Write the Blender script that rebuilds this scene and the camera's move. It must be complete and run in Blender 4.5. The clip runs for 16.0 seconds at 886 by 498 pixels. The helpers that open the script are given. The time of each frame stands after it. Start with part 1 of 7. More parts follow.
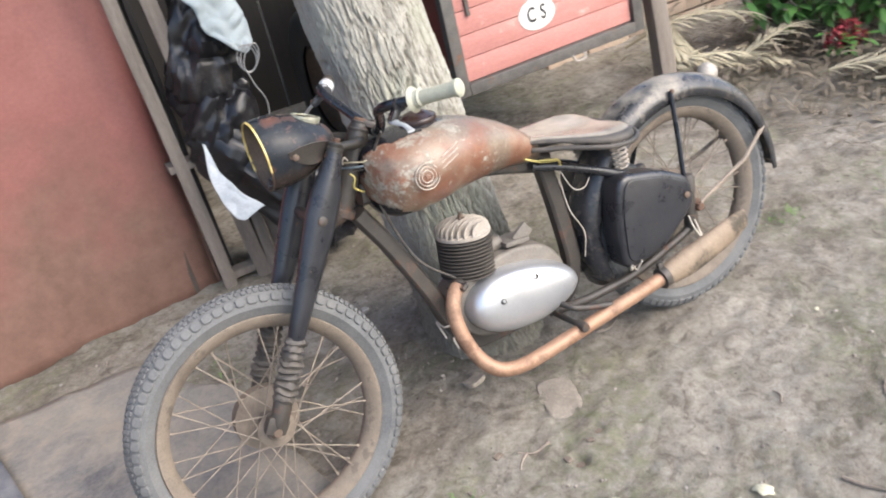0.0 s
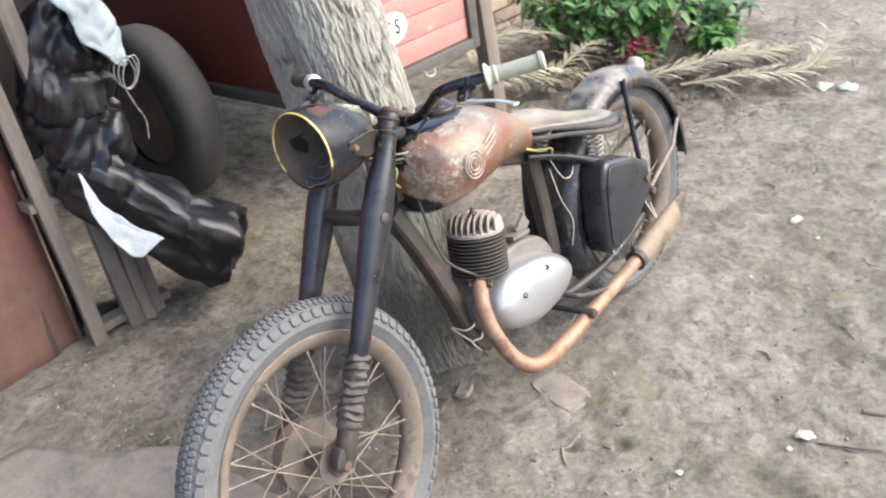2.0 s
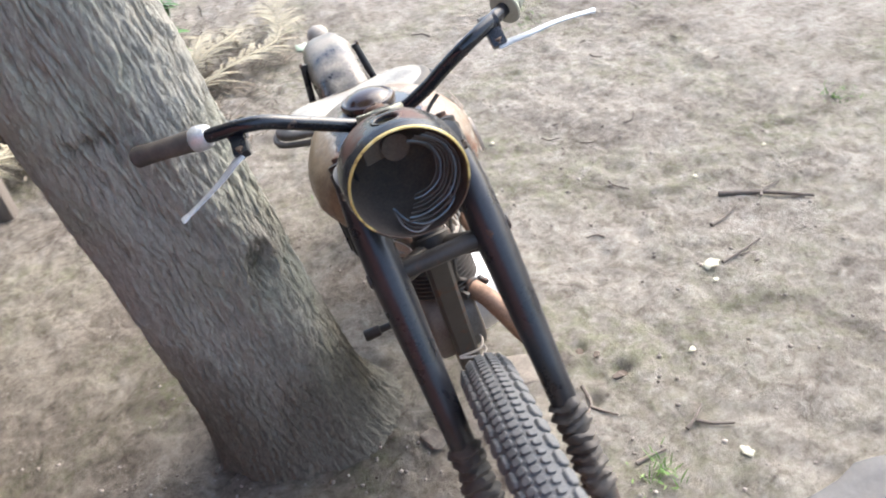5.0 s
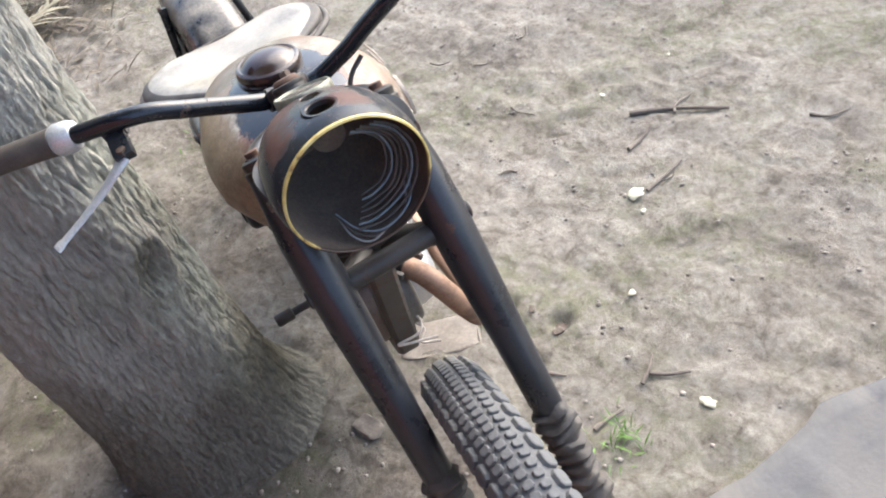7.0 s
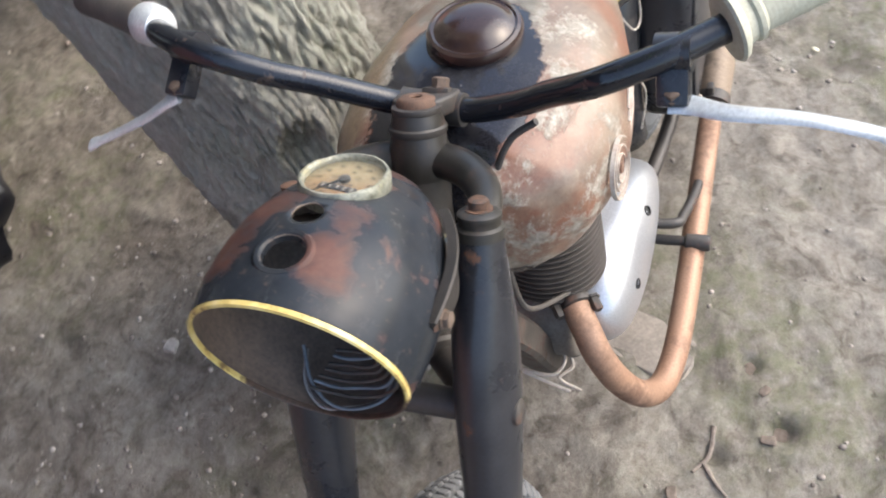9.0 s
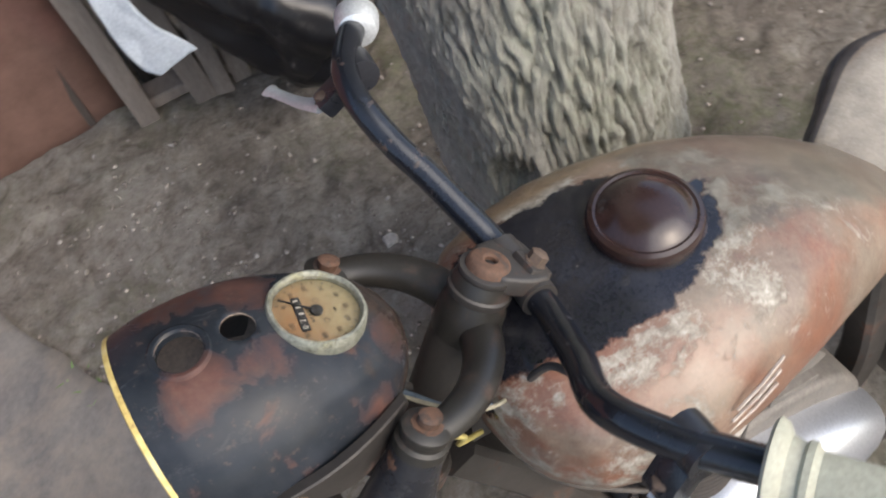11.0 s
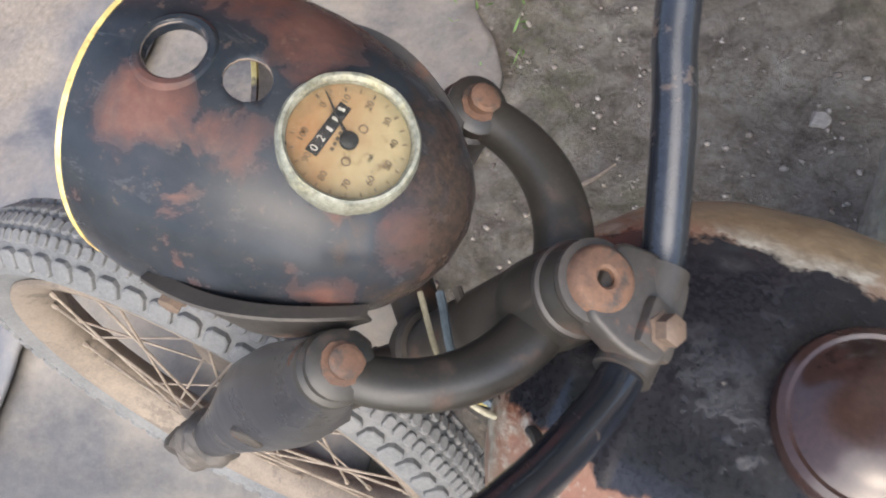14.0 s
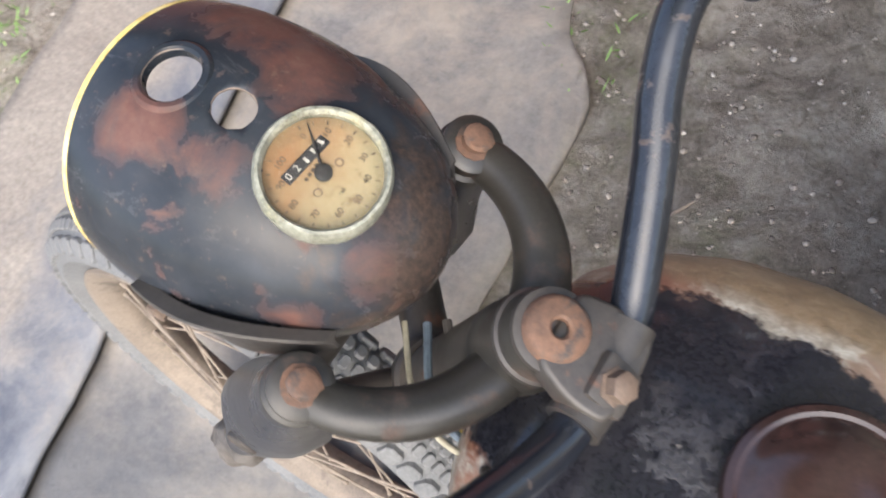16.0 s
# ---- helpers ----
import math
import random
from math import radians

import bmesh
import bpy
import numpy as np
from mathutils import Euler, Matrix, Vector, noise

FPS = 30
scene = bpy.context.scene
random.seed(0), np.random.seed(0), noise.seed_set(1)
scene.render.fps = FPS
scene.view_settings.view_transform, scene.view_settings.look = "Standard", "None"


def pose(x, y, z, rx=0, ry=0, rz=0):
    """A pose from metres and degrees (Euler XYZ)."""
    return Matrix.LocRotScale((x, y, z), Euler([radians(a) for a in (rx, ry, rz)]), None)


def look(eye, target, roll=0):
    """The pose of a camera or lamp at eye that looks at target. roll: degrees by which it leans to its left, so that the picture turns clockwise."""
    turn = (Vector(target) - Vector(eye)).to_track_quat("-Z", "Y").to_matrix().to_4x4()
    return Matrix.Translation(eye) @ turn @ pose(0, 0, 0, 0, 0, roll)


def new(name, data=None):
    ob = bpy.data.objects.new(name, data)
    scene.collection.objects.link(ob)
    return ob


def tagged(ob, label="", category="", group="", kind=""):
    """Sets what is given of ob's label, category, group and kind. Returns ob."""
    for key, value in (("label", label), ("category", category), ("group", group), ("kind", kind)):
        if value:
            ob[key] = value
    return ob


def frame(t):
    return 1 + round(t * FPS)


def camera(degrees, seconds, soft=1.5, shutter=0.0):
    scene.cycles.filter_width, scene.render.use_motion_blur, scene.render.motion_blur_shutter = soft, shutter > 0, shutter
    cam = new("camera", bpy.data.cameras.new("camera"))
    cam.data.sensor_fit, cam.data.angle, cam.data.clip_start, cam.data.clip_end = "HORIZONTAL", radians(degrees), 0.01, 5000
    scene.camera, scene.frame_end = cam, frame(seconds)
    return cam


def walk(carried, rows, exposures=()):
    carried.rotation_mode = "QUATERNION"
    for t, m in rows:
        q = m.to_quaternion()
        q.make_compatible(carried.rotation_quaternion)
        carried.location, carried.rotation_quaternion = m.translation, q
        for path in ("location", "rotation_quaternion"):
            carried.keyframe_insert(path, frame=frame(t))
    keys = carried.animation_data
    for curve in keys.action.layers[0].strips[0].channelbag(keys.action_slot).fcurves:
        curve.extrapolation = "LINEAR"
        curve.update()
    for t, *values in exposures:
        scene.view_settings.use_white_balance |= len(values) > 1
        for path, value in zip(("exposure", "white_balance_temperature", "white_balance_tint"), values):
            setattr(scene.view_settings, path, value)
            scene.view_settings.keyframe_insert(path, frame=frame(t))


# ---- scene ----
cam = camera(51.8, 16.0, 1.9, 0.4)
PATH = [
    (0, (-0.093, -1.73, 1.526), (0.485, -0.051, 0.606), -14.0),
    (0.5, (-0.338, -1.684, 1.52), (0.476, -0.112, 0.589), -12.3),
    (1, (-0.519, -1.604, 1.515), (0.482, -0.13, 0.607), -9.4),
    (1.5, (-0.631, -1.389, 1.497), (0.462, 0.001, 0.563), -11.0),
    (2, (-0.75, -1.182, 1.497), (0.454, 0.105, 0.552), -8.8),
    (2.5, (-0.897, -0.958, 1.488), (0.48, 0.074, 0.469), -10.8),
    (3, (-0.961, -0.73, 1.472), (0.531, 0.147, 0.47), -9.2),
    (3.5, (-0.951, -0.464, 1.482), (0.642, 0.199, 0.471), -9.0),
    (4, (-0.965, -0.232, 1.473), (0.709, 0.134, 0.441), -10.7),
    (4.5, (-0.945, 0.024, 1.47), (0.714, 0.12, 0.357), -11.1),
    (5, (-0.814, 0.241, 1.457), (0.828, 0.118, 0.322), -13.3),
    (5.2, (-0.793, 0.309, 1.445), (0.822, 0.09, 0.286), -12.3),
    (7.3, (-0.481, 0.283, 1.432), (0.933, -0.019, 0.05), -14.8),
    (7.5, (-0.447, 0.241, 1.43), (0.953, 0.007, 0.021), -15.2),
    (8, (-0.281, 0.154, 1.41), (1.043, 0.156, -0.089), -13.0),
    (8.5, (-0.108, 0.038, 1.429), (1.077, 0.359, -0.149), -14.3),
    (9, (0.002, -0.082, 1.416), (0.955, 0.534, -0.231), -14.3),
    (9.5, (0.077, -0.136, 1.413), (0.941, 0.622, -0.224), -14.0),
    (10, (0.172, -0.133, 1.414), (0.848, 0.782, -0.23), -14.4),
    (10.2, (0.203, -0.135, 1.421), (0.801, 0.826, -0.228), -14.1),
    (12.3, (0.545, -0.109, 1.41), (0.165, 0.81, -0.325), -20.2),
    (12.5, (0.555, -0.076, 1.399), (0.104, 0.756, -0.363), -20.7),
    (13, (0.566, -0.02, 1.387), (0.012, 0.712, -0.39), -21.7),
    (13.5, (0.551, 0.024, 1.33), (-0.065, 0.62, -0.478), -24.8),
    (14, (0.529, 0.063, 1.262), (-0.155, 0.601, -0.539), -25.5),
    (14.5, (0.501, 0.088, 1.214), (-0.204, 0.599, -0.586), -26.5),
    (15, (0.49, 0.096, 1.205), (-0.222, 0.604, -0.593), -26.1),
    (15.5, (0.503, 0.102, 1.218), (-0.256, 0.612, -0.561), -27.2),
    (16, (0.587, 0.108, 1.259), (-0.317, 0.535, -0.473), -31.9),
]
SKY, SUN = 0.235, 1.35
EXPOSURES = [(0.0, 1.05), (2.0, 1.25), (4.0, 1.4), (5.2, 1.43), (8.0, 1.35), (9.0, 1.1), (9.5, 0.9), (10.0, 0.58), (12.5, 0.77), (13.5, 1.15), (15.0, 1.27), (15.5, 1.27), (16.0, 1.4)]
walk(cam, [(t, look(eye, target, roll)) for t, eye, target, roll in PATH], EXPOSURES)

# ---- world, sun, exposure ----
world = bpy.data.worlds.new("sky")
scene.world = world
world.use_nodes = True
wn = world.node_tree
bg = wn.nodes["Background"]
sky = wn.nodes.new("ShaderNodeTexSky")
sky.sky_type, sky.sun_disc = "NISHITA", False
sky.sun_elevation, sky.sun_rotation = radians(43), radians(143)
sky.air_density, sky.dust_density, sky.ozone_density = 1.0, 3.2, 1.0
wn.links.new(sky.outputs[0], bg.inputs[0])
bg.inputs[1].default_value = SKY
sun = new("sun", bpy.data.lights.new("sun", "SUN"))
sun.data.energy, sun.data.angle, sun.data.color = SUN, radians(70), (1.0, 0.985, 0.96)
sun.matrix_world = look((1.95, -2.65, 3.1), (0, 0, 0))


# ---- materials ----
def tree_of(name):
    m = bpy.data.materials.new(name)
    m.use_nodes = True
    nt = m.node_tree
    return m, nt, nt.nodes["Principled BSDF"], nt.nodes.new("ShaderNodeTexCoord").outputs["Object"]


def noise_of(nt, co, scale, detail=6.0, rough=0.6, stretch=None, dist=0.0):
    if stretch:
        mp = nt.nodes.new("ShaderNodeMapping")
        mp.inputs["Scale"].default_value = stretch
        nt.links.new(co, mp.inputs[0])
        co = mp.outputs[0]
    n = nt.nodes.new("ShaderNodeTexNoise")
    n.inputs["Scale"].default_value, n.inputs["Detail"].default_value = scale, detail
    n.inputs["Roughness"].default_value, n.inputs["Distortion"].default_value = rough, dist
    nt.links.new(co, n.inputs["Vector"])
    return n.outputs[0]


def ramp_of(nt, fac, stops):
    r = nt.nodes.new("ShaderNodeValToRGB")
    e = r.color_ramp.elements
    while len(e) < len(stops):
        e.new(0.5)
    for el, (p, c) in zip(e, stops):
        el.position = p
        el.color = (*c, 1) if len(c) == 3 else c
    nt.links.new(fac, r.inputs[0])
    return r.outputs[0]


def step_of(nt, fac, lo, hi):
    m = nt.nodes.new("ShaderNodeMapRange")
    m.inputs["From Min"].default_value, m.inputs["From Max"].default_value = lo, hi
    nt.links.new(fac, m.inputs["Value"])
    return m.outputs[0]


def mix_of(nt, fac, a, b, kind="MIX"):
    m = nt.nodes.new("ShaderNodeMix")
    m.data_type, m.blend_type = "RGBA", kind
    for s, v in ((0, fac), (6, a), (7, b)):
        if isinstance(v, (int, float)):
            m.inputs[s].default_value = v
        elif isinstance(v, tuple):
            m.inputs[s].default_value = (*v, 1)
        else:
            nt.links.new(v, m.inputs[s])
    return m.outputs[2]


def maths(nt, op, a, b=0.0):
    m = nt.nodes.new("ShaderNodeMath")
    m.operation = op
    for s, v in ((0, a), (1, b)):
        if isinstance(v, (int, float)):
            m.inputs[s].default_value = v
        else:
            nt.links.new(v, m.inputs[s])
    return m.outputs[0]


def bump_of(nt, bsdf, height, strength, dist=0.002, under=None):
    b = nt.nodes.new("ShaderNodeBump")
    b.inputs["Strength"].default_value, b.inputs["Distance"].default_value = strength, dist
    nt.links.new(height, b.inputs["Height"])
    if under:
        nt.links.new(under, b.inputs["Normal"])
    nt.links.new(b.outputs[0], bsdf.inputs["Normal"])
    return b.outputs[0]


def axis_of(nt, co):
    s = nt.nodes.new("ShaderNodeSeparateXYZ")
    nt.links.new(co, s.inputs[0])
    return s.outputs


def surface(name, dark, light, scale=30.0, rough=(0.5, 0.7), metal=0.0, grain=220.0, bump=0.3, dist=0.001, patch=None, patch_scale=14.0, patch_at=(0.55, 0.6), patch_rough=0.85, dust=None, stretch=None, vary=0.0):
    """Two-scale colour, an optional second layer in patches (rust, chips), and dust in the upward hollows."""
    m, nt, b, co = tree_of(name)
    big = noise_of(nt, co, scale, 8, 0.65, stretch)
    fine = noise_of(nt, co, grain, 4, 0.7, stretch)
    col = ramp_of(nt, big, [(0.3, dark), (0.7, light)])
    col = mix_of(nt, 0.35, col, ramp_of(nt, fine, [(0.3, tuple(c * 0.6 for c in dark)), (0.7, tuple(min(1, c * 1.25) for c in light))]))
    r = step_of(nt, big, 0.25, 0.75)
    rr = nt.nodes.new("ShaderNodeMapRange")
    rr.inputs["To Min"].default_value, rr.inputs["To Max"].default_value = rough
    nt.links.new(r, rr.inputs["Value"])
    rout, mout = rr.outputs[0], None
    if patch:
        pn = noise_of(nt, co, patch_scale, 10, 0.68)
        k = step_of(nt, pn, *patch_at)
        pcol = ramp_of(nt, fine, [(0.3, tuple(c * 0.6 for c in patch)), (0.7, tuple(min(1, c * 1.3) for c in patch))])
        col = mix_of(nt, k, col, pcol)
        rout = maths(nt, "ADD", maths(nt, "MULTIPLY", k, patch_rough), maths(nt, "MULTIPLY", maths(nt, "SUBTRACT", 1.0, k), rout))
        mout = maths(nt, "MULTIPLY", maths(nt, "SUBTRACT", 1.0, k), metal)
    if dust:
        dn = step_of(nt, noise_of(nt, co, 9.0, 8, 0.7), 0.35, 0.75)
        col = mix_of(nt, maths(nt, "MULTIPLY", dn, dust[1]), col, dust[0])
    if vary:
        info = nt.nodes.new("ShaderNodeObjectInfo")
        hsv = nt.nodes.new("ShaderNodeHueSaturation")
        nt.links.new(maths(nt, "ADD", maths(nt, "MULTIPLY", info.outputs["Random"], vary), 1 - vary / 2), hsv.inputs["Value"])
        nt.links.new(col, hsv.inputs["Color"])
        col = hsv.outputs[0]
    nt.links.new(col, b.inputs["Base Color"])
    nt.links.new(rout, b.inputs["Roughness"])
    if mout is not None:
        nt.links.new(mout, b.inputs["Metallic"])
    else:
        b.inputs["Metallic"].default_value = metal
    bump_of(nt, b, mix_of(nt, 0.6, fine, big), bump, dist)
    return m


DUST = (0.34, 0.28, 0.22)
BLACK = surface("worn_black_enamel", (0.008, 0.009, 0.012), (0.026, 0.028, 0.034), 18, (0.2, 0.42), 0, 300, 0.12, 0.0006, patch=(0.13, 0.06, 0.032), patch_scale=30, patch_at=(0.64, 0.7), dust=((0.07, 0.062, 0.057), 0.15))
BLACK_DIRTY = surface("grimy_black_steel", (0.013, 0.012, 0.011), (0.04, 0.035, 0.031), 22, (0.4, 0.65), 0, 260, 0.25, 0.001, patch=(0.1, 0.05, 0.033), patch_scale=24, patch_at=(0.57, 0.66), dust=((0.13, 0.11, 0.09), 0.28))
YOKE = surface("dusty_dark_casting", (0.01, 0.009, 0.008), (0.026, 0.024, 0.02), 16, (0.32, 0.55), 0, 420, 0.2, 0.0007, patch=(0.07, 0.042, 0.03), patch_scale=34, patch_at=(0.54, 0.68), dust=((0.055, 0.049, 0.039), 0.32))
BAR_BLACK = surface("glossy_blue_black_enamel", (0.004, 0.005, 0.008), (0.013, 0.016, 0.022), 14, (0.1, 0.28), 0, 160, 0.12, 0.0005, patch=(0.09, 0.06, 0.042), patch_scale=48, patch_at=(0.62, 0.7), dust=((0.05, 0.043, 0.036), 0.16))
GREY_WIRE = surface("grey_wire_sheath", (0.16, 0.16, 0.16), (0.34, 0.34, 0.33), 60, (0.45, 0.6), 0, 200, 0.1)
RUST = surface("rusty_steel", (0.05, 0.027, 0.017), (0.135, 0.072, 0.044), 60, (0.65, 0.9), 0, 300, 0.6, 0.0014, patch=(0.035, 0.028, 0.024), patch_scale=95, patch_at=(0.52, 0.64), patch_rough=0.6)
EMBOSS = surface("worn_pale_emblem_paint", (0.28, 0.2, 0.15), (0.5, 0.46, 0.4), 60, (0.45, 0.65), 0, 260, 0.3, 0.0006)
RUST_DARK = surface("dark_brown_rust", (0.045, 0.031, 0.023), (0.13, 0.086, 0.06), 45, (0.6, 0.85), 0, 300, 0.5, 0.0012, dust=((0.2, 0.165, 0.13), 0.3))
RIM = surface("rusted_rim_steel", (0.07, 0.057, 0.046), (0.18, 0.146, 0.114), 25, (0.6, 0.85), 0, 300, 0.3, 0.0008, patch=(0.05, 0.042, 0.036), patch_scale=18, patch_at=(0.55, 0.63), dust=(DUST, 0.3))
SPOKE = surface("rusty_spoke_wire", (0.09, 0.07, 0.054), (0.27, 0.225, 0.18), 40, (0.5, 0.8), 0.1, 300, 0.2, 0.0005)
TYRE = surface("dusty_tyre_rubber", (0.05, 0.054, 0.059), (0.135, 0.138, 0.14), 14, (0.75, 0.92), 0, 240, 0.3, 0.001, dust=((0.18, 0.176, 0.168), 0.45))
TYRE_DARK = surface("dark_tyre_rubber", (0.02, 0.021, 0.022), (0.06, 0.058, 0.056), 10, (0.75, 0.9), 0, 180, 0.3, 0.001)
RUBBER = surface("perished_black_rubber", (0.012, 0.012, 0.013), (0.045, 0.043, 0.042), 30, (0.55, 0.8), 0, 250, 0.4, 0.001, dust=(DUST, 0.3))
ALU = surface("dull_cast_aluminium", (0.42, 0.44, 0.47), (0.62, 0.64, 0.67), 9, (0.26, 0.44), 0.75, 420, 0.12, 0.0004, dust=((0.34, 0.33, 0.32), 0.35))
ALU_GREY = surface("oxidised_aluminium", (0.22, 0.2, 0.18), (0.45, 0.42, 0.38), 25, (0.55, 0.8), 0.25, 240, 0.4, 0.001, dust=(DUST, 0.5))
IRON_FIN = surface("sooty_cast_iron", (0.022, 0.02, 0.019), (0.06, 0.052, 0.045), 40, (0.65, 0.85), 0, 300, 0.4, 0.001, dust=((0.2, 0.17, 0.14), 0.2))
PIPE = surface("heat_browned_exhaust_steel", (0.2, 0.108, 0.066), (0.36, 0.215, 0.14), 14, (0.42, 0.65), 0.3, 330, 0.2, 0.0006, patch=(0.15, 0.08, 0.048), patch_scale=17, patch_at=(0.49, 0.62), dust=((0.28, 0.205, 0.15), 0.4))
MUFFLER = surface("rusty_tan_muffler_steel", (0.13, 0.093, 0.063), (0.28, 0.215, 0.155), 16, (0.55, 0.8), 0.1, 300, 0.3, 0.0008, patch=(0.06, 0.05, 0.036), patch_scale=11, patch_at=(0.47, 0.58))
LEVER = surface("scuffed_alloy_lever", (0.5, 0.53, 0.54), (0.72, 0.75, 0.76), 40, (0.35, 0.55), 0.55, 380, 0.2, 0.0005)
GRIP_GREEN = surface("faded_green_grip_rubber", (0.25, 0.265, 0.2), (0.4, 0.41, 0.33), 30, (0.6, 0.8), 0, 300, 0.2, 0.0006, dust=((0.36, 0.32, 0.25), 0.5))
BAKELITE = surface("brown_bakelite", (0.018, 0.01, 0.009), (0.034, 0.018, 0.015), 20, (0.14, 0.24), 0, 300, 0.03, 0.0003, dust=((0.07, 0.05, 0.043), 0.16))
CHROME = surface("corroded_chrome_bezel", (0.1, 0.1, 0.072), (0.36, 0.36, 0.29), 75, (0.4, 0.65), 0.5, 300, 0.4, 0.0008, patch=(0.24, 0.23, 0.15), patch_scale=60, patch_at=(0.52, 0.6))
YELLOW_WIRE = surface("yellow_wire_sheath", (0.36, 0.29, 0.08), (0.52, 0.44, 0.16), 60, (0.5, 0.7), 0, 200, 0.1)
BLUE_WIRE = surface("blue_grey_wire_sheath", (0.06, 0.08, 0.1), (0.16, 0.2, 0.23), 60, (0.45, 0.6), 0, 200, 0.1)
WHITE_WIRE = surface("pale_wire_sheath", (0.34, 0.3, 0.25), (0.55, 0.5, 0.43), 60, (0.5, 0.7), 0, 200, 0.1)
WOOD_GREY = surface("weathered_grey_timber", (0.1, 0.083, 0.07), (0.24, 0.205, 0.175), 5, (0.75, 0.95), 0, 60, 0.5, 0.002, stretch=(8, 8, 0.6))
WOOD_DARK = surface("dark_old_timber", (0.035, 0.028, 0.024), (0.1, 0.08, 0.066), 5, (0.8, 0.95), 0, 60, 0.5, 0.002, stretch=(8, 8, 0.6))
RED_PLANK = surface("faded_red_painted_boards", (0.34, 0.135, 0.115), (0.46, 0.22, 0.195), 7, (0.55, 0.75), 0, 120, 0.25, 0.001, patch=(0.52, 0.37, 0.32), patch_scale=9, patch_at=(0.58, 0.72), stretch=(0.7, 1, 3), vary=0.14)
RED_SIDE = surface("dark_red_painted_sheet", (0.13, 0.028, 0.022), (0.2, 0.048, 0.038), 5, (0.45, 0.65), 0, 120, 0.2, 0.001)
FRAME_IRON = surface("grey_black_angle_iron", (0.04, 0.038, 0.036), (0.12, 0.112, 0.104), 18, (0.5, 0.75), 0, 200, 0.3, 0.001, patch=(0.16, 0.08, 0.05), patch_scale=16, patch_at=(0.58, 0.66))
PLASTIC = surface("black_plastic_film", (0.004, 0.004, 0.006), (0.011, 0.011, 0.013), 12, (0.24, 0.42), 0, 90, 0.3, 0.002, patch=(0.085, 0.076, 0.07), patch_scale=6, patch_at=(0.56, 0.7), patch_rough=0.5, dust=((0.035, 0.032, 0.031), 0.2))
GRIMY_ALU = surface("oily_dark_aluminium", (0.06, 0.055, 0.05), (0.2, 0.185, 0.165), 25, (0.5, 0.75), 0.25, 240, 0.4, 0.001, dust=(DUST, 0.25))
CLOTH = surface("pale_blue_white_cloth", (0.2, 0.245, 0.265), (0.33, 0.375, 0.395), 9, (0.7, 0.9), 0, 300, 0.3, 0.001)
TORN = surface("torn_white_plastic_film", (0.42, 0.45, 0.46), (0.6, 0.62, 0.62), 12, (0.4, 0.6), 0, 200, 0.2)
STONE = surface("brown_grey_fieldstone", (0.16, 0.138, 0.112), (0.27, 0.238, 0.2), 20, (0.8, 0.95), 0, 150, 0.5, 0.003)
WHITE = surface("white_enamel_plate", (0.66, 0.66, 0.63), (0.78, 0.78, 0.75), 30, (0.4, 0.6), 0, 200, 0.1)
INK = surface("black_lettering_enamel", (0.01, 0.01, 0.01), (0.025, 0.025, 0.025), 30, (0.5, 0.7), 0, 200, 0.1)
WORN_WHITE = surface("worn_white_figures", (0.3, 0.28, 0.24), (0.5, 0.48, 0.42), 90, (0.5, 0.7), 0, 300, 0.1)
INK_WORN = surface("faded_brown_black_print", (0.035, 0.027, 0.018), (0.1, 0.075, 0.046), 120, (0.5, 0.7), 0, 300, 0.1)
TWIG = surface("grey_brown_twig_bark", (0.09, 0.072, 0.058), (0.24, 0.2, 0.165), 60, (0.8, 0.95), 0, 300, 0.5, 0.001, vary=0.4)
STRAW = surface("dried_straw_blade", (0.24, 0.212, 0.14), (0.42, 0.38, 0.275), 30, (0.7, 0.9), 0, 200, 0.2, 0.001, vary=0.3)
LEAF_PALE = surface("pale_fallen_leaf", (0.42, 0.4, 0.28), (0.58, 0.55, 0.42), 60, (0.6, 0.8), 0, 200, 0.2, 0.001)
PLANT = surface("green_leaf", (0.045, 0.13, 0.028), (0.11, 0.25, 0.06), 25, (0.42, 0.6), 0, 160, 0.2, 0.001, vary=0.5)
PETAL = surface("red_petal", (0.12, 0.01, 0.018), (0.25, 0.022, 0.032), 50, (0.5, 0.7), 0, 160, 0.1, vary=0.3)
BRICK = surface("pale_clay_brick", (0.27, 0.2, 0.15), (0.44, 0.35, 0.27), 14, (0.8, 0.95), 0, 120, 0.5, 0.003, vary=0.4)
MORTAR = surface("grey_lime_mortar", (0.2, 0.18, 0.155), (0.33, 0.3, 0.26), 20, (0.85, 0.95), 0, 150, 0.5, 0.003)
# near-black timber standing in for the unlit darkness behind rack and trailer
SHADE_BLACK = surface("shade_black_boards", (0.009, 0.008, 0.007), (0.026, 0.022, 0.019), 5, (0.8, 0.95), 0, 60, 0.5, 0.002, stretch=(8, 8, 0.6))
HUB = surface("dusty_brown_drum_iron", (0.045, 0.037, 0.031), (0.125, 0.098, 0.076), 26, (0.65, 0.85), 0, 260, 0.3, 0.001, dust=(DUST, 0.5))


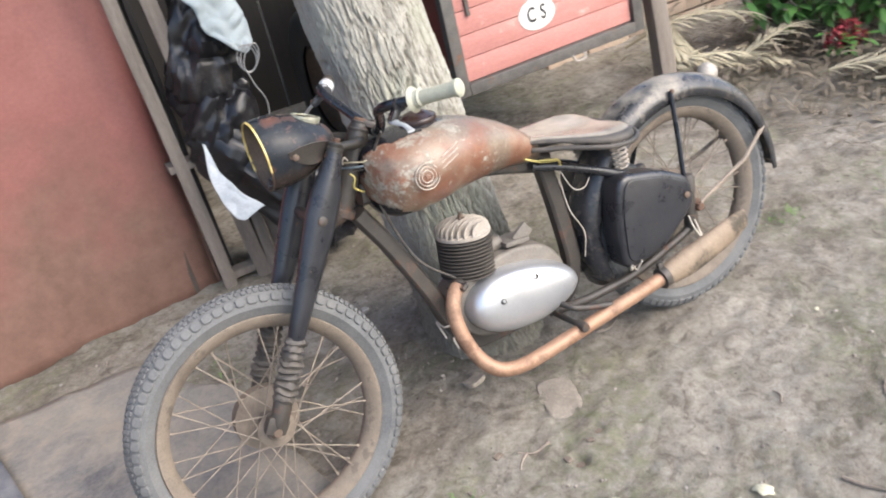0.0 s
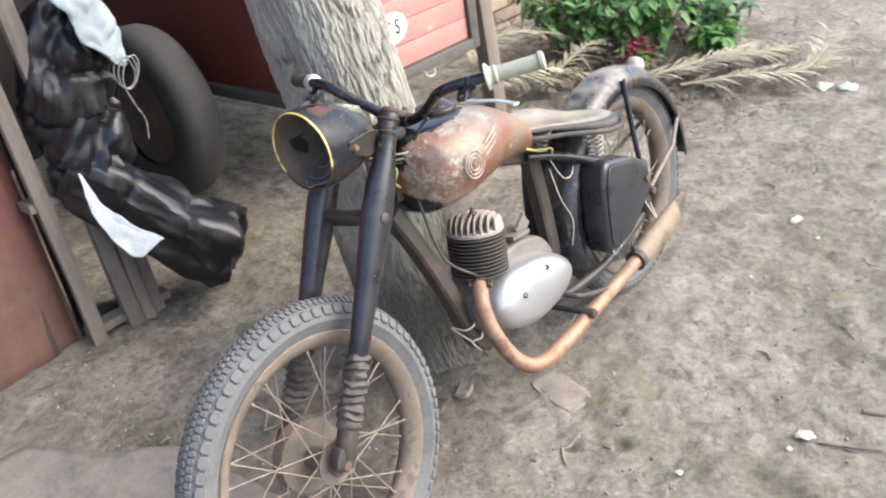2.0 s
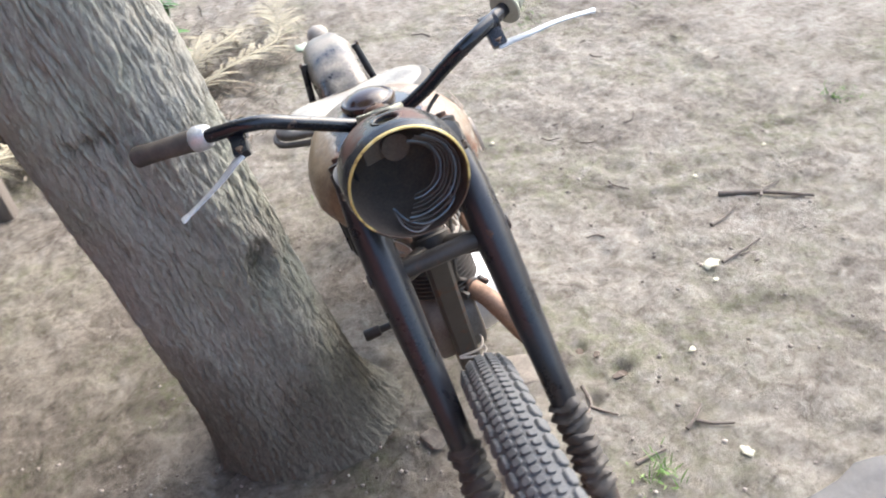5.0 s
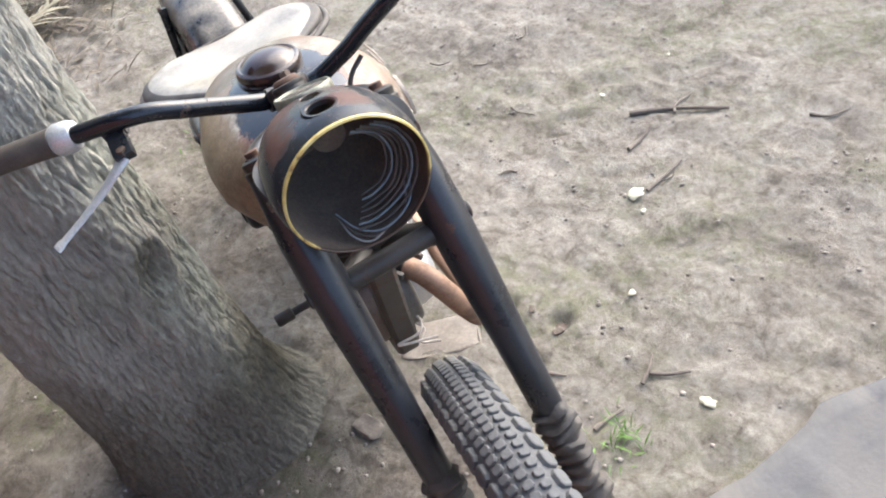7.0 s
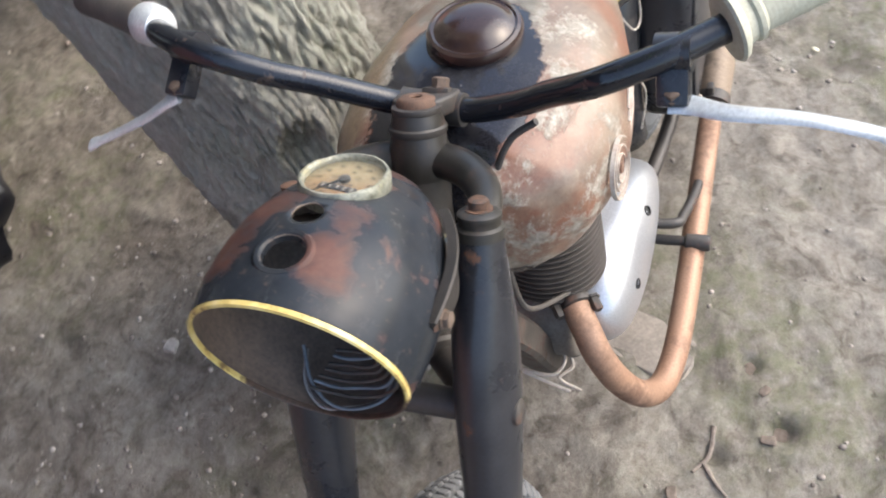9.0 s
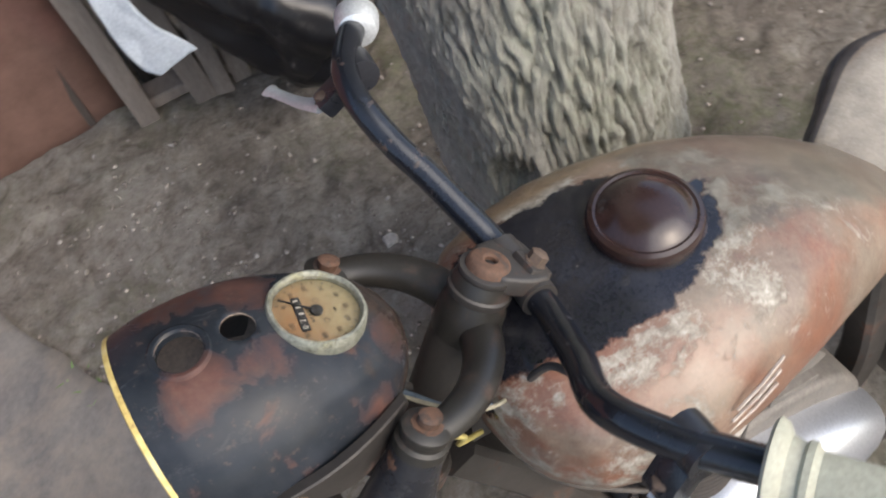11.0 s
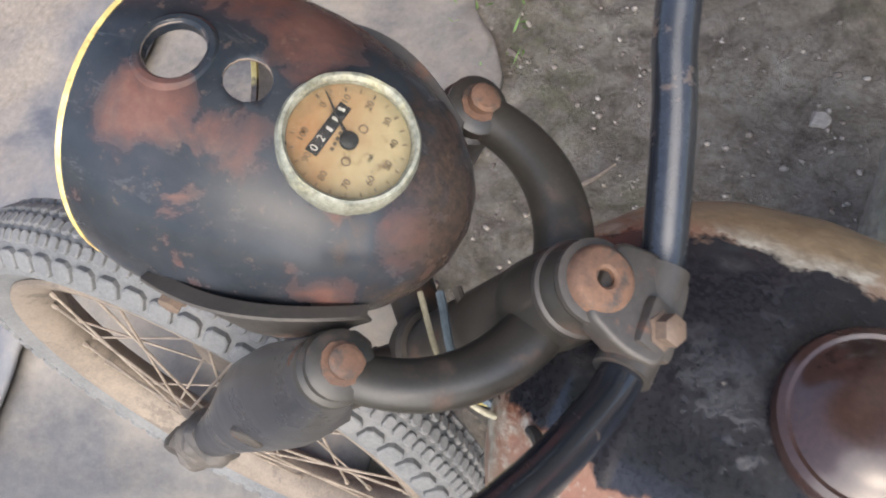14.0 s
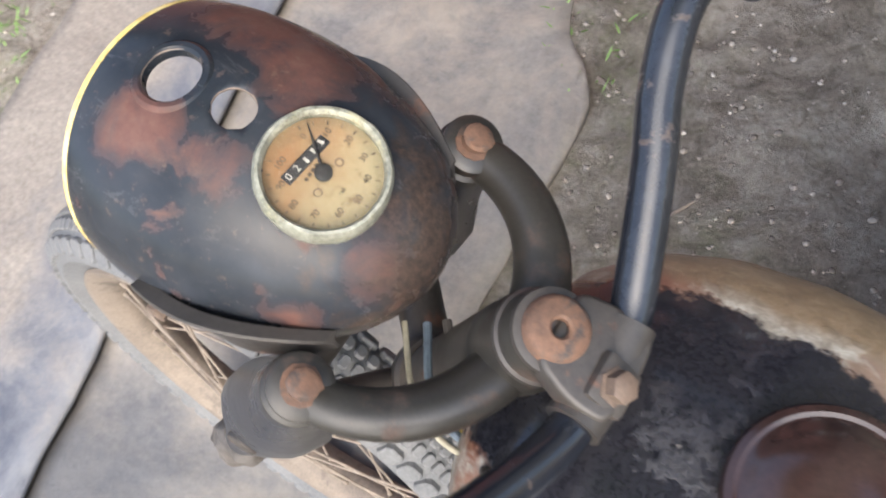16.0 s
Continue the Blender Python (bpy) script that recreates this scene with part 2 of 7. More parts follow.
def shell_paint():
    """Blue-black headlamp enamel with red primer and rust showing in patches."""
    m, nt, b, co = tree_of("chipped_blue_black_enamel")
    ax = axis_of(nt, co)
    big = noise_of(nt, co, 16, 8, 0.62)
    base = ramp_of(nt, big, [(0.3, (0.011, 0.014, 0.018)), (0.7, (0.03, 0.034, 0.04))])
    fine = noise_of(nt, co, 260, 4, 0.7)
    rust = ramp_of(nt, noise_of(nt, co, 42, 8, 0.66), [(0.32, (0.085, 0.04, 0.027)), (0.5, (0.155, 0.062, 0.04)), (0.7, (0.21, 0.105, 0.068))])
    edge = noise_of(nt, co, 34, 8, 0.62, None, 0.5)
    k = step_of(nt, noise_of(nt, co, 22, 8, 0.6, None, 0.4), 0.58, 0.68)
    # bare primer worn through on the crown beside the switch seat, and along the side towards the tree
    for cx, cy, cz, size in ((0.285, -0.034, 0.968, 0.023), (0.325, -0.028, 0.955, 0.014), (0.33, 0.038, 0.945, 0.027), (0.285, 0.052, 0.95, 0.026), (0.408, -0.02, 0.9, 0.01), (0.37, -0.06, 0.88, 0.01)):
        d = maths(nt, "SQRT", maths(nt, "ADD", maths(nt, "POWER", maths(nt, "SUBTRACT", ax[0], cx), 2.0), maths(nt, "ADD", maths(nt, "POWER", maths(nt, "SUBTRACT", ax[1], cy), 2.0), maths(nt, "POWER", maths(nt, "SUBTRACT", ax[2], cz), 2.0))))
        d = maths(nt, "ADD", d, maths(nt, "MULTIPLY", maths(nt, "SUBTRACT", edge, 0.5), 0.075))
        k = maths(nt, "MAXIMUM", k, step_of(nt, d, size + 0.006, size - 0.013))
    col = mix_of(nt, maths(nt, "MULTIPLY", k, 0.5), base, rust)
    dn = step_of(nt, noise_of(nt, co, 45, 8, 0.7), 0.5, 0.8)
    col = mix_of(nt, maths(nt, "MULTIPLY", dn, 0.2), col, (0.075, 0.06, 0.048))
    chip = step_of(nt, noise_of(nt, co, 150, 6, 0.7), 0.6, 0.66)
    col = mix_of(nt, maths(nt, "MULTIPLY", chip, 0.3), col, (0.14, 0.1, 0.075))
    scuff = step_of(nt, noise_of(nt, co, 70, 8, 0.75, (0.35, 1, 1), 0.4), 0.56, 0.7)
    col = mix_of(nt, maths(nt, "MULTIPLY", scuff, 0.16), col, (0.1, 0.098, 0.095))
    dn = maths(nt, "MAXIMUM", dn, scuff)
    grime = maths(nt, "MULTIPLY", step_of(nt, maths(nt, "ADD", ax[0], maths(nt, "MULTIPLY", maths(nt, "SUBTRACT", edge, 0.5), 0.16)), 0.375, 0.41), 0.7)
    col = mix_of(nt, grime, col, ramp_of(nt, fine, [(0.3, (0.022, 0.016, 0.012)), (0.7, (0.07, 0.044, 0.03))]))
    low = step_of(nt, maths(nt, "ADD", ax[2], maths(nt, "MULTIPLY", edge, 0.05)), 0.885, 0.86)
    col = mix_of(nt, maths(nt, "MULTIPLY", low, 0.45), col, (0.075, 0.05, 0.035))
    nt.links.new(col, b.inputs["Base Color"])
    nt.links.new(maths(nt, "ADD", maths(nt, "MULTIPLY", k, 0.3), maths(nt, "ADD", maths(nt, "MULTIPLY", dn, 0.16), 0.2)), b.inputs["Roughness"])
    b.inputs["Specular IOR Level"].default_value = 0.16
    bump_of(nt, b, mix_of(nt, 0.5, fine, k), 0.25, 0.0006)
    return m


def tank_paint():
    """Orange rust and tan dust under pale flaking filler; glossy black enamel left round the filler neck and under the nose."""
    m, nt, b, co = tree_of("flaking_rusty_tank_paint")
    ax = axis_of(nt, co)
    big = noise_of(nt, co, 9, 9, 0.62, None, 0.3)
    fine = noise_of(nt, co, 300, 5, 0.7)
    crumb = noise_of(nt, co, 95, 8, 0.74, None, 0.4)
    grain = noise_of(nt, co, 40, 9, 0.7)
    rust = ramp_of(nt, big, [(0.34, (0.2, 0.068, 0.034)), (0.44, (0.15, 0.06, 0.036)), (0.52, (0.19, 0.1, 0.065)), (0.64, (0.25, 0.19, 0.14))])
    rust = mix_of(nt, 0.28, rust, ramp_of(nt, fine, [(0.3, (0.09, 0.045, 0.028)), (0.7, (0.3, 0.19, 0.13))]))
    olive = step_of(nt, noise_of(nt, co, 7, 9, 0.62, None, 0.4), 0.5, 0.63)
    col = mix_of(nt, maths(nt, "MULTIPLY", olive, 0.6), rust, ramp_of(nt, crumb, [(0.35, (0.1, 0.094, 0.074)), (0.65, (0.21, 0.19, 0.148))]))
    wob = maths(nt, "MULTIPLY", maths(nt, "SUBTRACT", noise_of(nt, co, 24, 8, 0.62), 0.5), 0.06)
    neck = maths(nt, "SQRT", maths(nt, "ADD", maths(nt, "POWER", maths(nt, "MULTIPLY", maths(nt, "SUBTRACT", ax[0], 0.553), 0.6), 2.0), maths(nt, "POWER", maths(nt, "MULTIPLY", maths(nt, "ADD", ax[1], 0.003), 1.05), 2.0)))
    neck = maths(nt, "ADD", neck, wob)
    # pale filler: a ragged belt round the black, a patch beside the emblem and a few stray flakes
    flake = maths(nt, "ADD", maths(nt, "MULTIPLY", noise_of(nt, co, 15, 12, 0.74, None, 0.35), 0.7), maths(nt, "MULTIPLY", grain, 0.3))
    belt = maths(nt, "MULTIPLY", step_of(nt, neck, 0.074, 0.082), step_of(nt, neck, 0.125, 0.09))
    mark = step_of(nt, maths(nt, "SQRT", maths(nt, "ADD", maths(nt, "POWER", maths(nt, "MULTIPLY", maths(nt, "SUBTRACT", ax[0], 0.535), 0.8), 2.0), maths(nt, "POWER", maths(nt, "SUBTRACT", ax[2], 0.755), 2.0))), 0.065, 0.02)
    flake = maths(nt, "ADD", flake, maths(nt, "ADD", maths(nt, "MULTIPLY", belt, 0.085), maths(nt, "MULTIPLY", mark, 0.085)))
    k = step_of(nt, flake, 0.565, 0.61)
    loose = maths(nt, "MULTIPLY", step_of(nt, flake, 0.5, 0.57), step_of(nt, crumb, 0.56, 0.63))
    k = maths(nt, "MAXIMUM", k, maths(nt, "MULTIPLY", loose, 0.6))
    pale = ramp_of(nt, crumb, [(0.34, (0.14, 0.12, 0.094)), (0.48, (0.25, 0.227, 0.184)), (0.64, (0.42, 0.398, 0.342))])
    col = mix_of(nt, maths(nt, "MULTIPLY", k, 0.9), col, pale)
    # dark olive paint behind the cap
    back = maths(nt, "MULTIPLY", step_of(nt, maths(nt, "ADD", ax[0], wob), 0.635, 0.65), step_of(nt, maths(nt, "ADD", ax[1], wob), -0.06, -0.045))
    col = mix_of(nt, maths(nt, "MULTIPLY", back, 0.7), col, ramp_of(nt, grain, [(0.35, (0.06, 0.058, 0.047)), (0.65, (0.14, 0.13, 0.1))]))
    away = step_of(nt, maths(nt, "ADD", ax[1], maths(nt, "MULTIPLY", wob, 0.6)), 0.075, 0.09)
    col = mix_of(nt, away, col, ramp_of(nt, crumb, [(0.3, (0.11, 0.075, 0.046)), (0.5, (0.19, 0.135, 0.08)), (0.7, (0.27, 0.2, 0.125))]))
    kb = maths(nt, "MULTIPLY", step_of(nt, neck, 0.08, 0.076), step_of(nt, ax[2], 0.755, 0.775))
    low = step_of(nt, maths(nt, "ADD", maths(nt, "ADD", maths(nt, "MULTIPLY", ax[0], 0.8), ax[2]), maths(nt, "MULTIPLY", wob, 1.8)), 1.056, 1.04)
    kb = maths(nt, "MAXIMUM", kb, low)
    chip = step_of(nt, noise_of(nt, co, 30, 9, 0.66), 0.7, 0.72)
    kb = maths(nt, "MULTIPLY", kb, maths(nt, "SUBTRACT", 1.0, chip))
    black = ramp_of(nt, fine, [(0.3, (0.007, 0.007, 0.01)), (0.7, (0.02, 0.02, 0.024))])
    film = step_of(nt, noise_of(nt, co, 16, 8, 0.7), 0.5, 0.64)
    black = mix_of(nt, maths(nt, "MULTIPLY", film, 0.16), black, (0.06, 0.056, 0.047))
    col = mix_of(nt, kb, col, black)
    nt.links.new(col, b.inputs["Base Color"])
    bare = maths(nt, "SUBTRACT", 1.0, kb)
    r = maths(nt, "ADD", maths(nt, "MULTIPLY", bare, 0.22), maths(nt, "ADD", maths(nt, "MULTIPLY", k, 0.12), 0.13))
    nt.links.new(r, b.inputs["Roughness"])
    n1 = bump_of(nt, b, k, 0.45, 0.0009)
    bump_of(nt, b, maths(nt, "MULTIPLY", mix_of(nt, 0.5, crumb, fine), maths(nt, "ADD", maths(nt, "MULTIPLY", bare, 0.85), 0.15)), 0.32, 0.0009, n1)
    return m


def ground_paint():
    m, nt, b, co = tree_of("trodden_earth")
    big = noise_of(nt, co, 1.3, 9, 0.65)
    mid = noise_of(nt, co, 6.5, 12, 0.74, None, 0.6)
    fine = noise_of(nt, co, 55.0, 9, 0.8, None, 0.3)
    tiny = noise_of(nt, co, 320.0, 3, 0.7)
    col = ramp_of(nt, maths(nt, "ADD", maths(nt, "MULTIPLY", mid, 0.6), maths(nt, "MULTIPLY", big, 0.4)), [(0.36, (0.14, 0.115, 0.09)), (0.45, (0.245, 0.217, 0.182)), (0.52, (0.325, 0.295, 0.252)), (0.61, (0.395, 0.365, 0.318))])
    dark = ramp_of(nt, fine, [(0.33, (0.42, 0.39, 0.36)), (0.43, (0.8, 0.785, 0.77)), (0.52, (1.02, 1.02, 1.02)), (0.64, (1.24, 1.24, 1.24))])
    col = mix_of(nt, 0.72, col, dark, "MULTIPLY")
    col = mix_of(nt, 0.22, col, ramp_of(nt, tiny, [(0.3, (0.55, 0.53, 0.5)), (0.7, (1.3, 1.3, 1.3))]), "MULTIPLY")
    lump = noise_of(nt, co, 19, 8, 0.62, None, 1.2)
    col = mix_of(nt, 0.75, col, ramp_of(nt, lump, [(0.36, (0.55, 0.51, 0.47)), (0.46, (0.95, 0.94, 0.93)), (0.62, (1.16, 1.16, 1.16))]), "MULTIPLY")
    # dark scraps of rotted leaf and wood
    v = nt.nodes.new("ShaderNodeTexVoronoi")
    v.inputs["Scale"].default_value = 26
    nt.links.new(co, v.inputs["Vector"])
    spot = maths(nt, "MULTIPLY", step_of(nt, maths(nt, "ADD", v.outputs["Distance"], maths(nt, "MULTIPLY", fine, 0.5)), 0.36, 0.28), step_of(nt, noise_of(nt, co, 5, 6, 0.6), 0.5, 0.6))
    col = mix_of(nt, maths(nt, "MULTIPLY", spot, 0.8), col, (0.07, 0.056, 0.045))
    ax = axis_of(nt, co)
    # dark earth behind the tree, with the trunk's shade painted in, in ragged patches
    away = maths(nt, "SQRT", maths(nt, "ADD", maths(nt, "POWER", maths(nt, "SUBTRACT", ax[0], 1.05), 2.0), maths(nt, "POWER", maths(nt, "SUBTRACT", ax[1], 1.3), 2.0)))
    mould_shade = step_of(nt, maths(nt, "ADD", away, maths(nt, "MULTIPLY", maths(nt, "SUBTRACT", mid, 0.5), 1.1)), 0.98, 0.6)
    col = mix_of(nt, maths(nt, "MULTIPLY", mould_shade, 0.35), col, (0.5, 0.45, 0.37), "MULTIPLY")
    moss = maths(nt, "MULTIPLY", step_of(nt, noise_of(nt, co, 1.9, 8, 0.6), 0.47, 0.62), step_of(nt, noise_of(nt, co, 26, 6, 0.7), 0.4, 0.62))
    col = mix_of(nt, maths(nt, "MULTIPLY", moss, 0.55), col, (0.17, 0.19, 0.085))
    nt.links.new(col, b.inputs["Base Color"])
    b.inputs["Roughness"].default_value = 0.93
    n1 = bump_of(nt, b, mid, 1.0, 0.04)
    bump_of(nt, b, fine, 0.75, 0.018, n1)
    return m


def bark_paint():
    m, nt, b, co = tree_of("furrowed_grey_bark")
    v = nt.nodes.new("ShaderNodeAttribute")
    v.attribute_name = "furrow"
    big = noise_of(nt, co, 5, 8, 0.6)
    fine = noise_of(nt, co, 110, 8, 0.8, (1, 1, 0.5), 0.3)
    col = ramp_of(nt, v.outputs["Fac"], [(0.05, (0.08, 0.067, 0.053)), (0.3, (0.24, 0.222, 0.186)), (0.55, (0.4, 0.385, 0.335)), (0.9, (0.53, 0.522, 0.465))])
    col = mix_of(nt, 0.45, col, ramp_of(nt, fine, [(0.32, (0.16, 0.14, 0.115)), (0.5, (0.34, 0.325, 0.28)), (0.68, (0.54, 0.525, 0.47))]))
    lich = maths(nt, "MULTIPLY", step_of(nt, big, 0.46, 0.64), step_of(nt, fine, 0.35, 0.6))
    col = mix_of(nt, maths(nt, "MULTIPLY", lich, 0.6), col, (0.37, 0.4, 0.3))
    stain = step_of(nt, noise_of(nt, co, 9, 8, 0.65, (1, 1, 0.7)), 0.55, 0.68)
    col = mix_of(nt, maths(nt, "MULTIPLY", stain, 0.4), col, (0.13, 0.12, 0.1))
    # ragged soil tongues on the butt, also painting in its shading towards the ground
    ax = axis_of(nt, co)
    mud_shade = step_of(nt, maths(nt, "ADD", ax[2], maths(nt, "MULTIPLY", maths(nt, "SUBTRACT", noise_of(nt, co, 6, 8, 0.7, (1, 1, 0.4)), 0.5), 0.9)), 0.46, 0.2)
    col = mix_of(nt, maths(nt, "MULTIPLY", mud_shade, 0.72), col, ramp_of(nt, fine, [(0.35, (0.07, 0.06, 0.047)), (0.65, (0.19, 0.17, 0.13))]))
    nt.links.new(col, b.inputs["Base Color"])
    b.inputs["Roughness"].default_value = 0.92
    bump_of(nt, b, fine, 1.0, 0.009)
    return m


def panel_paint():
    """Weathered red sheet whose foot is splashed with soil."""
    m, nt, b, co = tree_of("faded_red_sheet_paint")
    ax = axis_of(nt, co)
    big = noise_of(nt, co, 3, 8, 0.6)
    fine = noise_of(nt, co, 80, 6, 0.7)
    col = ramp_of(nt, big, [(0.3, (0.16, 0.047, 0.041)), (0.7, (0.235, 0.09, 0.08))])
    col = mix_of(nt, 0.2, col, ramp_of(nt, fine, [(0.3, (0.15, 0.058, 0.047)), (0.7, (0.34, 0.165, 0.14))]))
    soil = step_of(nt, maths(nt, "ADD", ax[2], maths(nt, "MULTIPLY", maths(nt, "SUBTRACT", big, 0.5), 1.3)), 0.78, 0.25)
    col = mix_of(nt, maths(nt, "MULTIPLY", soil, 0.6), col, ramp_of(nt, noise_of(nt, co, 14, 8, 0.7), [(0.35, (0.085, 0.074, 0.05)), (0.65, (0.17, 0.125, 0.092))]))
    nt.links.new(col, b.inputs["Base Color"])
    b.inputs["Roughness"].default_value = 0.5
    bump_of(nt, b, big, 0.15, 0.01)
    return m


def mat_paint():
    m, nt, b, co = tree_of("worn_grey_sheet")
    big = noise_of(nt, co, 2.6, 9, 0.62, None, 0.3)
    fine = noise_of(nt, co, 70, 6, 0.7)
    col = ramp_of(nt, big, [(0.36, (0.055, 0.06, 0.07)), (0.44, (0.12, 0.119, 0.118)), (0.52, (0.19, 0.178, 0.16)), (0.68, (0.255, 0.235, 0.205))])
    col = mix_of(nt, 0.3, col, ramp_of(nt, fine, [(0.3, (0.075, 0.07, 0.065)), (0.7, (0.29, 0.272, 0.245))]))
    soil = step_of(nt, noise_of(nt, co, 4.5, 11, 0.74, None, 0.4), 0.45, 0.6)
    col = mix_of(nt, maths(nt, "MULTIPLY", soil, 0.6), col, (0.29, 0.25, 0.2))
    ax = axis_of(nt, co)
    # darker blue-grey towards low y, with a ragged edge
    darker = step_of(nt, maths(nt, "ADD", ax[1], maths(nt, "MULTIPLY", maths(nt, "SUBTRACT", big, 0.5), 1.2)), 0.25, -0.2)
    col = mix_of(nt, maths(nt, "MULTIPLY", darker, 0.6), col, (0.06, 0.064, 0.072))
    nt.links.new(col, b.inputs["Base Color"])
    b.inputs["Roughness"].default_value = 0.8
    bump_of(nt, b, fine, 0.4, 0.003)
    return m


def blue_sheet_paint():
    """Blue-grey sheet with brown dust trodden into it, bare along the straight edge."""
    m, nt, b, co = tree_of("blue_grey_sheet")
    ax = axis_of(nt, co)
    big = noise_of(nt, co, 5, 10, 0.66, None, 0.3)
    fine = noise_of(nt, co, 80, 6, 0.7)
    col = ramp_of(nt, big, [(0.36, (0.07, 0.077, 0.096)), (0.5, (0.13, 0.137, 0.152)), (0.66, (0.19, 0.191, 0.196))])
    seam = maths(nt, "ABSOLUTE", maths(nt, "ADD", maths(nt, "ADD", ax[0], 0.488), maths(nt, "MULTIPLY", ax[1], 0.252)))
    dust = step_of(nt, maths(nt, "ADD", seam, maths(nt, "MULTIPLY", maths(nt, "SUBTRACT", big, 0.5), 0.9)), 0.06, 0.3)
    col = mix_of(nt, maths(nt, "MULTIPLY", dust, 0.8), col, ramp_of(nt, fine, [(0.3, (0.15, 0.128, 0.102)), (0.7, (0.29, 0.256, 0.21))]))
    nt.links.new(col, b.inputs["Base Color"])
    b.inputs["Roughness"].default_value = 0.75
    bump_of(nt, b, fine, 0.4, 0.003)
    return m


def dial_paint():
    m, nt, b, co = tree_of("yellowed_dial_card")
    big = noise_of(nt, co, 40, 8, 0.6)
    fine = noise_of(nt, co, 400, 5, 0.7)
    ax = axis_of(nt, co)
    side = step_of(nt, maths(nt, "ADD", ax[0], maths(nt, "MULTIPLY", maths(nt, "SUBTRACT", big, 0.5), 0.06)), 0.02, -0.025)
    col = mix_of(nt, side, (0.31, 0.262, 0.15), (0.24, 0.115, 0.045))
    col = mix_of(nt, 0.25, col, ramp_of(nt, fine, [(0.3, (0.13, 0.08, 0.034)), (0.7, (0.34, 0.27, 0.15))]))
    blot = step_of(nt, noise_of(nt, co, 62, 10, 0.78), 0.53, 0.66)
    col = mix_of(nt, maths(nt, "MULTIPLY", blot, 0.75), col, (0.13, 0.08, 0.036))
    rad = maths(nt, "SQRT", maths(nt, "ADD", maths(nt, "POWER", ax[0], 2.0), maths(nt, "POWER", ax[1], 2.0)))
    darker = step_of(nt, maths(nt, "ADD", rad, maths(nt, "MULTIPLY", maths(nt, "SUBTRACT", big, 0.5), 0.03)), 0.027, 0.036)
    col = mix_of(nt, maths(nt, "MULTIPLY", darker, 0.5), col, (0.13, 0.115, 0.065))
    nt.links.new(col, b.inputs["Base Color"])
    b.inputs["Roughness"].default_value = 0.6
    return m


def rim_paint():
    """Yellow lacquer left on the upper arc of the lamp rim, brown rust below."""
    m, nt, b, co = tree_of("yellowed_rim_band")
    n = noise_of(nt, co, 60, 8, 0.65)
    ax = axis_of(nt, co)
    fine = noise_of(nt, co, 300, 4, 0.7)
    yellow = ramp_of(nt, n, [(0.35, (0.36, 0.25, 0.08)), (0.5, (0.58, 0.45, 0.15)), (0.65, (0.66, 0.56, 0.27))])
    rust = ramp_of(nt, fine, [(0.3, (0.03, 0.02, 0.015)), (0.7, (0.1, 0.06, 0.04))])
    worn = step_of(nt, maths(nt, "ADD", ax[2], maths(nt, "MULTIPLY", maths(nt, "SUBTRACT", n, 0.5), 0.05)), 0.858, 0.85)
    worn = maths(nt, "MAXIMUM", worn, maths(nt, "MULTIPLY", step_of(nt, n, 0.4, 0.34), 0.7))
    nt.links.new(mix_of(nt, worn, yellow, rust), b.inputs["Base Color"])
    b.inputs["Roughness"].default_value = 0.45
    bump_of(nt, b, fine, 0.2, 0.0004)
    return m


def saddle_paint():
    m, nt, b, co = tree_of("dusty_tan_vinyl")
    big = noise_of(nt, co, 9, 7, 0.6)
    ck = nt.nodes.new("ShaderNodeTexVoronoi")
    ck.inputs["Scale"].default_value = 240
    nt.links.new(co, ck.inputs["Vector"])
    col = ramp_of(nt, big, [(0.34, (0.15, 0.127, 0.095)), (0.5, (0.28, 0.243, 0.185)), (0.7, (0.42, 0.375, 0.295))])
    col = mix_of(nt, 0.25, col, ramp_of(nt, noise_of(nt, co, 200, 5, 0.7), [(0.3, (0.1, 0.085, 0.068)), (0.7, (0.36, 0.32, 0.26))]))
    nt.links.new(col, b.inputs["Base Color"])
    b.inputs["Roughness"].default_value = 0.25
    bump_of(nt, b, ck.outputs["Distance"], 0.3, 0.0008)
    return m


def fender_paint():
    """Black enamel, worn to pale primer and dust along the top."""
    m, nt, b, co = tree_of("worn_black_fender_enamel")
    ax = axis_of(nt, co)
    big = noise_of(nt, co, 10, 9, 0.66)
    fine = noise_of(nt, co, 260, 4, 0.7)
    col = ramp_of(nt, big, [(0.3, (0.012, 0.013, 0.016)), (0.7, (0.045, 0.045, 0.048))])
    top = step_of(nt, maths(nt, "ADD", ax[2], maths(nt, "MULTIPLY", maths(nt, "SUBTRACT", big, 0.5), 0.28)), 0.615, 0.665)
    pale = ramp_of(nt, fine, [(0.3, (0.2, 0.175, 0.14)), (0.7, (0.4, 0.36, 0.3))])
    col = mix_of(nt, maths(nt, "MULTIPLY", top, 0.75), col, pale)
    col = mix_of(nt, maths(nt, "MULTIPLY", step_of(nt, noise_of(nt, co, 30, 8, 0.7), 0.52, 0.75), 0.35), col, (0.26, 0.21, 0.165))
    nt.links.new(col, b.inputs["Base Color"])
    nt.links.new(maths(nt, "ADD", maths(nt, "MULTIPLY", top, 0.3), 0.26), b.inputs["Roughness"])
    bump_of(nt, b, fine, 0.12, 0.0006)
    return m


FENDER = fender_paint()
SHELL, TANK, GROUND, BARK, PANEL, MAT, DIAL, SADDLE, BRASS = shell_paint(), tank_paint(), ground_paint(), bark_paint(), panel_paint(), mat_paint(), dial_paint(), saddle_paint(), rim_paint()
SHEET_BLUE = blue_sheet_paint()
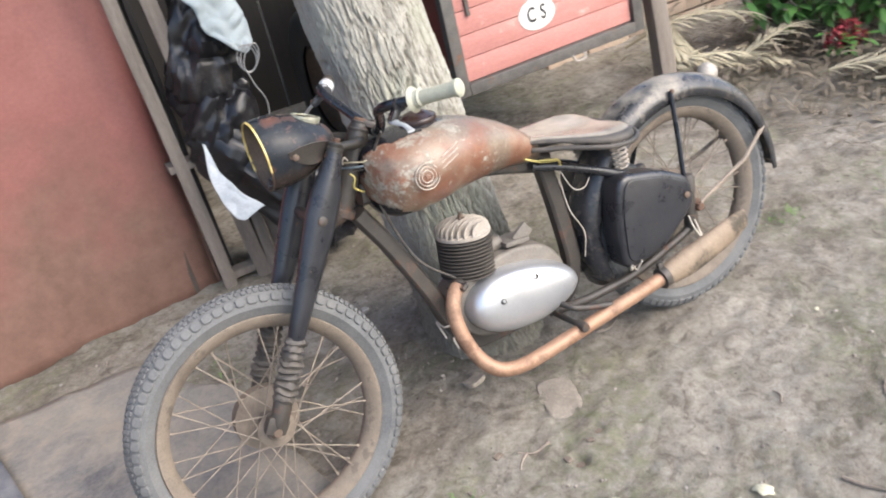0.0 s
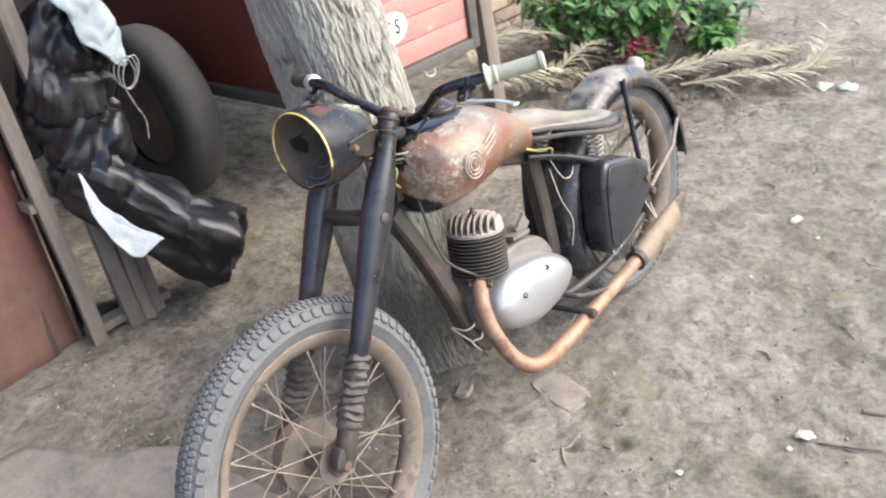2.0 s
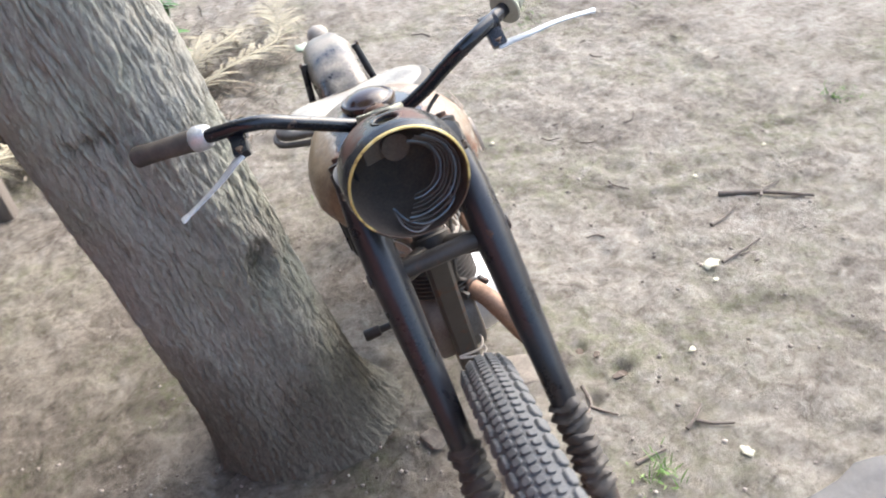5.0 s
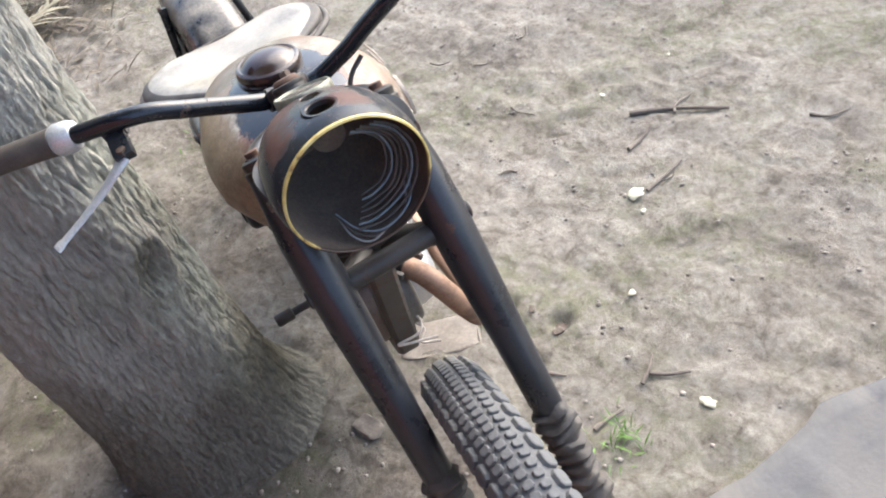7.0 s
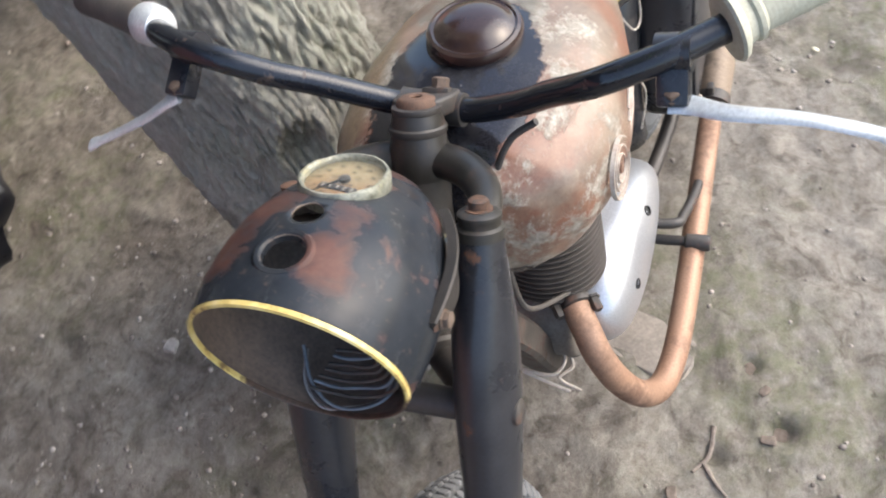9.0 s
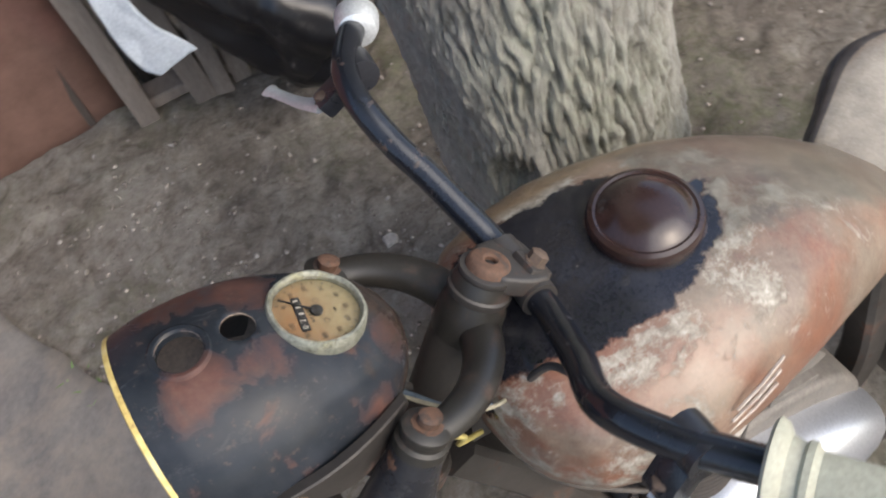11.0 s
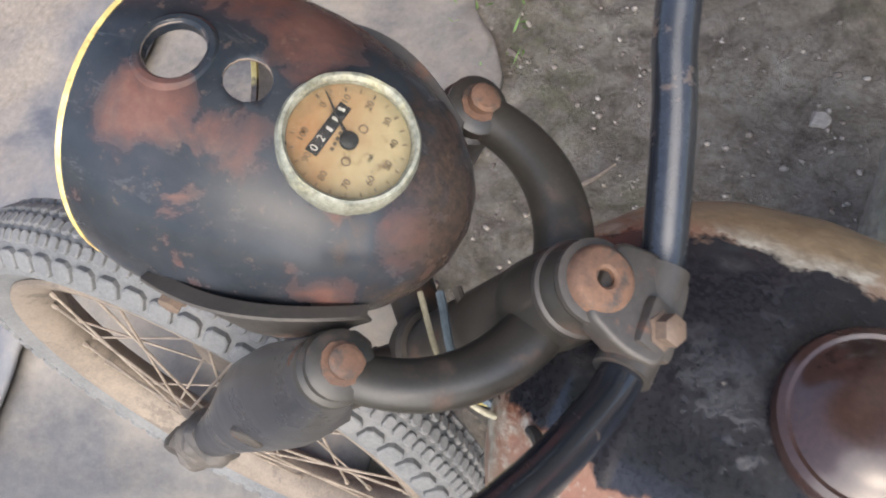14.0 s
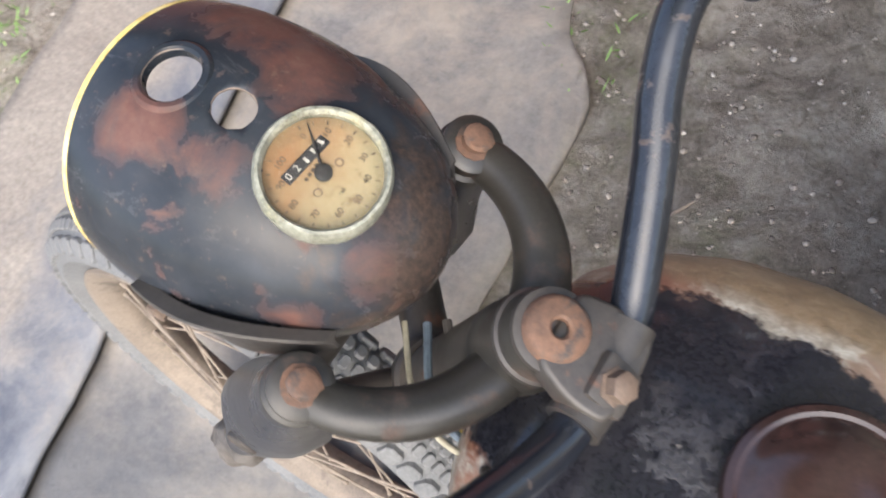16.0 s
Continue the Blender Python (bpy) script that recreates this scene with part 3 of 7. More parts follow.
LAMP_IN = surface("dark_rusty_lamp_inside", (0.07, 0.06, 0.052), (0.2, 0.15, 0.115), 30, (0.5, 0.8), 0.1, 260, 0.2, 0.0006)


# ---- shape helpers ----
def part(name, bm, material, parent, label="", smooth=True, sharp=40):
    """Links a bmesh as one mesh object under a thing or a part."""
    me = bpy.data.meshes.new(name)
    bmesh.ops.recalc_face_normals(bm, faces=bm.faces)
    if smooth:
        for f in bm.faces:
            f.smooth = True
        lim = radians(sharp)
        for e in bm.edges:
            if len(e.link_faces) == 2 and e.calc_face_angle(0) > lim:
                e.smooth = False
    bm.to_mesh(me)
    bm.free()
    for m in material if isinstance(material, (list, tuple)) else [material]:
        me.materials.append(m)
    ob = new(name, me)
    if parent:
        ob.parent = parent
    return tagged(ob, label)


def thing(name, label, category, m=None, group="", kind=""):
    ob = new(name)
    ob.empty_display_size = 0.1
    if m is not None:
        ob.matrix_basis = m
    return tagged(ob, label, category, group, kind)


def frames_along(pts):
    pts = [Vector(p) for p in pts]
    tan = []
    for i in range(len(pts)):
        a, b = pts[max(i - 1, 0)], pts[min(i + 1, len(pts) - 1)]
        tan.append((b - a).normalized())
    up = Vector((0, 0, 1)) if abs(tan[0].z) < 0.9 else Vector((1, 0, 0))
    side = tan[0].cross(up).normalized()
    out = []
    for p, t in zip(pts, tan):
        side = (side - t * side.dot(t)).normalized()
        out.append((p, side, t.cross(side)))
    return out


def curve(pts, n=8):
    """Catmull-Rom through the points."""
    p = [Vector(q) for q in pts]
    p = [2 * p[0] - p[1], *p, 2 * p[-1] - p[-2]]
    out = []
    for i in range(1, len(p) - 2):
        for j in range(n):
            t = j / n
            a, b, c, d = p[i - 1:i + 3]
            out.append(0.5 * (2 * b + (c - a) * t + (2 * a - 5 * b + 4 * c - d) * t * t + (3 * b - a - 3 * c + d) * t ** 3))
    return [*out, p[-2]]


def ring_skin(bm, rings, closed=True, cap=True):
    vs = [[bm.verts.new(q) for q in r] for r in rings]
    n = len(vs[0])
    for a, b in zip(vs, vs[1:]):
        for i in range(n if closed else n - 1):
            j = (i + 1) % n
            bm.faces.new((a[i], a[j], b[j], b[i]))
    if cap and closed:
        bm.faces.new(vs[0][::-1])
        bm.faces.new(vs[-1])
    return vs


def tube(bm, pts, r, n=12, cap=True, wide=1.0):
    """A round (or flattened) tube along points; r is one radius or one for each point."""
    fr = frames_along(pts)
    rs = r if isinstance(r, (list, tuple)) else [r] * len(fr)
    rings = [[p + (s * math.cos(a) + u * math.sin(a) * wide) * k for a in (2 * math.pi * i / n for i in range(n))] for (p, s, u), k in zip(fr, rs)]
    ring_skin(bm, rings, True, cap)
    return bm


def basis(origin, z, x=(1, 0, 0)):
    z = Vector(z).normalized()
    x = Vector(x)
    x = x - z * x.dot(z)
    if x.length < 1e-4:
        x = Vector((0, 1, 0)) - z * z.y
    x.normalize()
    y = z.cross(x)
    return Matrix.Translation(origin) @ Matrix((x, y, z)).transposed().to_4x4()


def lathe(bm, profile, m=None, n=32, cap=True, span=360.0, start=0.0):
    """Turns (radius, height) pairs round z, then moves them by m."""
    m = m or Matrix()
    full = span >= 360
    k = n if full else n + 1
    rings = []
    for r, h in profile:
        rings.append([m @ Vector((r * math.cos(a), r * math.sin(a), h)) for a in (radians(start) + radians(span) * i / n for i in range(k))])
    ring_skin(bm, rings, full, cap and full)
    return bm


def block(bm, m, size, bevel=0.0):
    """A box of that size with bevelled edges."""
    b2 = bmesh.new()
    bmesh.ops.create_cube(b2, size=1.0, matrix=Matrix.Diagonal((*size, 1)))
    if bevel:
        bmesh.ops.bevel(b2, geom=b2.edges, offset=bevel, segments=2, affect="EDGES", profile=0.6)
    add(bm, b2, m)
    return bm


def add(bm, other, m=None):
    m = m or Matrix()
    vs = {v: bm.verts.new(m @ v.co) for v in other.verts}
    for f in other.faces:
        bm.faces.new([vs[v] for v in f.verts])
    other.free()
    return bm


def plate(bm, outline, thick, m=None, bevel=0.0):
    """A flat outline in xy, given depth along z."""
    b2 = bmesh.new()
    f = b2.faces.new([b2.verts.new((x, y, 0)) for x, y in outline])
    r = bmesh.ops.extrude_face_region(b2, geom=[f])
    bmesh.ops.translate(b2, verts=[v for v in r["geom"] if isinstance(v, bmesh.types.BMVert)], vec=(0, 0, thick))
    if bevel:
        es = [e for e in b2.edges if abs(e.verts[0].co.z - e.verts[1].co.z) < 1e-6]
        bmesh.ops.bevel(b2, geom=es, offset=bevel, segments=3, affect="EDGES", profile=0.5)
    add(bm, b2, m)
    return bm


def blobby(bm, amount, scale, seed=0):
    for v in bm.verts:
        v.co += noise.noise_vector(v.co * scale + Vector((seed, seed * 1.7, 0))) * amount
    return bm


def hexbolt(bm, m, r=0.008, h=0.006):
    lathe(bm, [(r * 1.25, 0), (r * 1.25, h * 0.2), (r * 0.98, h * 0.25), (r, h), (r * 0.75, h * 1.15)], m, 6)
    return bm


def rounded(pts, r, n=5):
    out = []
    for i, p in enumerate(pts):
        p = Vector(p).to_2d() if len(p) == 3 else Vector(p)
        a, c = Vector(pts[i - 1]), Vector(pts[(i + 1) % len(pts)])
        u, v = (a - p).normalized(), (c - p).normalized()
        k = min(r, (a - p).length * 0.45, (c - p).length * 0.45)
        p0, p1 = p + u * k, p + v * k
        for j in range(n + 1):
            t = j / n
            out.append(tuple(p0 * (1 - t) ** 2 + p * 2 * t * (1 - t) + p1 * t * t))
    return out




# ---- ground ----
DENTS = ((0.643, -0.199, 0.024, 0.03), (0.739, -0.132, 0.02, 0.024), (0.57, -0.11, 0.02, 0.016), (0.9, -0.36, 0.03, 0.014), (1.1, -0.42, 0.03, 0.014), (0.42, -0.4, 0.03, 0.012), (1.45, -0.5, 0.04, 0.014), (0.2, 1.1, 0.035, 0.02), (0.1, 0.95, 0.03, 0.02), (0.42, 1.05, 0.03, 0.018))


def lift(x, y):
    """Height of the earth: a slight mound under the rear wheel, ruts, clods and a few dents."""
    z = 0.026 * math.exp(-((x - 1.3) ** 2 + (y - 0.1) ** 2) / 0.18) - 0.012 * math.exp(-(x * x + y * y) / 0.12)
    v = Vector((x, y, 0))
    far = max(0.0, math.hypot(x, y) - 12)
    z += 0.036 * math.exp(-((x - 0.76) ** 2 + (y - 0.53) ** 2) / 0.06) + 0.2 * noise.noise(v * 0.05) * min(1, far / 20)
    off = max(0.0, math.hypot(x - 0.7, y - 0.3) - 3.0)
    if off > 9:
        return z
    near = math.exp(-off / 3)
    w = noise.noise_vector(v * 9) * 0.8
    z += near * (0.012 * noise.noise(v * 1.3) + 0.008 * noise.noise(v * 4.1) + 0.008 * noise.noise(v * 11) + 0.006 * noise.noise(v * 24 + w) + 0.0045 * abs(noise.noise(v * 40 + w)))
    z += near * 0.022 * max(0.0, noise.noise(v * 7.3 + Vector((3, 9, 2))) - 0.3)
    for dx, dy, r, deep in DENTS:
        q = ((x - dx) ** 2 + (y - dy) ** 2) / (r * r)
        if q < 9:
            z += deep * (0.35 * q - 1) * math.exp(-q)
    return z


def spread(lo, hi, step, reach):
    mid = list(np.arange(lo, hi + step / 2, step))
    out, d = [], step
    x = hi
    while x < reach:
        d *= 1.25
        x += d
        out.append(x)
    low, d, x = [], step, lo
    while x > -reach:
        d *= 1.25
        x -= d
        low.append(x)
    return [*low[::-1], *mid, *out]


def build_ground():
    xs, ys = spread(-1.4, 2.9, 0.0105, 400), spread(-1.15, 1.9, 0.0105, 400)
    verts = [(x, y, lift(x, y)) for y in ys for x in xs]
    n = len(xs)
    faces = [(j * n + i, j * n + i + 1, (j + 1) * n + i + 1, (j + 1) * n + i) for j in range(len(ys) - 1) for i in range(n - 1)]
    me = bpy.data.meshes.new("ground")
    me.from_pydata(verts, [], faces)
    me.shade_smooth()
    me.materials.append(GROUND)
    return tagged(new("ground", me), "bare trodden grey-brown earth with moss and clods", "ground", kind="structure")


ground = build_ground()


# ---- tree ----
def leaf_faces(bm, p, d, up, length, width):
    """A folded, drooping leaf of eight triangles."""
    side = d.cross(up).normalized()
    nrm = side.cross(d).normalized()
    mid = [p + d * (length * t) - nrm * (length * 0.28 * t * t) for t in (0, 0.35, 0.7, 1.0)]
    w = (0.12, 1.0, 0.75, 0.0)
    prev = None
    for q, k in zip(mid, w):
        l, r = q + side * (width * 0.5 * k) + nrm * (0.12 * width * k), q - side * (width * 0.5 * k) + nrm * (0.12 * width * k)
        cur = [bm.verts.new(l), bm.verts.new(q), bm.verts.new(r)]
        if prev:
            bm.faces.new((prev[0], prev[1], cur[1], cur[0]))
            bm.faces.new((prev[1], prev[2], cur[2], cur[1]))
        prev = cur


TREE = Vector((0.764, 0.529, 0))
TLEAN = Vector((-0.105, 0.103, 1))
SCARS = ((0.592, 0.463, 0.564, 0.026, 0.04, 0.014), (0.521, 0.625, 0.9, 0.045, 0.014, 0.006))


def build_tree():
    root = thing("tree", "leaning grey tree with furrowed bark and a leafy crown", "tree")
    na, nz, top = 460, 460, 3.4
    verts, fur = [], []
    for j in range(nz + 1):
        z = -0.12 + (top + 0.12) * (j / nz) ** 1.4
        c = TREE + TLEAN * z
        r0 = 0.172 - 0.012 * z + 0.026 * math.exp(-max(z, -0.1) / 0.08)
        for i in range(na):
            a = 2 * math.pi * i / na
            d = Vector((math.cos(a), math.sin(a), 0))
            lob = 1 + 0.05 * math.sin(3 * a + 1.1) + 0.03 * math.sin(5 * a + 0.4 + z) + 0.05 * math.exp(-max(z, 0) / 0.11) * math.sin(4 * a + 0.8)
            lob += 0.3 * math.exp(-max(z, -0.05) / 0.11) * max(0.0, math.cos(a - radians(-100))) ** 2
            rough = max(0.0, math.cos(a - radians(-40))) ** 0.7
            q = Vector((d.x * 5.6, d.y * 5.6, z * 11.0))
            q = q + noise.noise_vector(q * 0.9) * 0.45 + noise.noise_vector(q * 2.6) * 0.2
            # short plates with cracks between them, drawn out along the trunk
            d1, d2 = noise.voronoi(Vector((q.x * 2.1, q.y * 2.1, q.z * 0.8)))[0][:2]
            crack = max(0.0, 1 - (d2 - d1) / (0.2 + 0.16 * rough))
            d3, d4 = noise.voronoi(Vector((q.x * 5.2, q.y * 5.2, q.z * 2.6)) + Vector((7, 3, 1)))[0][:2]
            fine = max(0.0, 1 - (d4 - d3) / 0.28)
            crack *= max(0.15, min(1.0, 0.62 + 1.3 * noise.noise(q * 1.9 + Vector((5, 2, 8)))))
            w3 = noise.noise(Vector((d.x * 26, d.y * 26, z * 60)))
            f = min(1.0, crack ** 0.8 * (0.55 + 0.45 * rough) + 0.35 * fine)
            h = -(0.0045 + 0.0085 * rough) * crack ** 0.8 - 0.0025 * fine + 0.003 * w3 + 0.006 * noise.noise(q * 0.7)
            p = c + d * (r0 * lob + h)
            # an old branch scar with a raised lip, and a long dark scrape
            for sx, sy, sz, wide, tall, deep in SCARS:
                e = math.hypot(math.hypot(p.x - sx, p.y - sy) / wide, (p.z - sz) / tall) + 0.35 * w3
                if e < 2.2:
                    p -= d * (deep * (math.exp(-e * e * 1.4) - 0.45 * math.exp(-((e - 1.35) / 0.35) ** 2)))
                    f = min(1.4, f + 1.1 * math.exp(-e * e))
            verts.append(p)
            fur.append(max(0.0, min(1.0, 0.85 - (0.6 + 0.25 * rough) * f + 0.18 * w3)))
    faces = [(j * na + i, j * na + (i + 1) % na, (j + 1) * na + (i + 1) % na, (j + 1) * na + i) for j in range(nz) for i in range(na)]
    me = bpy.data.meshes.new("trunk")
    me.from_pydata([tuple(v) for v in verts], [], faces)
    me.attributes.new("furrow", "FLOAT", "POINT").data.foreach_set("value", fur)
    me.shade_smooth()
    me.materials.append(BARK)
    ob = new("trunk", me)
    ob.parent = root
    # limbs and crown above the yard, unseen, added to dim the overhead sky
    rr = random.Random(17)
    head = TREE + TLEAN * 3.3
    crown = bmesh.new()
    for k in range(7):
        a = 2 * math.pi * k / 7 + rr.uniform(-0.3, 0.3)
        out = Vector((math.cos(a) - 0.45, math.sin(a) + 0.45, rr.uniform(0.5, 1.3))).normalized()
        ln = rr.uniform(1.5, 2.4)
        pts = curve([head - Vector((0, 0, 0.15)), head + out * ln * 0.45 + Vector((0, 0, 0.12)), head + out * ln + Vector((0, 0, rr.uniform(-0.1, 0.2)))], 7)
        bm = bmesh.new()
        tube(bm, pts, [0.07 * (1 - 0.85 * i / len(pts)) for i in range(len(pts))], 10)
        part("limb", bm, TWIG, root)
        for _ in range(1000):
            p = pts[rr.randrange(4, len(pts))] + Vector((rr.gauss(0, 0.45), rr.gauss(0, 0.45), abs(rr.gauss(0, 0.35)) - 0.1))
            d = Vector((rr.uniform(-1, 1), rr.uniform(-1, 1), rr.uniform(-0.7, 0.3))).normalized()
            leaf_faces(crown, p, d, Vector((0, 0, 1)), rr.uniform(0.09, 0.16), rr.uniform(0.05, 0.085))
    part("crown", crown, PLANT, root, "green leaf crown, unseen, added for shade", True, 70)
    return root


build_tree()

# ---- motorcycle: x runs back from the front axle, y to its right-hand side, z up ----
BIKE = pose(0, 0, -0.015, 0, 0, 4.9) @ pose(0, 0, 0, 0, -1.35, 0) @ pose(0, 0.0607, -0.0091, -6.5, 0, 0)
# bars, lamp and exhaust sit rolled a little further over than the frame
ROLLED = pose(0, -0.0613, 0.0022, -4.0, 0, 0)
bike = thing("motorcycle", "old rusty black motorcycle without headlamp glass, leaning on a tree", "motorcycle", BIKE)
FRONT, REAR = Vector((0.033, -0.008, 0.306)), Vector((1.312, 0, 0.318))


def tyre_mesh():
    bm = bmesh.new()
    prof = []
    for i in range(20):
        a = 2 * math.pi * i / 20
        prof.append((0.2785 + 0.0365 * math.cos(a), 0.039 * math.sin(a) * (1.0 if math.cos(a) > -0.3 else 0.86)))
    n = 96
    rings = [[(r * math.cos(t), h, r * math.sin(t)) for r, h in prof] for t in (2 * math.pi * k / n for k in range(n))]
    vs = [[bm.verts.new(q) for q in r] for r in rings]
    for k in range(n):
        a, b = vs[k], vs[(k + 1) % n]
        for i in range(20):
            j = (i + 1) % 20
            bm.faces.new((a[i], a[j], b[j], b[i]))
    return bm


def tread_mesh():
    """Three rows of short cross blocks between two shoulder rows of larger rounded lugs."""
    verts, faces = [], []
    for ang, wid, cnt, long, off, high in ((-58, 0.021, 72, 0.0112, 0.5, 0.0044), (-25, 0.0135, 144, 0.0052, 0.0, 0.0034), (0, 0.0135, 144, 0.0052, 0.5, 0.0034), (25, 0.0135, 144, 0.0052, 0.0, 0.0034), (58, 0.021, 72, 0.0112, 0.5, 0.0044)):
        for k in range(cnt):
            t = 2 * math.pi * (k + off) / cnt
            a = radians(ang)
            er, ey = Vector((math.cos(t), 0, math.sin(t))), Vector((0, 1, 0))
            nrm = er * math.cos(a) + ey * math.sin(a)
            across = ey * math.cos(a) - er * math.sin(a)
            along = Vector((-math.sin(t), 0, math.cos(t)))
            c = er * (0.2785 + 0.0365 * math.cos(a)) + ey * 0.039 * math.sin(a)
            o = len(verts)
            for up, sh in ((-0.003, 1.0), (high * 0.75, 0.95), (high, 0.8)):
                for u, w in ((-1, -0.55), (-0.6, -1), (0.6, -1), (1, -0.55), (1, 0.55), (0.6, 1), (-0.6, 1), (-1, 0.55)):
                    verts.append(tuple(c + nrm * up + across * (u * wid * 0.5 * sh) + along * (w * long * sh)))
            faces.append([o + 16 + i for i in range(8)])
            faces += [[o + r + i, o + r + (i + 1) % 8, o + r + 8 + (i + 1) % 8, o + r + 8 + i] for r in (0, 8) for i in range(8)]
    me = bpy.data.meshes.new("tread")
    me.from_pydata(verts, [], faces)
    me.materials.append(TYRE)
    return me


TREAD = tread_mesh()


def build_wheel(name, at, drum, size, lean=0.0):
    turn = Matrix.Translation(at) @ pose(0, 0, 0, lean, 0, 0)
    bm = bmesh.new()
    prof = [(0.246, -0.031), (0.255, -0.0325), (0.2575, -0.029), (0.2555, -0.026), (0.246, -0.0255), (0.239, -0.018), (0.231, -0.012), (0.229, 0), (0.231, 0.012), (0.239, 0.018), (0.246, 0.0255), (0.2555, 0.026), (0.2575, 0.029), (0.255, 0.0325), (0.246, 0.031), (0.234, 0.02), (0.2255, 0.012), (0.2235, 0), (0.2255, -0.012), (0.234, -0.02)]
    n = 96
    vs = [[bm.verts.new((r * math.cos(t), h, r * math.sin(t))) for r, h in prof] for t in (2 * math.pi * k / n for k in range(n))]
    for k in range(n):
        a, b = vs[k], vs[(k + 1) % n]
        for i in range(len(prof)):
            j = (i + 1) % len(prof)
            bm.faces.new((a[i], a[j], b[j], b[i]))
    wheel = part(name, bm, RIM, bike, "spoked wheel with a rusted steel rim")
    wheel.matrix_basis = turn @ Matrix.Diagonal((size, 1, size, 1))
    tyre = part("tyre", tyre_mesh(), TYRE, wheel, "dusty grey block-tread tyre")
    tread = new("tread", TREAD)
    tread.parent = tyre
    tagged(tread, "rows of small worn tread blocks", kind="stuff")
    bm = bmesh.new()
    ax = basis((0, 0, 0), (0, -1, 0))
    lathe(bm, [(0.011, -0.075), (0.011, -0.06), (0.026, -0.058), (0.028, -0.05), (0.045, -0.047), (0.046, -0.042), (0.024, -0.038), (0.02, 0.02), (0.024, 0.034), (0.042, 0.037), (0.043, 0.043), (0.025, 0.046), (0.022, 0.06), (0.011, 0.062), (0.011, 0.085)], ax, 28)
    part("hub", bm, HUB, wheel)
    bm = bmesh.new()
    lathe(bm, [(0.02, 0.0), (drum * 0.7, 0.002), (drum, 0.006), (drum * 1.02, 0.012), (drum * 1.02, 0.034), (drum * 0.95, 0.04), (0.03, 0.044)], basis((0, 0.028, 0), (0, 1, 0)), 40)
    part("brake_drum", bm, HUB, wheel, "dusty dark brake drum")
    # two kinds of spokes, each mesh shared by its copies
    for side in (-1, 1):
        for lean in (-1, 1):
            b2 = bmesh.new()
            ang = radians(lean * 52)
            flange = 0.041 if side < 0 else 0.06
            p0 = Vector((flange * math.cos(ang), side * 0.041, flange * math.sin(ang)))
            p1 = Vector((0.228 * math.cos(radians(lean * 4)), side * 0.006, 0.228 * math.sin(radians(lean * 4))))
            tube(b2, [p0, p0.lerp(p1, 0.5), p1], 0.0016, 6)
            tube(b2, [p1.lerp(p0, 0.055), p1], 0.0031, 6)
            first = part("spoke", b2, SPOKE, wheel)
            for k in range(9):
                ob = first if k == 0 else new("spoke", first.data)
                ob.parent = wheel
                ob.matrix_basis = Matrix.Rotation(2 * math.pi * (k + (0.25 if side > 0 else 0) + (0.5 if lean > 0 else 0)) / 9, 4, "Y")
    return wheel


build_wheel("front_wheel", FRONT, 0.074, 1.04, -3.5)
build_wheel("rear_wheel", REAR, 0.075, 1.005)

# fork axis: both legs run from the upper yoke down to the axle
FT, FB = Vector((0.3823, 0, 0.8629)), Vector((0.034, 0, 0.33))
FD = (FB - FT).normalized()
FX = Vector((FD.z, 0, -FD.x))
HALF = 0.081


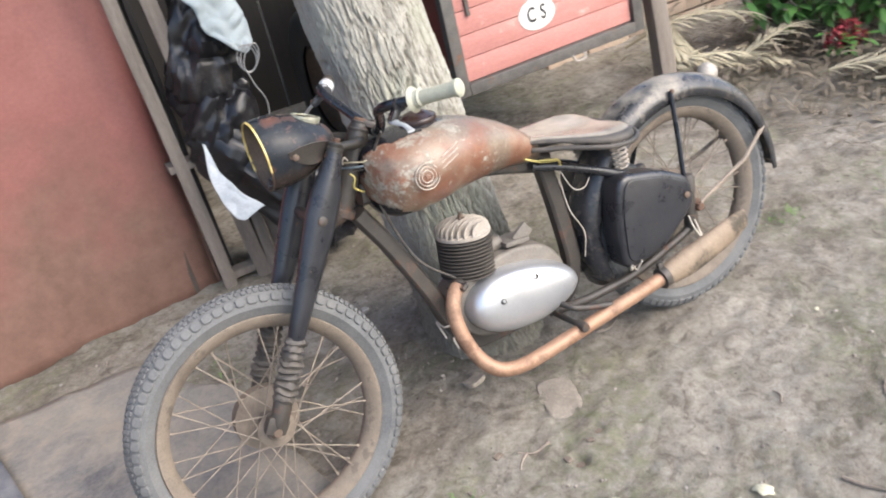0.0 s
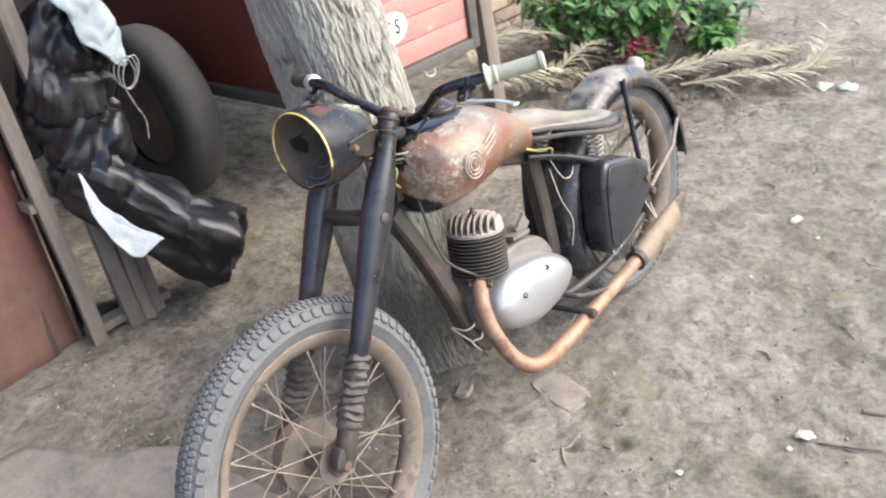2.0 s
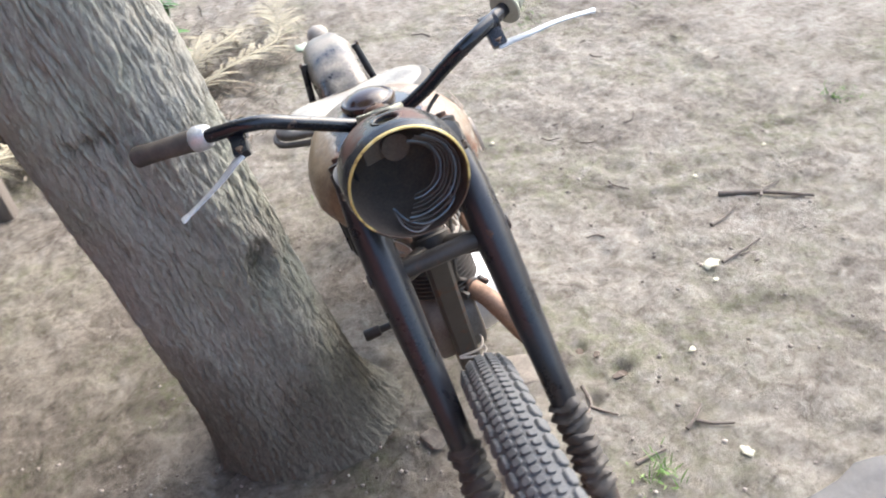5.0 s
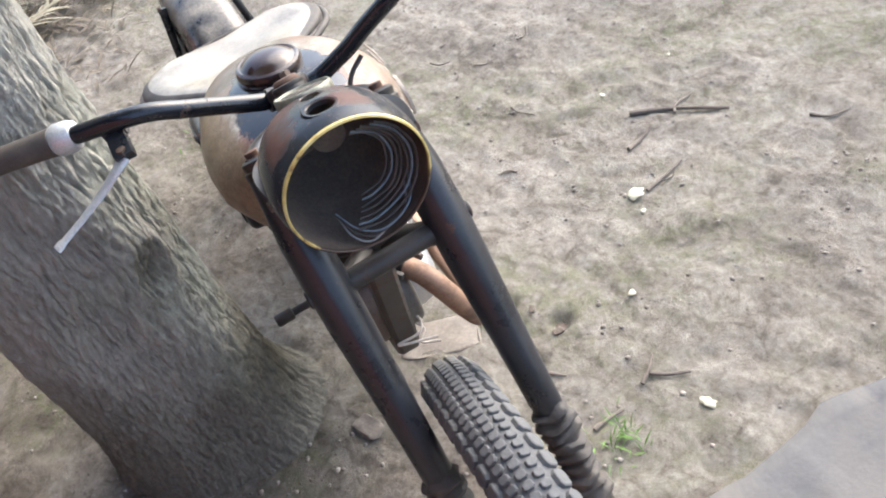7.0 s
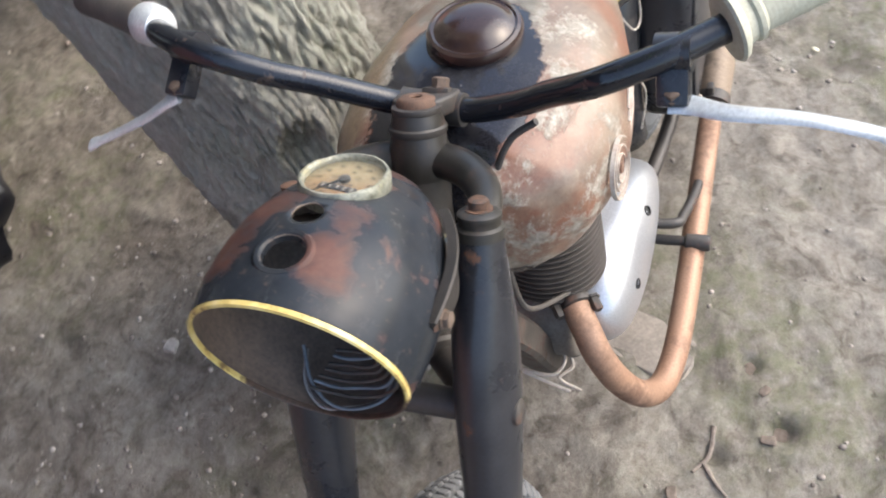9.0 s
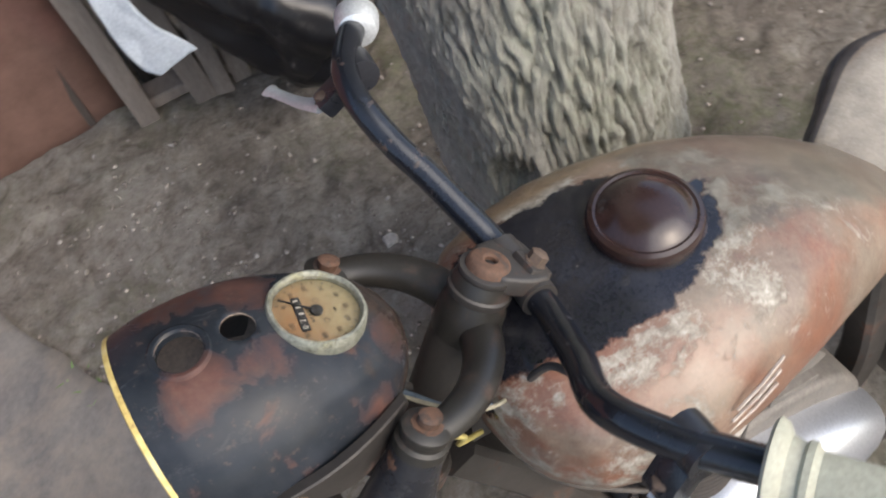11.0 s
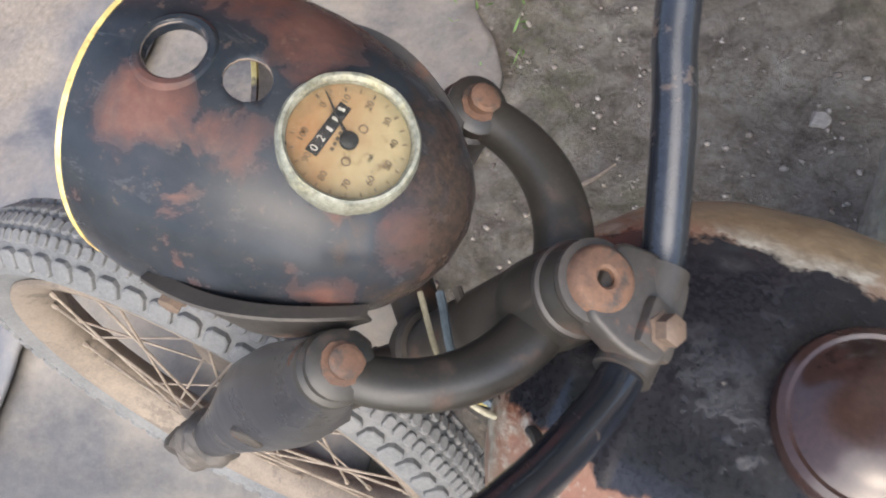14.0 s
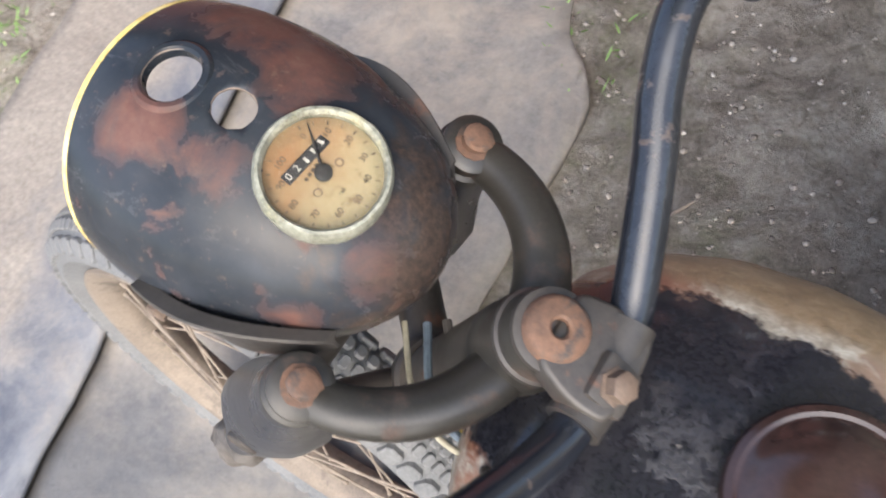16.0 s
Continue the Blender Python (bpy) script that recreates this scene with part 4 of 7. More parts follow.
def build_leg(side):
    at = lambda d, f=0.0: FT + FD * d + FX * f + Vector((0, side * HALF, 0))
    bm = bmesh.new()
    # upper shroud: pressed steel, swelling towards the middle and tapering down
    steps = [(0.0, 0.0182, 1.0), (0.02, 0.0195, 1.02), (0.05, 0.0225, 1.1), (0.09, 0.0265, 1.25), (0.145, 0.0275, 1.32), (0.2, 0.0265, 1.26), (0.28, 0.024, 1.15), (0.365, 0.0215, 1.05), (0.43, 0.0205, 1.0), (0.435, 0.0185, 1.0)]
    rings = []
    for d, r, wide in steps:
        ring = []
        for i in range(28):
            a = 2 * math.pi * i / 28
            u, v = math.cos(a), math.sin(a)
            ridge = 0.0035 * math.exp(-((abs(math.atan2(v, -u)) / 0.16) ** 2)) if 0.05 < d < 0.43 else 0
            ring.append(at(d) + Vector((0, v * r, 0)) + FX * (u * r * wide - ridge * (1 if u < 0 else 0)))
        rings.append(ring)
    ring_skin(bm, rings)
    leg = part("fork_leg", bm, BLACK, bike, "black painted tapering fork shroud")
    bm = bmesh.new()
    # concertina boot
    prof = []
    for k in range(9):
        d = 0.432 + k * 0.0163
        prof += [(0.0215, d), (0.0265, d + 0.004), (0.0275, d + 0.0085), (0.0225, d + 0.0135)]
    lathe(bm, [(0.019, 0.426), *prof, (0.019, 0.58)], basis(at(0), FD), 26)
    blobby(bm, 0.007, 34, side)
    blobby(bm, 0.003, 90, side + 4)
    part("rubber_boot", bm, RUBBER, leg, "perished black concertina boot")
    bm = bmesh.new()
    lathe(bm, [(0.02, 0.574), (0.0215, 0.582), (0.0205, 0.622), (0.017, 0.637)], basis(at(0), FD), 22)
    block(bm, basis(at(0.635, 0.004), FD, FX), (0.052, 0.03, 0.044), 0.01)
    blobby(bm, 0.003, 60, side)
    part("slider_foot", bm, BLACK_DIRTY, leg)
    bm = bmesh.new()
    lathe(bm, [(0.018, 0), (0.019, 0.004), (0.018, 0.01), (0.011, 0.012), (0.011, 0.026), (0.009, 0.028)], basis(Vector((FB.x - 0.008, side * (HALF - 0.012), FB.z - 0.01)), (0, side, 0)), 18)
    part("axle_nut", bm, RUST_DARK, leg)
    # lug half-way down the shroud
    bm = bmesh.new()
    lathe(bm, [(0.012, 0), (0.0115, 0.02), (0.009, 0.022)], basis(at(0.158, 0.004) + Vector((0, side * 0.008, 0)), (0, side, 0)), 14)
    part("steering_stop", bm, BLACK_DIRTY, leg)
    # stepped collar and rusty cap bolt on top
    bm = bmesh.new()
    lathe(bm, [(0.0192, 0.006), (0.0192, -0.002), (0.0166, -0.004), (0.0166, -0.008), (0.0173, -0.009), (0.0173, -0.013), (0.0138, -0.0155), (0.0, -0.0165)], basis(at(0), FD), 26)
    part("collar", bm, YOKE, leg)
    bm = bmesh.new()
    lathe(bm, [(0.0112, 0.014), (0.0112, 0.0165), (0.0078, 0.017), (0.0086, 0.023), (0.0066, 0.0245)], basis(at(0), -FD), 12)
    blobby(bm, 0.0011, 150, 2)
    part("fork_cap_bolt", bm, RUST, leg, "rusty hexagonal cap bolt")
    # lamp ear: lens-shaped pressed bracket lying against the shell, its upper edge folded out
    bm = bmesh.new()
    rings = []
    for k in range(15):
        f = k / 14
        x = 0.282 + 0.106 * f
        y = 0.0835 + 0.007 * math.sin(math.pi * f) - 0.026 * f ** 2.2
        top = 0.893 + 0.006 * math.sin(math.pi * f) - 0.018 * f * f
        deep = 0.012 + 0.034 * math.sin(math.pi * min(1.0, f * 1.05)) ** 0.8
        rings.append([(x, side * (y + dy) + 0.004, top + dz) for dy, dz in ((-0.005, 0.0), (0.0035, 0.003), (0.0045, 0.0015), (0.001, -0.004), (-0.001 - 0.006 * (deep > 0.03), -deep), (-0.0025 - 0.006 * (deep > 0.03), -deep), (-0.0015, -0.004))])
    ring_skin(bm, rings)
    part("lamp_bracket", bm, BLACK_DIRTY, leg, "grimy lens-shaped lamp bracket", True, 50)
    bm = bmesh.new()
    hexbolt(bm, basis((0.294, side * 0.0852 + 0.004, 0.880), (0, side, 0)), 0.0065, 0.006)
    part("lamp_bolt", bm, RUST_DARK, leg)
    return leg


for s in (-1, 1):
    build_leg(s)

# steering head, yokes and bars
SD = -FD
STEM = Vector((0.488, -0.0005, 0.879))
bm = bmesh.new()
for s in (-1, 1):
    tip = FT + Vector((0, s * HALF, 0)) + SD * 0.009
    c = STEM + FD * 0.047
    pts = []
    for k in range(17):
        f = radians(90 * k / 16)
        w = (k / 16) ** 1.3
        pts.append(Vector((tip.x + (c.x - tip.x) * math.cos(f), c.y + (tip.y - c.y) * math.sin(f), c.z + (tip.z - 0.006 - c.z) * w)))
    tube(bm, pts, [0.0172 - 0.0042 * k / 16 for k in range(17)], 20, True, 0.8)
lathe(bm, [(0.024, -0.066), (0.0265, -0.06), (0.0258, -0.036), (0.0238, -0.03), (0.0232, -0.016), (0.0222, -0.012), (0.0208, -0.006)], basis(STEM, SD), 32)
part("upper_yoke", bm, YOKE, bike, "dark cast upper fork yoke with curved arms")
bm = bmesh.new()
m = basis(STEM, SD)
lathe(bm, [(0.0052, -0.012), (0.0046, 0.006), (0.006, 0.0072), (0.0135, 0.0068), (0.0158, 0.0052), (0.0172, 0.001), (0.0175, -0.006), (0.0052, -0.012)], m, 28, False)
part("stem_nut", bm, RUST, bike, "rusty domed stem nut with a hole")
bm = bmesh.new()
lathe(bm, [(0.0205, -0.006), (0.0215, -0.004), (0.021, -0.001), (0.0175, 0.0)], m, 28)
lathe(bm, [(0.0236, -0.024), (0.0248, -0.022), (0.0248, -0.018), (0.0228, -0.016)], m, 30)
part("stem_ring", bm, BLACK_DIRTY, bike)
bm = bmesh.new()
tube(bm, [STEM + FD * 0.045, STEM + FD * 0.21], 0.026, 22)
lathe(bm, [(0.03, 0), (0.033, 0.003), (0.033, 0.018), (0.029, 0.022)], basis(STEM + FD * 0.205, FD), 24)
part("steering_head", bm, BLACK_DIRTY, bike, "grimy black steering head tube")
bm = bmesh.new()
low = STEM + FD * 0.225
for s in (-1, 1):
    tip = FT + FD * 0.168 + Vector((0, s * HALF, 0))
    tube(bm, curve([tip, tip.lerp(low, 0.5) + Vector((-0.01, s * 0.012, 0.0)), low], 5), 0.017, 14)
tube(bm, [FT + FD * 0.163 + Vector((0, -HALF, 0)), FT + FD * 0.163 + Vector((0, HALF, 0))], 0.0135, 14)
part("lower_yoke", bm, BLACK_DIRTY, bike, "grimy lower fork bridge")

BAR = Vector((0.5105, 0.001, 0.85))
BL = [(0.5105, 0.001, 0.849), (0.509, 0.03, 0.858), (0.5045, 0.05, 0.8715), (0.493, 0.09, 0.903), (0.4835, 0.116, 0.924), (0.478, 0.15, 0.9475), (0.484, 0.185, 0.956), (0.503, 0.222, 0.954), (0.528, 0.262, 0.95), (0.562, 0.343, 0.949)]
BR = [(0.5105, 0.001, 0.849), (0.509, -0.03, 0.848), (0.506, -0.052, 0.853), (0.498, -0.09, 0.8695), (0.491, -0.118, 0.8865), (0.479, -0.162, 0.911), (0.494, -0.205, 0.918), (0.525, -0.25, 0.917), (0.585, -0.338, 0.919)]
bm = bmesh.new()
tube(bm, curve([*[Vector(p) for p in BR[:0:-1]], *[Vector(p) for p in BL]], 7), 0.0112, 18)
bars = part("handlebar", bm, BAR_BLACK, bike, "bent black tubular handlebar")
bars.matrix_basis = ROLLED
CLM = basis(BAR, SD, (1, 0, 0))
bm = bmesh.new()
tube(bm, curve([(0.509, -0.028, 0.848), (0.5105, 0.001, 0.8495), (0.509, 0.029, 0.8575)], 5), 0.0146, 24)
plate(bm, rounded([(-0.036, -0.02), (-0.012, -0.027), (0.008, -0.025), (0.011, -0.01), (0.011, 0.012), (0.008, 0.027), (-0.012, 0.029), (-0.036, 0.022)], 0.008), 0.016, CLM @ pose(0, 0, -0.001), 0.003)
block(bm, basis((0.5165, -0.0055, 0.858), (0.72, -0.05, 0.6)), (0.024, 0.026, 0.014), 0.004)
part("handlebar_clamp", bm, BLACK_DIRTY, bike, "worn black handlebar clamp").matrix_basis = ROLLED
bm = bmesh.new()
hexbolt(bm, basis((0.5205, -0.0065, 0.862), (0.72, -0.05, 0.6)), 0.0078, 0.009)
part("clamp_bolt", bm, RUST_DARK, bike, "brown hexagonal clamp bolt").matrix_basis = ROLLED

# grips
gd = (Vector(BR[8]) - Vector(BR[7])).normalized()
g0 = Vector(BR[7]) - gd * 0.004
bm = bmesh.new()
prof = [(0.0125, 0.0), (0.0255, 0.001), (0.0275, 0.003), (0.0255, 0.007), (0.0195, 0.0105), (0.0175, 0.017), (0.0195, 0.019), (0.0195, 0.0225), (0.0168, 0.024)]
for k in range(22):
    h = 0.026 + k * 0.0037
    prof += [(0.0154, h), (0.01555, h + 0.0012), (0.0154, h + 0.0024)]
L = 0.112
prof += [(0.0158, L - 0.006), (0.019, L - 0.004), (0.019, L + 0.003), (0.015, L + 0.006), (0.01, L + 0.0065)]
lathe(bm, prof, basis(g0, gd), 30)
part("left_grip", bm, GRIP_GREEN, bars, "faded green-white ribbed rubber grip")
gd2 = (Vector(BL[9]) - Vector(BL[8])).normalized()
g1 = Vector(BL[8])
bm = bmesh.new()
lathe(bm, [(0.0125, -0.004), (0.0175, 0.0), (0.0165, 0.01), (0.0155, 0.07), (0.0165, 0.095), (0.0165, 0.1), (0.013, 0.104)], basis(g1, gd2), 24)
part("right_grip", bm, RUBBER, bars, "worn dark rubber grip")
bm = bmesh.new()
lathe(bm, [(0.0118, -0.03), (0.0165, -0.028), (0.019, -0.02), (0.0195, -0.006), (0.017, -0.001), (0.013, 0.0)], basis(g1, gd2), 24)
part("throttle_collar", bm, LEVER, bars, "bare metal throttle collar")


def build_lever(name, perch, pivot, pts, label):
    b1 = bmesh.new()
    a, b = Vector(perch), Vector(pivot)
    d = (b - a).normalized()
    side = d.cross((0, 0, 1)).normalized()
    tube(b1, [a + side * 0.013, a - side * 0.013], 0.0145, 18)
    block(b1, basis(a.lerp(b, 0.62), d, side), (0.024, 0.017, (b - a).length * 1.0), 0.004)
    p = part(name + "_perch", b1, BLACK, bars, "black lever perch clamped to the bar")
    b1 = bmesh.new()
    c = curve(pts, 6)
    n = len(c)
    tube(b1, c, [0.0105 - 0.0045 * min(1, i / n * 1.6) + (0.0018 if i > n - 3 else 0) for i in range(n)], 12, True, 0.38)
    part(name + "_lever", b1, LEVER, bars, label)
    b1 = bmesh.new()
    hexbolt(b1, basis(b + Vector((0, 0, 0.004)), (0, 0, 1)), 0.0065, 0.006)
    part(name + "_pivot", b1, RUST_DARK, bars)


build_lever("clutch", (0.503, -0.214, 0.9145), (0.480, -0.214, 0.889), [(0.481, -0.212, 0.886), (0.478, -0.228, 0.886), (0.469, -0.255, 0.888), (0.464, -0.3, 0.888), (0.458, -0.335, 0.885), (0.452, -0.36, 0.882)], "bare alloy clutch lever")
build_lever("brake", (0.497, 0.196, 0.945), (0.461, 0.2, 0.928), [(0.460, 0.202, 0.926), (0.455, 0.215, 0.922), (0.449, 0.245, 0.909), (0.442, 0.285, 0.896), (0.435, 0.322, 0.886)], "pale scuffed brake lever")

# ---- headlamp ----
LC, LA = Vector((0.2395, 0.006, 0.8925)), Vector((0.995, 0, -0.03)).normalized()
LU = Vector((0.03, -0.12, 0.99)).normalized()
LS = LU.cross(LA).normalized()
LS = LS if LS.y > 0 else -LS


def lamp_ring(d, r, squash=1.0, drop=0.0, n=48):
    c = LC + LA * d + LU * drop
    return [c + LS * (math.cos(a) * r) + LU * (math.sin(a) * r * squash) for a in (2 * math.pi * i / n for i in range(n))]


bm = bmesh.new()
# profile: distance back from the rim, half width, height above and depth below the axis
PD = (0.0, 0.006, 0.02, 0.042, 0.062, 0.082, 0.104, 0.127, 0.147, 0.161, 0.17, 0.174)
PR = (0.079, 0.0805, 0.083, 0.0842, 0.0835, 0.0805, 0.074, 0.065, 0.053, 0.038, 0.022, 0.006)
PT = (0.079, 0.0795, 0.0795, 0.0765, 0.073, 0.0675, 0.0575, 0.0445, 0.031, 0.0185, 0.0053, -0.006)
PB = (0.079, 0.0805, 0.082, 0.082, 0.081, 0.078, 0.072, 0.064, 0.053, 0.041, 0.029, 0.018)


def eased(u, ys):
    """Smooth curve through the profile's stations."""
    k = min(range(len(PD) - 1), key=lambda q: 0 if PD[q] <= u <= PD[q + 1] else 1)
    t = (u - PD[k]) / (PD[k + 1] - PD[k])
    a, b, c, d = ys[max(k - 1, 0)], ys[k], ys[k + 1], ys[min(k + 2, len(ys) - 1)]
    return 0.5 * (2 * b + (c - a) * t + (2 * a - 5 * b + 4 * c - d) * t * t + (3 * b - a - 3 * c + d) * t ** 3)


rings = []
for k in range(76):
    d = PD[-1] * k / 75
    r, top, bot = eased(d, PR), eased(d, PT), eased(d, PB)
    rings.append(lamp_ring(d, r, (top + bot) / 2 / r, (top - bot) / 2, 132))
vs = ring_skin(bm, rings, True, False)
bm.faces.new(vs[-1])
# the two empty switch holes in the crown: (distance back from the rim, radius)
HOLES = ((0.041, 0.0152), (0.0785, 0.0108))
for hd, hr in HOLES:
    flat = lambda co: Vector(((co - LC).dot(LA) - hd, (co - LC).dot(LS)))
    dead = [f for f in bm.faces if (f.calc_center_median() - LC).dot(LU) > 0.03 and flat(f.calc_center_median()).length < hr * 0.95]
    bmesh.ops.delete(bm, geom=dead, context="FACES")
    for v in bm.verts:
        q = flat(v.co)
        if (v.co - LC).dot(LU) > 0.03 and v.is_boundary and 0 < q.length < hr * 1.35:
            q2 = q.normalized() * hr
            v.co += LA * (q2.x - q.x) + LS * (q2.y - q.y)
SC, SN = Vector((0.3685, -0.0025, 0.9365)), Vector((0.44, -0.12, 0.9)).normalized()
under = [f for f in bm.faces if abs((f.calc_center_median() - SC).dot(SN)) < 0.03 and ((f.calc_center_median() - SC) - SN * (f.calc_center_median() - SC).dot(SN)).length < 0.03]
bmesh.ops.delete(bm, geom=under, context="FACES")
lamp = part("headlamp_shell", bm, [LAMP_IN, SHELL], bike, "egg-shaped blue-black headlamp shell with rust patches and empty holes", True, 60)
lamp.matrix_basis = ROLLED
sol = lamp.modifiers.new("thickness", "SOLIDIFY")
sol.thickness, sol.offset, sol.material_offset = 0.0016, -1, 1
bm = bmesh.new()
ring = []
for k in range(64):
    a = 2 * math.pi * k / 64
    er = LS * math.cos(a) + LU * math.sin(a)
    c = LC + LA * -0.001 + er * 0.0792
    ring.append([c + LA * u + er * w for u, w in ((-0.0026, -0.0006), (-0.0016, 0.0014), (0.0014, 0.0018), (0.0028, 0.0009), (0.0018, -0.0012), (-0.0018, -0.0013))])
vs = [[bm.verts.new(q) for q in r] for r in ring]
for k in range(64):
    for i in range(6):
        bm.faces.new((vs[k][i], vs[k][(i + 1) % 6], vs[(k + 1) % 64][(i + 1) % 6], vs[(k + 1) % 64][i]))
part("lamp_rim", bm, BRASS, lamp, "yellowed bare lamp rim without glass")
bm = bmesh.new()
lathe(bm, [(0.0149, -0.004), (0.0152, 0.0006), (0.0168, 0.0022), (0.0194, 0.0024), (0.0212, 0.001), (0.0228, -0.004)], basis(LC + LA * 0.041 + LU * 0.076, LU + LA * 0.14), 40, False)
part("switch_seat", bm, SHELL, lamp, "raised seat round the empty switch hole")
# inside: bulb holder disc and loops of loose cable
bm = bmesh.new()
lathe(bm, [(0.012, 0.0), (0.012, 0.02), (0.02, 0.022), (0.02, 0.026), (0.004, 0.028)], basis((0.36, 0.0, 0.893), (-1, 0, 0.05)), 20)
block(bm, pose(0.345, 0.026, 0.9, 5, 0, 12), (0.008, 0.04, 0.034), 0.003)
part("bulb_holder", bm, LAMP_IN, lamp, "bare dark bulb holder")
rnd = random.Random(4)
for k in range(7):
    b2 = bmesh.new()
    r = 0.042 + 0.0042 * k
    pts = []
    for i in range(10):
        a = radians(72 - 19 * i - 3 * k + 3 * rnd.uniform(-1, 1))
        pts.append((LC.x + 0.006 + 0.004 * (6 - k) + 0.002 * rnd.random(), 0.0 - r * math.cos(a) * 0.97 + 0.0015 * rnd.random(), LC.z + r * math.sin(a) * 0.97 + 0.0015 * rnd.random()))
    tube(b2, curve(pts, 5), 0.0014, 8)
    part("lamp_cable", b2, (RUBBER, BLUE_WIRE, RUBBER, RUBBER)[k % 4], lamp)
for k in range(3):
    b2 = bmesh.new()
    lo = LC.z - 0.066 - 0.003 * k
    pts = [(LC.x + 0.03, -0.05 + 0.004 * k, lo + 0.02), (LC.x + 0.008, -0.036 + 0.004 * k, lo + 0.006), (LC.x - 0.002, -0.012 + 0.006 * k, lo + 0.002 * k), (LC.x - 0.001, 0.012 + 0.006 * k, lo - 0.001 * k), (LC.x + 0.012, 0.03 + 0.004 * k, lo + 0.008), (LC.x + 0.035, 0.04, lo + 0.02)]
    tube(b2, curve(pts, 6), 0.0013, 8)
    part("loose_cable", b2, (BLUE_WIRE, RUBBER, GREY_WIRE)[k], lamp, "loose blue-grey cable lying in the lamp shell")

# speedometer, set into the crown and tipped back
SM = basis(SC, SN, (1, 0, 0)) @ Matrix.Diagonal((0.8, 0.8, 0.9, 1))
bm = bmesh.new()
lathe(bm, [(0.034, -0.016), (0.0415, -0.014), (0.0425, -0.004), (0.042, 0.0005), (0.0405, 0.003), (0.0385, 0.0032), (0.0368, 0.0012), (0.0362, -0.003)], SM, 56, False)
blobby(bm, 0.0005, 120, 1)
speedo = part("speedometer", bm, CHROME, bike, "round speedometer with a corroded bezel and yellowed dial")
speedo.matrix_basis = ROLLED
bm = bmesh.new()
lathe(bm, [(0.0365, 0.0), (0.001, 0.0002)], Matrix(), 48)
dial = part("dial", bm, DIAL, speedo, "yellowed rust-stained dial")
dial.matrix_basis = SM @ pose(0, 0, -0.004, 0, 0, 0)


def dial_plate(name, m, size, mat, label=""):
    b2 = bmesh.new()
    block(b2, Matrix(), size, min(size) * 0.2)
    ob = part(name, b2, mat, speedo, label)
    ob.matrix_basis = SM @ m
    return ob


def dial_text(name, text, m, size, mat, label=""):
    cu = bpy.data.curves.new(name, "FONT")
    cu.body, cu.size, cu.align_x, cu.align_y = text, size, "CENTER", "CENTER"
    cu.extrude = 0.00012
    tmp = new("tmp", cu)
    me = bpy.data.meshes.new_from_object(tmp.evaluated_get(bpy.context.evaluated_depsgraph_get()))
    bpy.data.objects.remove(tmp)
    me.materials.clear()
    me.materials.append(mat)
    ob = new(name, me)
    ob.parent = speedo
    ob.matrix_basis = SM @ m
    return tagged(ob, label)


bm = bmesh.new()
lathe(bm, [(0.0055, 0.0), (0.0055, 0.0022), (0.0045, 0.003)], Matrix(), 24)
hubcap = part("needle_hub", bm, INK, speedo)
hubcap.matrix_basis = SM @ pose(0, 0, -0.0036)
# the dial is read with its foot towards the rider
for k, word in enumerate(("0", "10", "20", "30", "40", "50", "60", "70", "80", "90", "100")):
    a = radians(150 - k * 31)
    dial_text("dial_number", word, pose(0.0262 * math.cos(a), 0.0262 * math.sin(a), -0.0036, 0, 0, 90), 0.006, INK_WORN)
for k in range(21):
    a = radians(150 - k * 15.5)
    dial_plate("dial_mark", pose(0.0325 * math.cos(a), 0.0325 * math.sin(a), -0.0037, 0, 0, math.degrees(a)), (0.0026, 0.0011 if k % 2 == 0 and k < 8 else 0.0006, 0.0003), INK_WORN)
# the counter's window sits a little askew; two of its wheels can still be read
COUNT = pose(-0.0135, 0.0012, -0.0035, 0, 0, 83)
dial_plate("counter_window", COUNT, (0.0365, 0.0076, 0.0008), INK, "black distance counter window")
for k, word in enumerate("02"):
    dial_text("counter_digit", word, COUNT @ pose(-0.0148 + 0.0073 * k, 0, 0.0005), 0.0068, WORN_WHITE)
for k in range(3):
    dial_plate("counter_bar", COUNT @ pose(0.0 + 0.0072 * k, 0.0006 * (k - 1), 0.0005, 0, 0, 6 * k), (0.0019, 0.0042, 0.0002), WORN_WHITE)
for k in range(5):
    dial_plate("maker_bar", pose(-0.0062, -0.0088 + 0.0036 * k, -0.0037, 0, 0, 83), (0.0024, 0.0022, 0.0003), INK_WORN)
for u, v in ((0.004, 0.011), (0.004, -0.012)):
    b2 = bmesh.new()
    lathe(b2, [(0.0022, 0.0), (0.0028, 0.0003), (0.0022, 0.0004)], Matrix(), 20, False)
    ob = part("maker_ring", b2, RUST_DARK, speedo)
    ob.matrix_basis = SM @ pose(u, v, -0.0036)
dial_text("dial_number", "150", pose(0.0155, -0.0035, -0.0036, 0, 0, 90), 0.0034, INK)
b2 = bmesh.new()
tube(b2, [(0, 0, -0.0022), (-0.013, 0.0105, -0.0022), (-0.0252, 0.021, -0.0024)], [0.0011, 0.0009, 0.0004], 6)
ob = part("needle", b2, INK, speedo)
ob.matrix_basis = SM
bm = bmesh.new()
lathe(bm, [(0.0362, 0.0), (0.025, 0.0012), (0.0, 0.0016)], Matrix(), 40)
gl, nt, b, co = tree_of("dusty_dial_glass")
b.inputs["Transmission Weight"].default_value, b.inputs["Roughness"].default_value, b.inputs["IOR"].default_value = 1.0, 0.08, 1.2
glass = part("dial_glass", bm, gl, speedo)
glass.matrix_basis = SM @ pose(0, 0, 0.001)
glass.visible_shadow = False

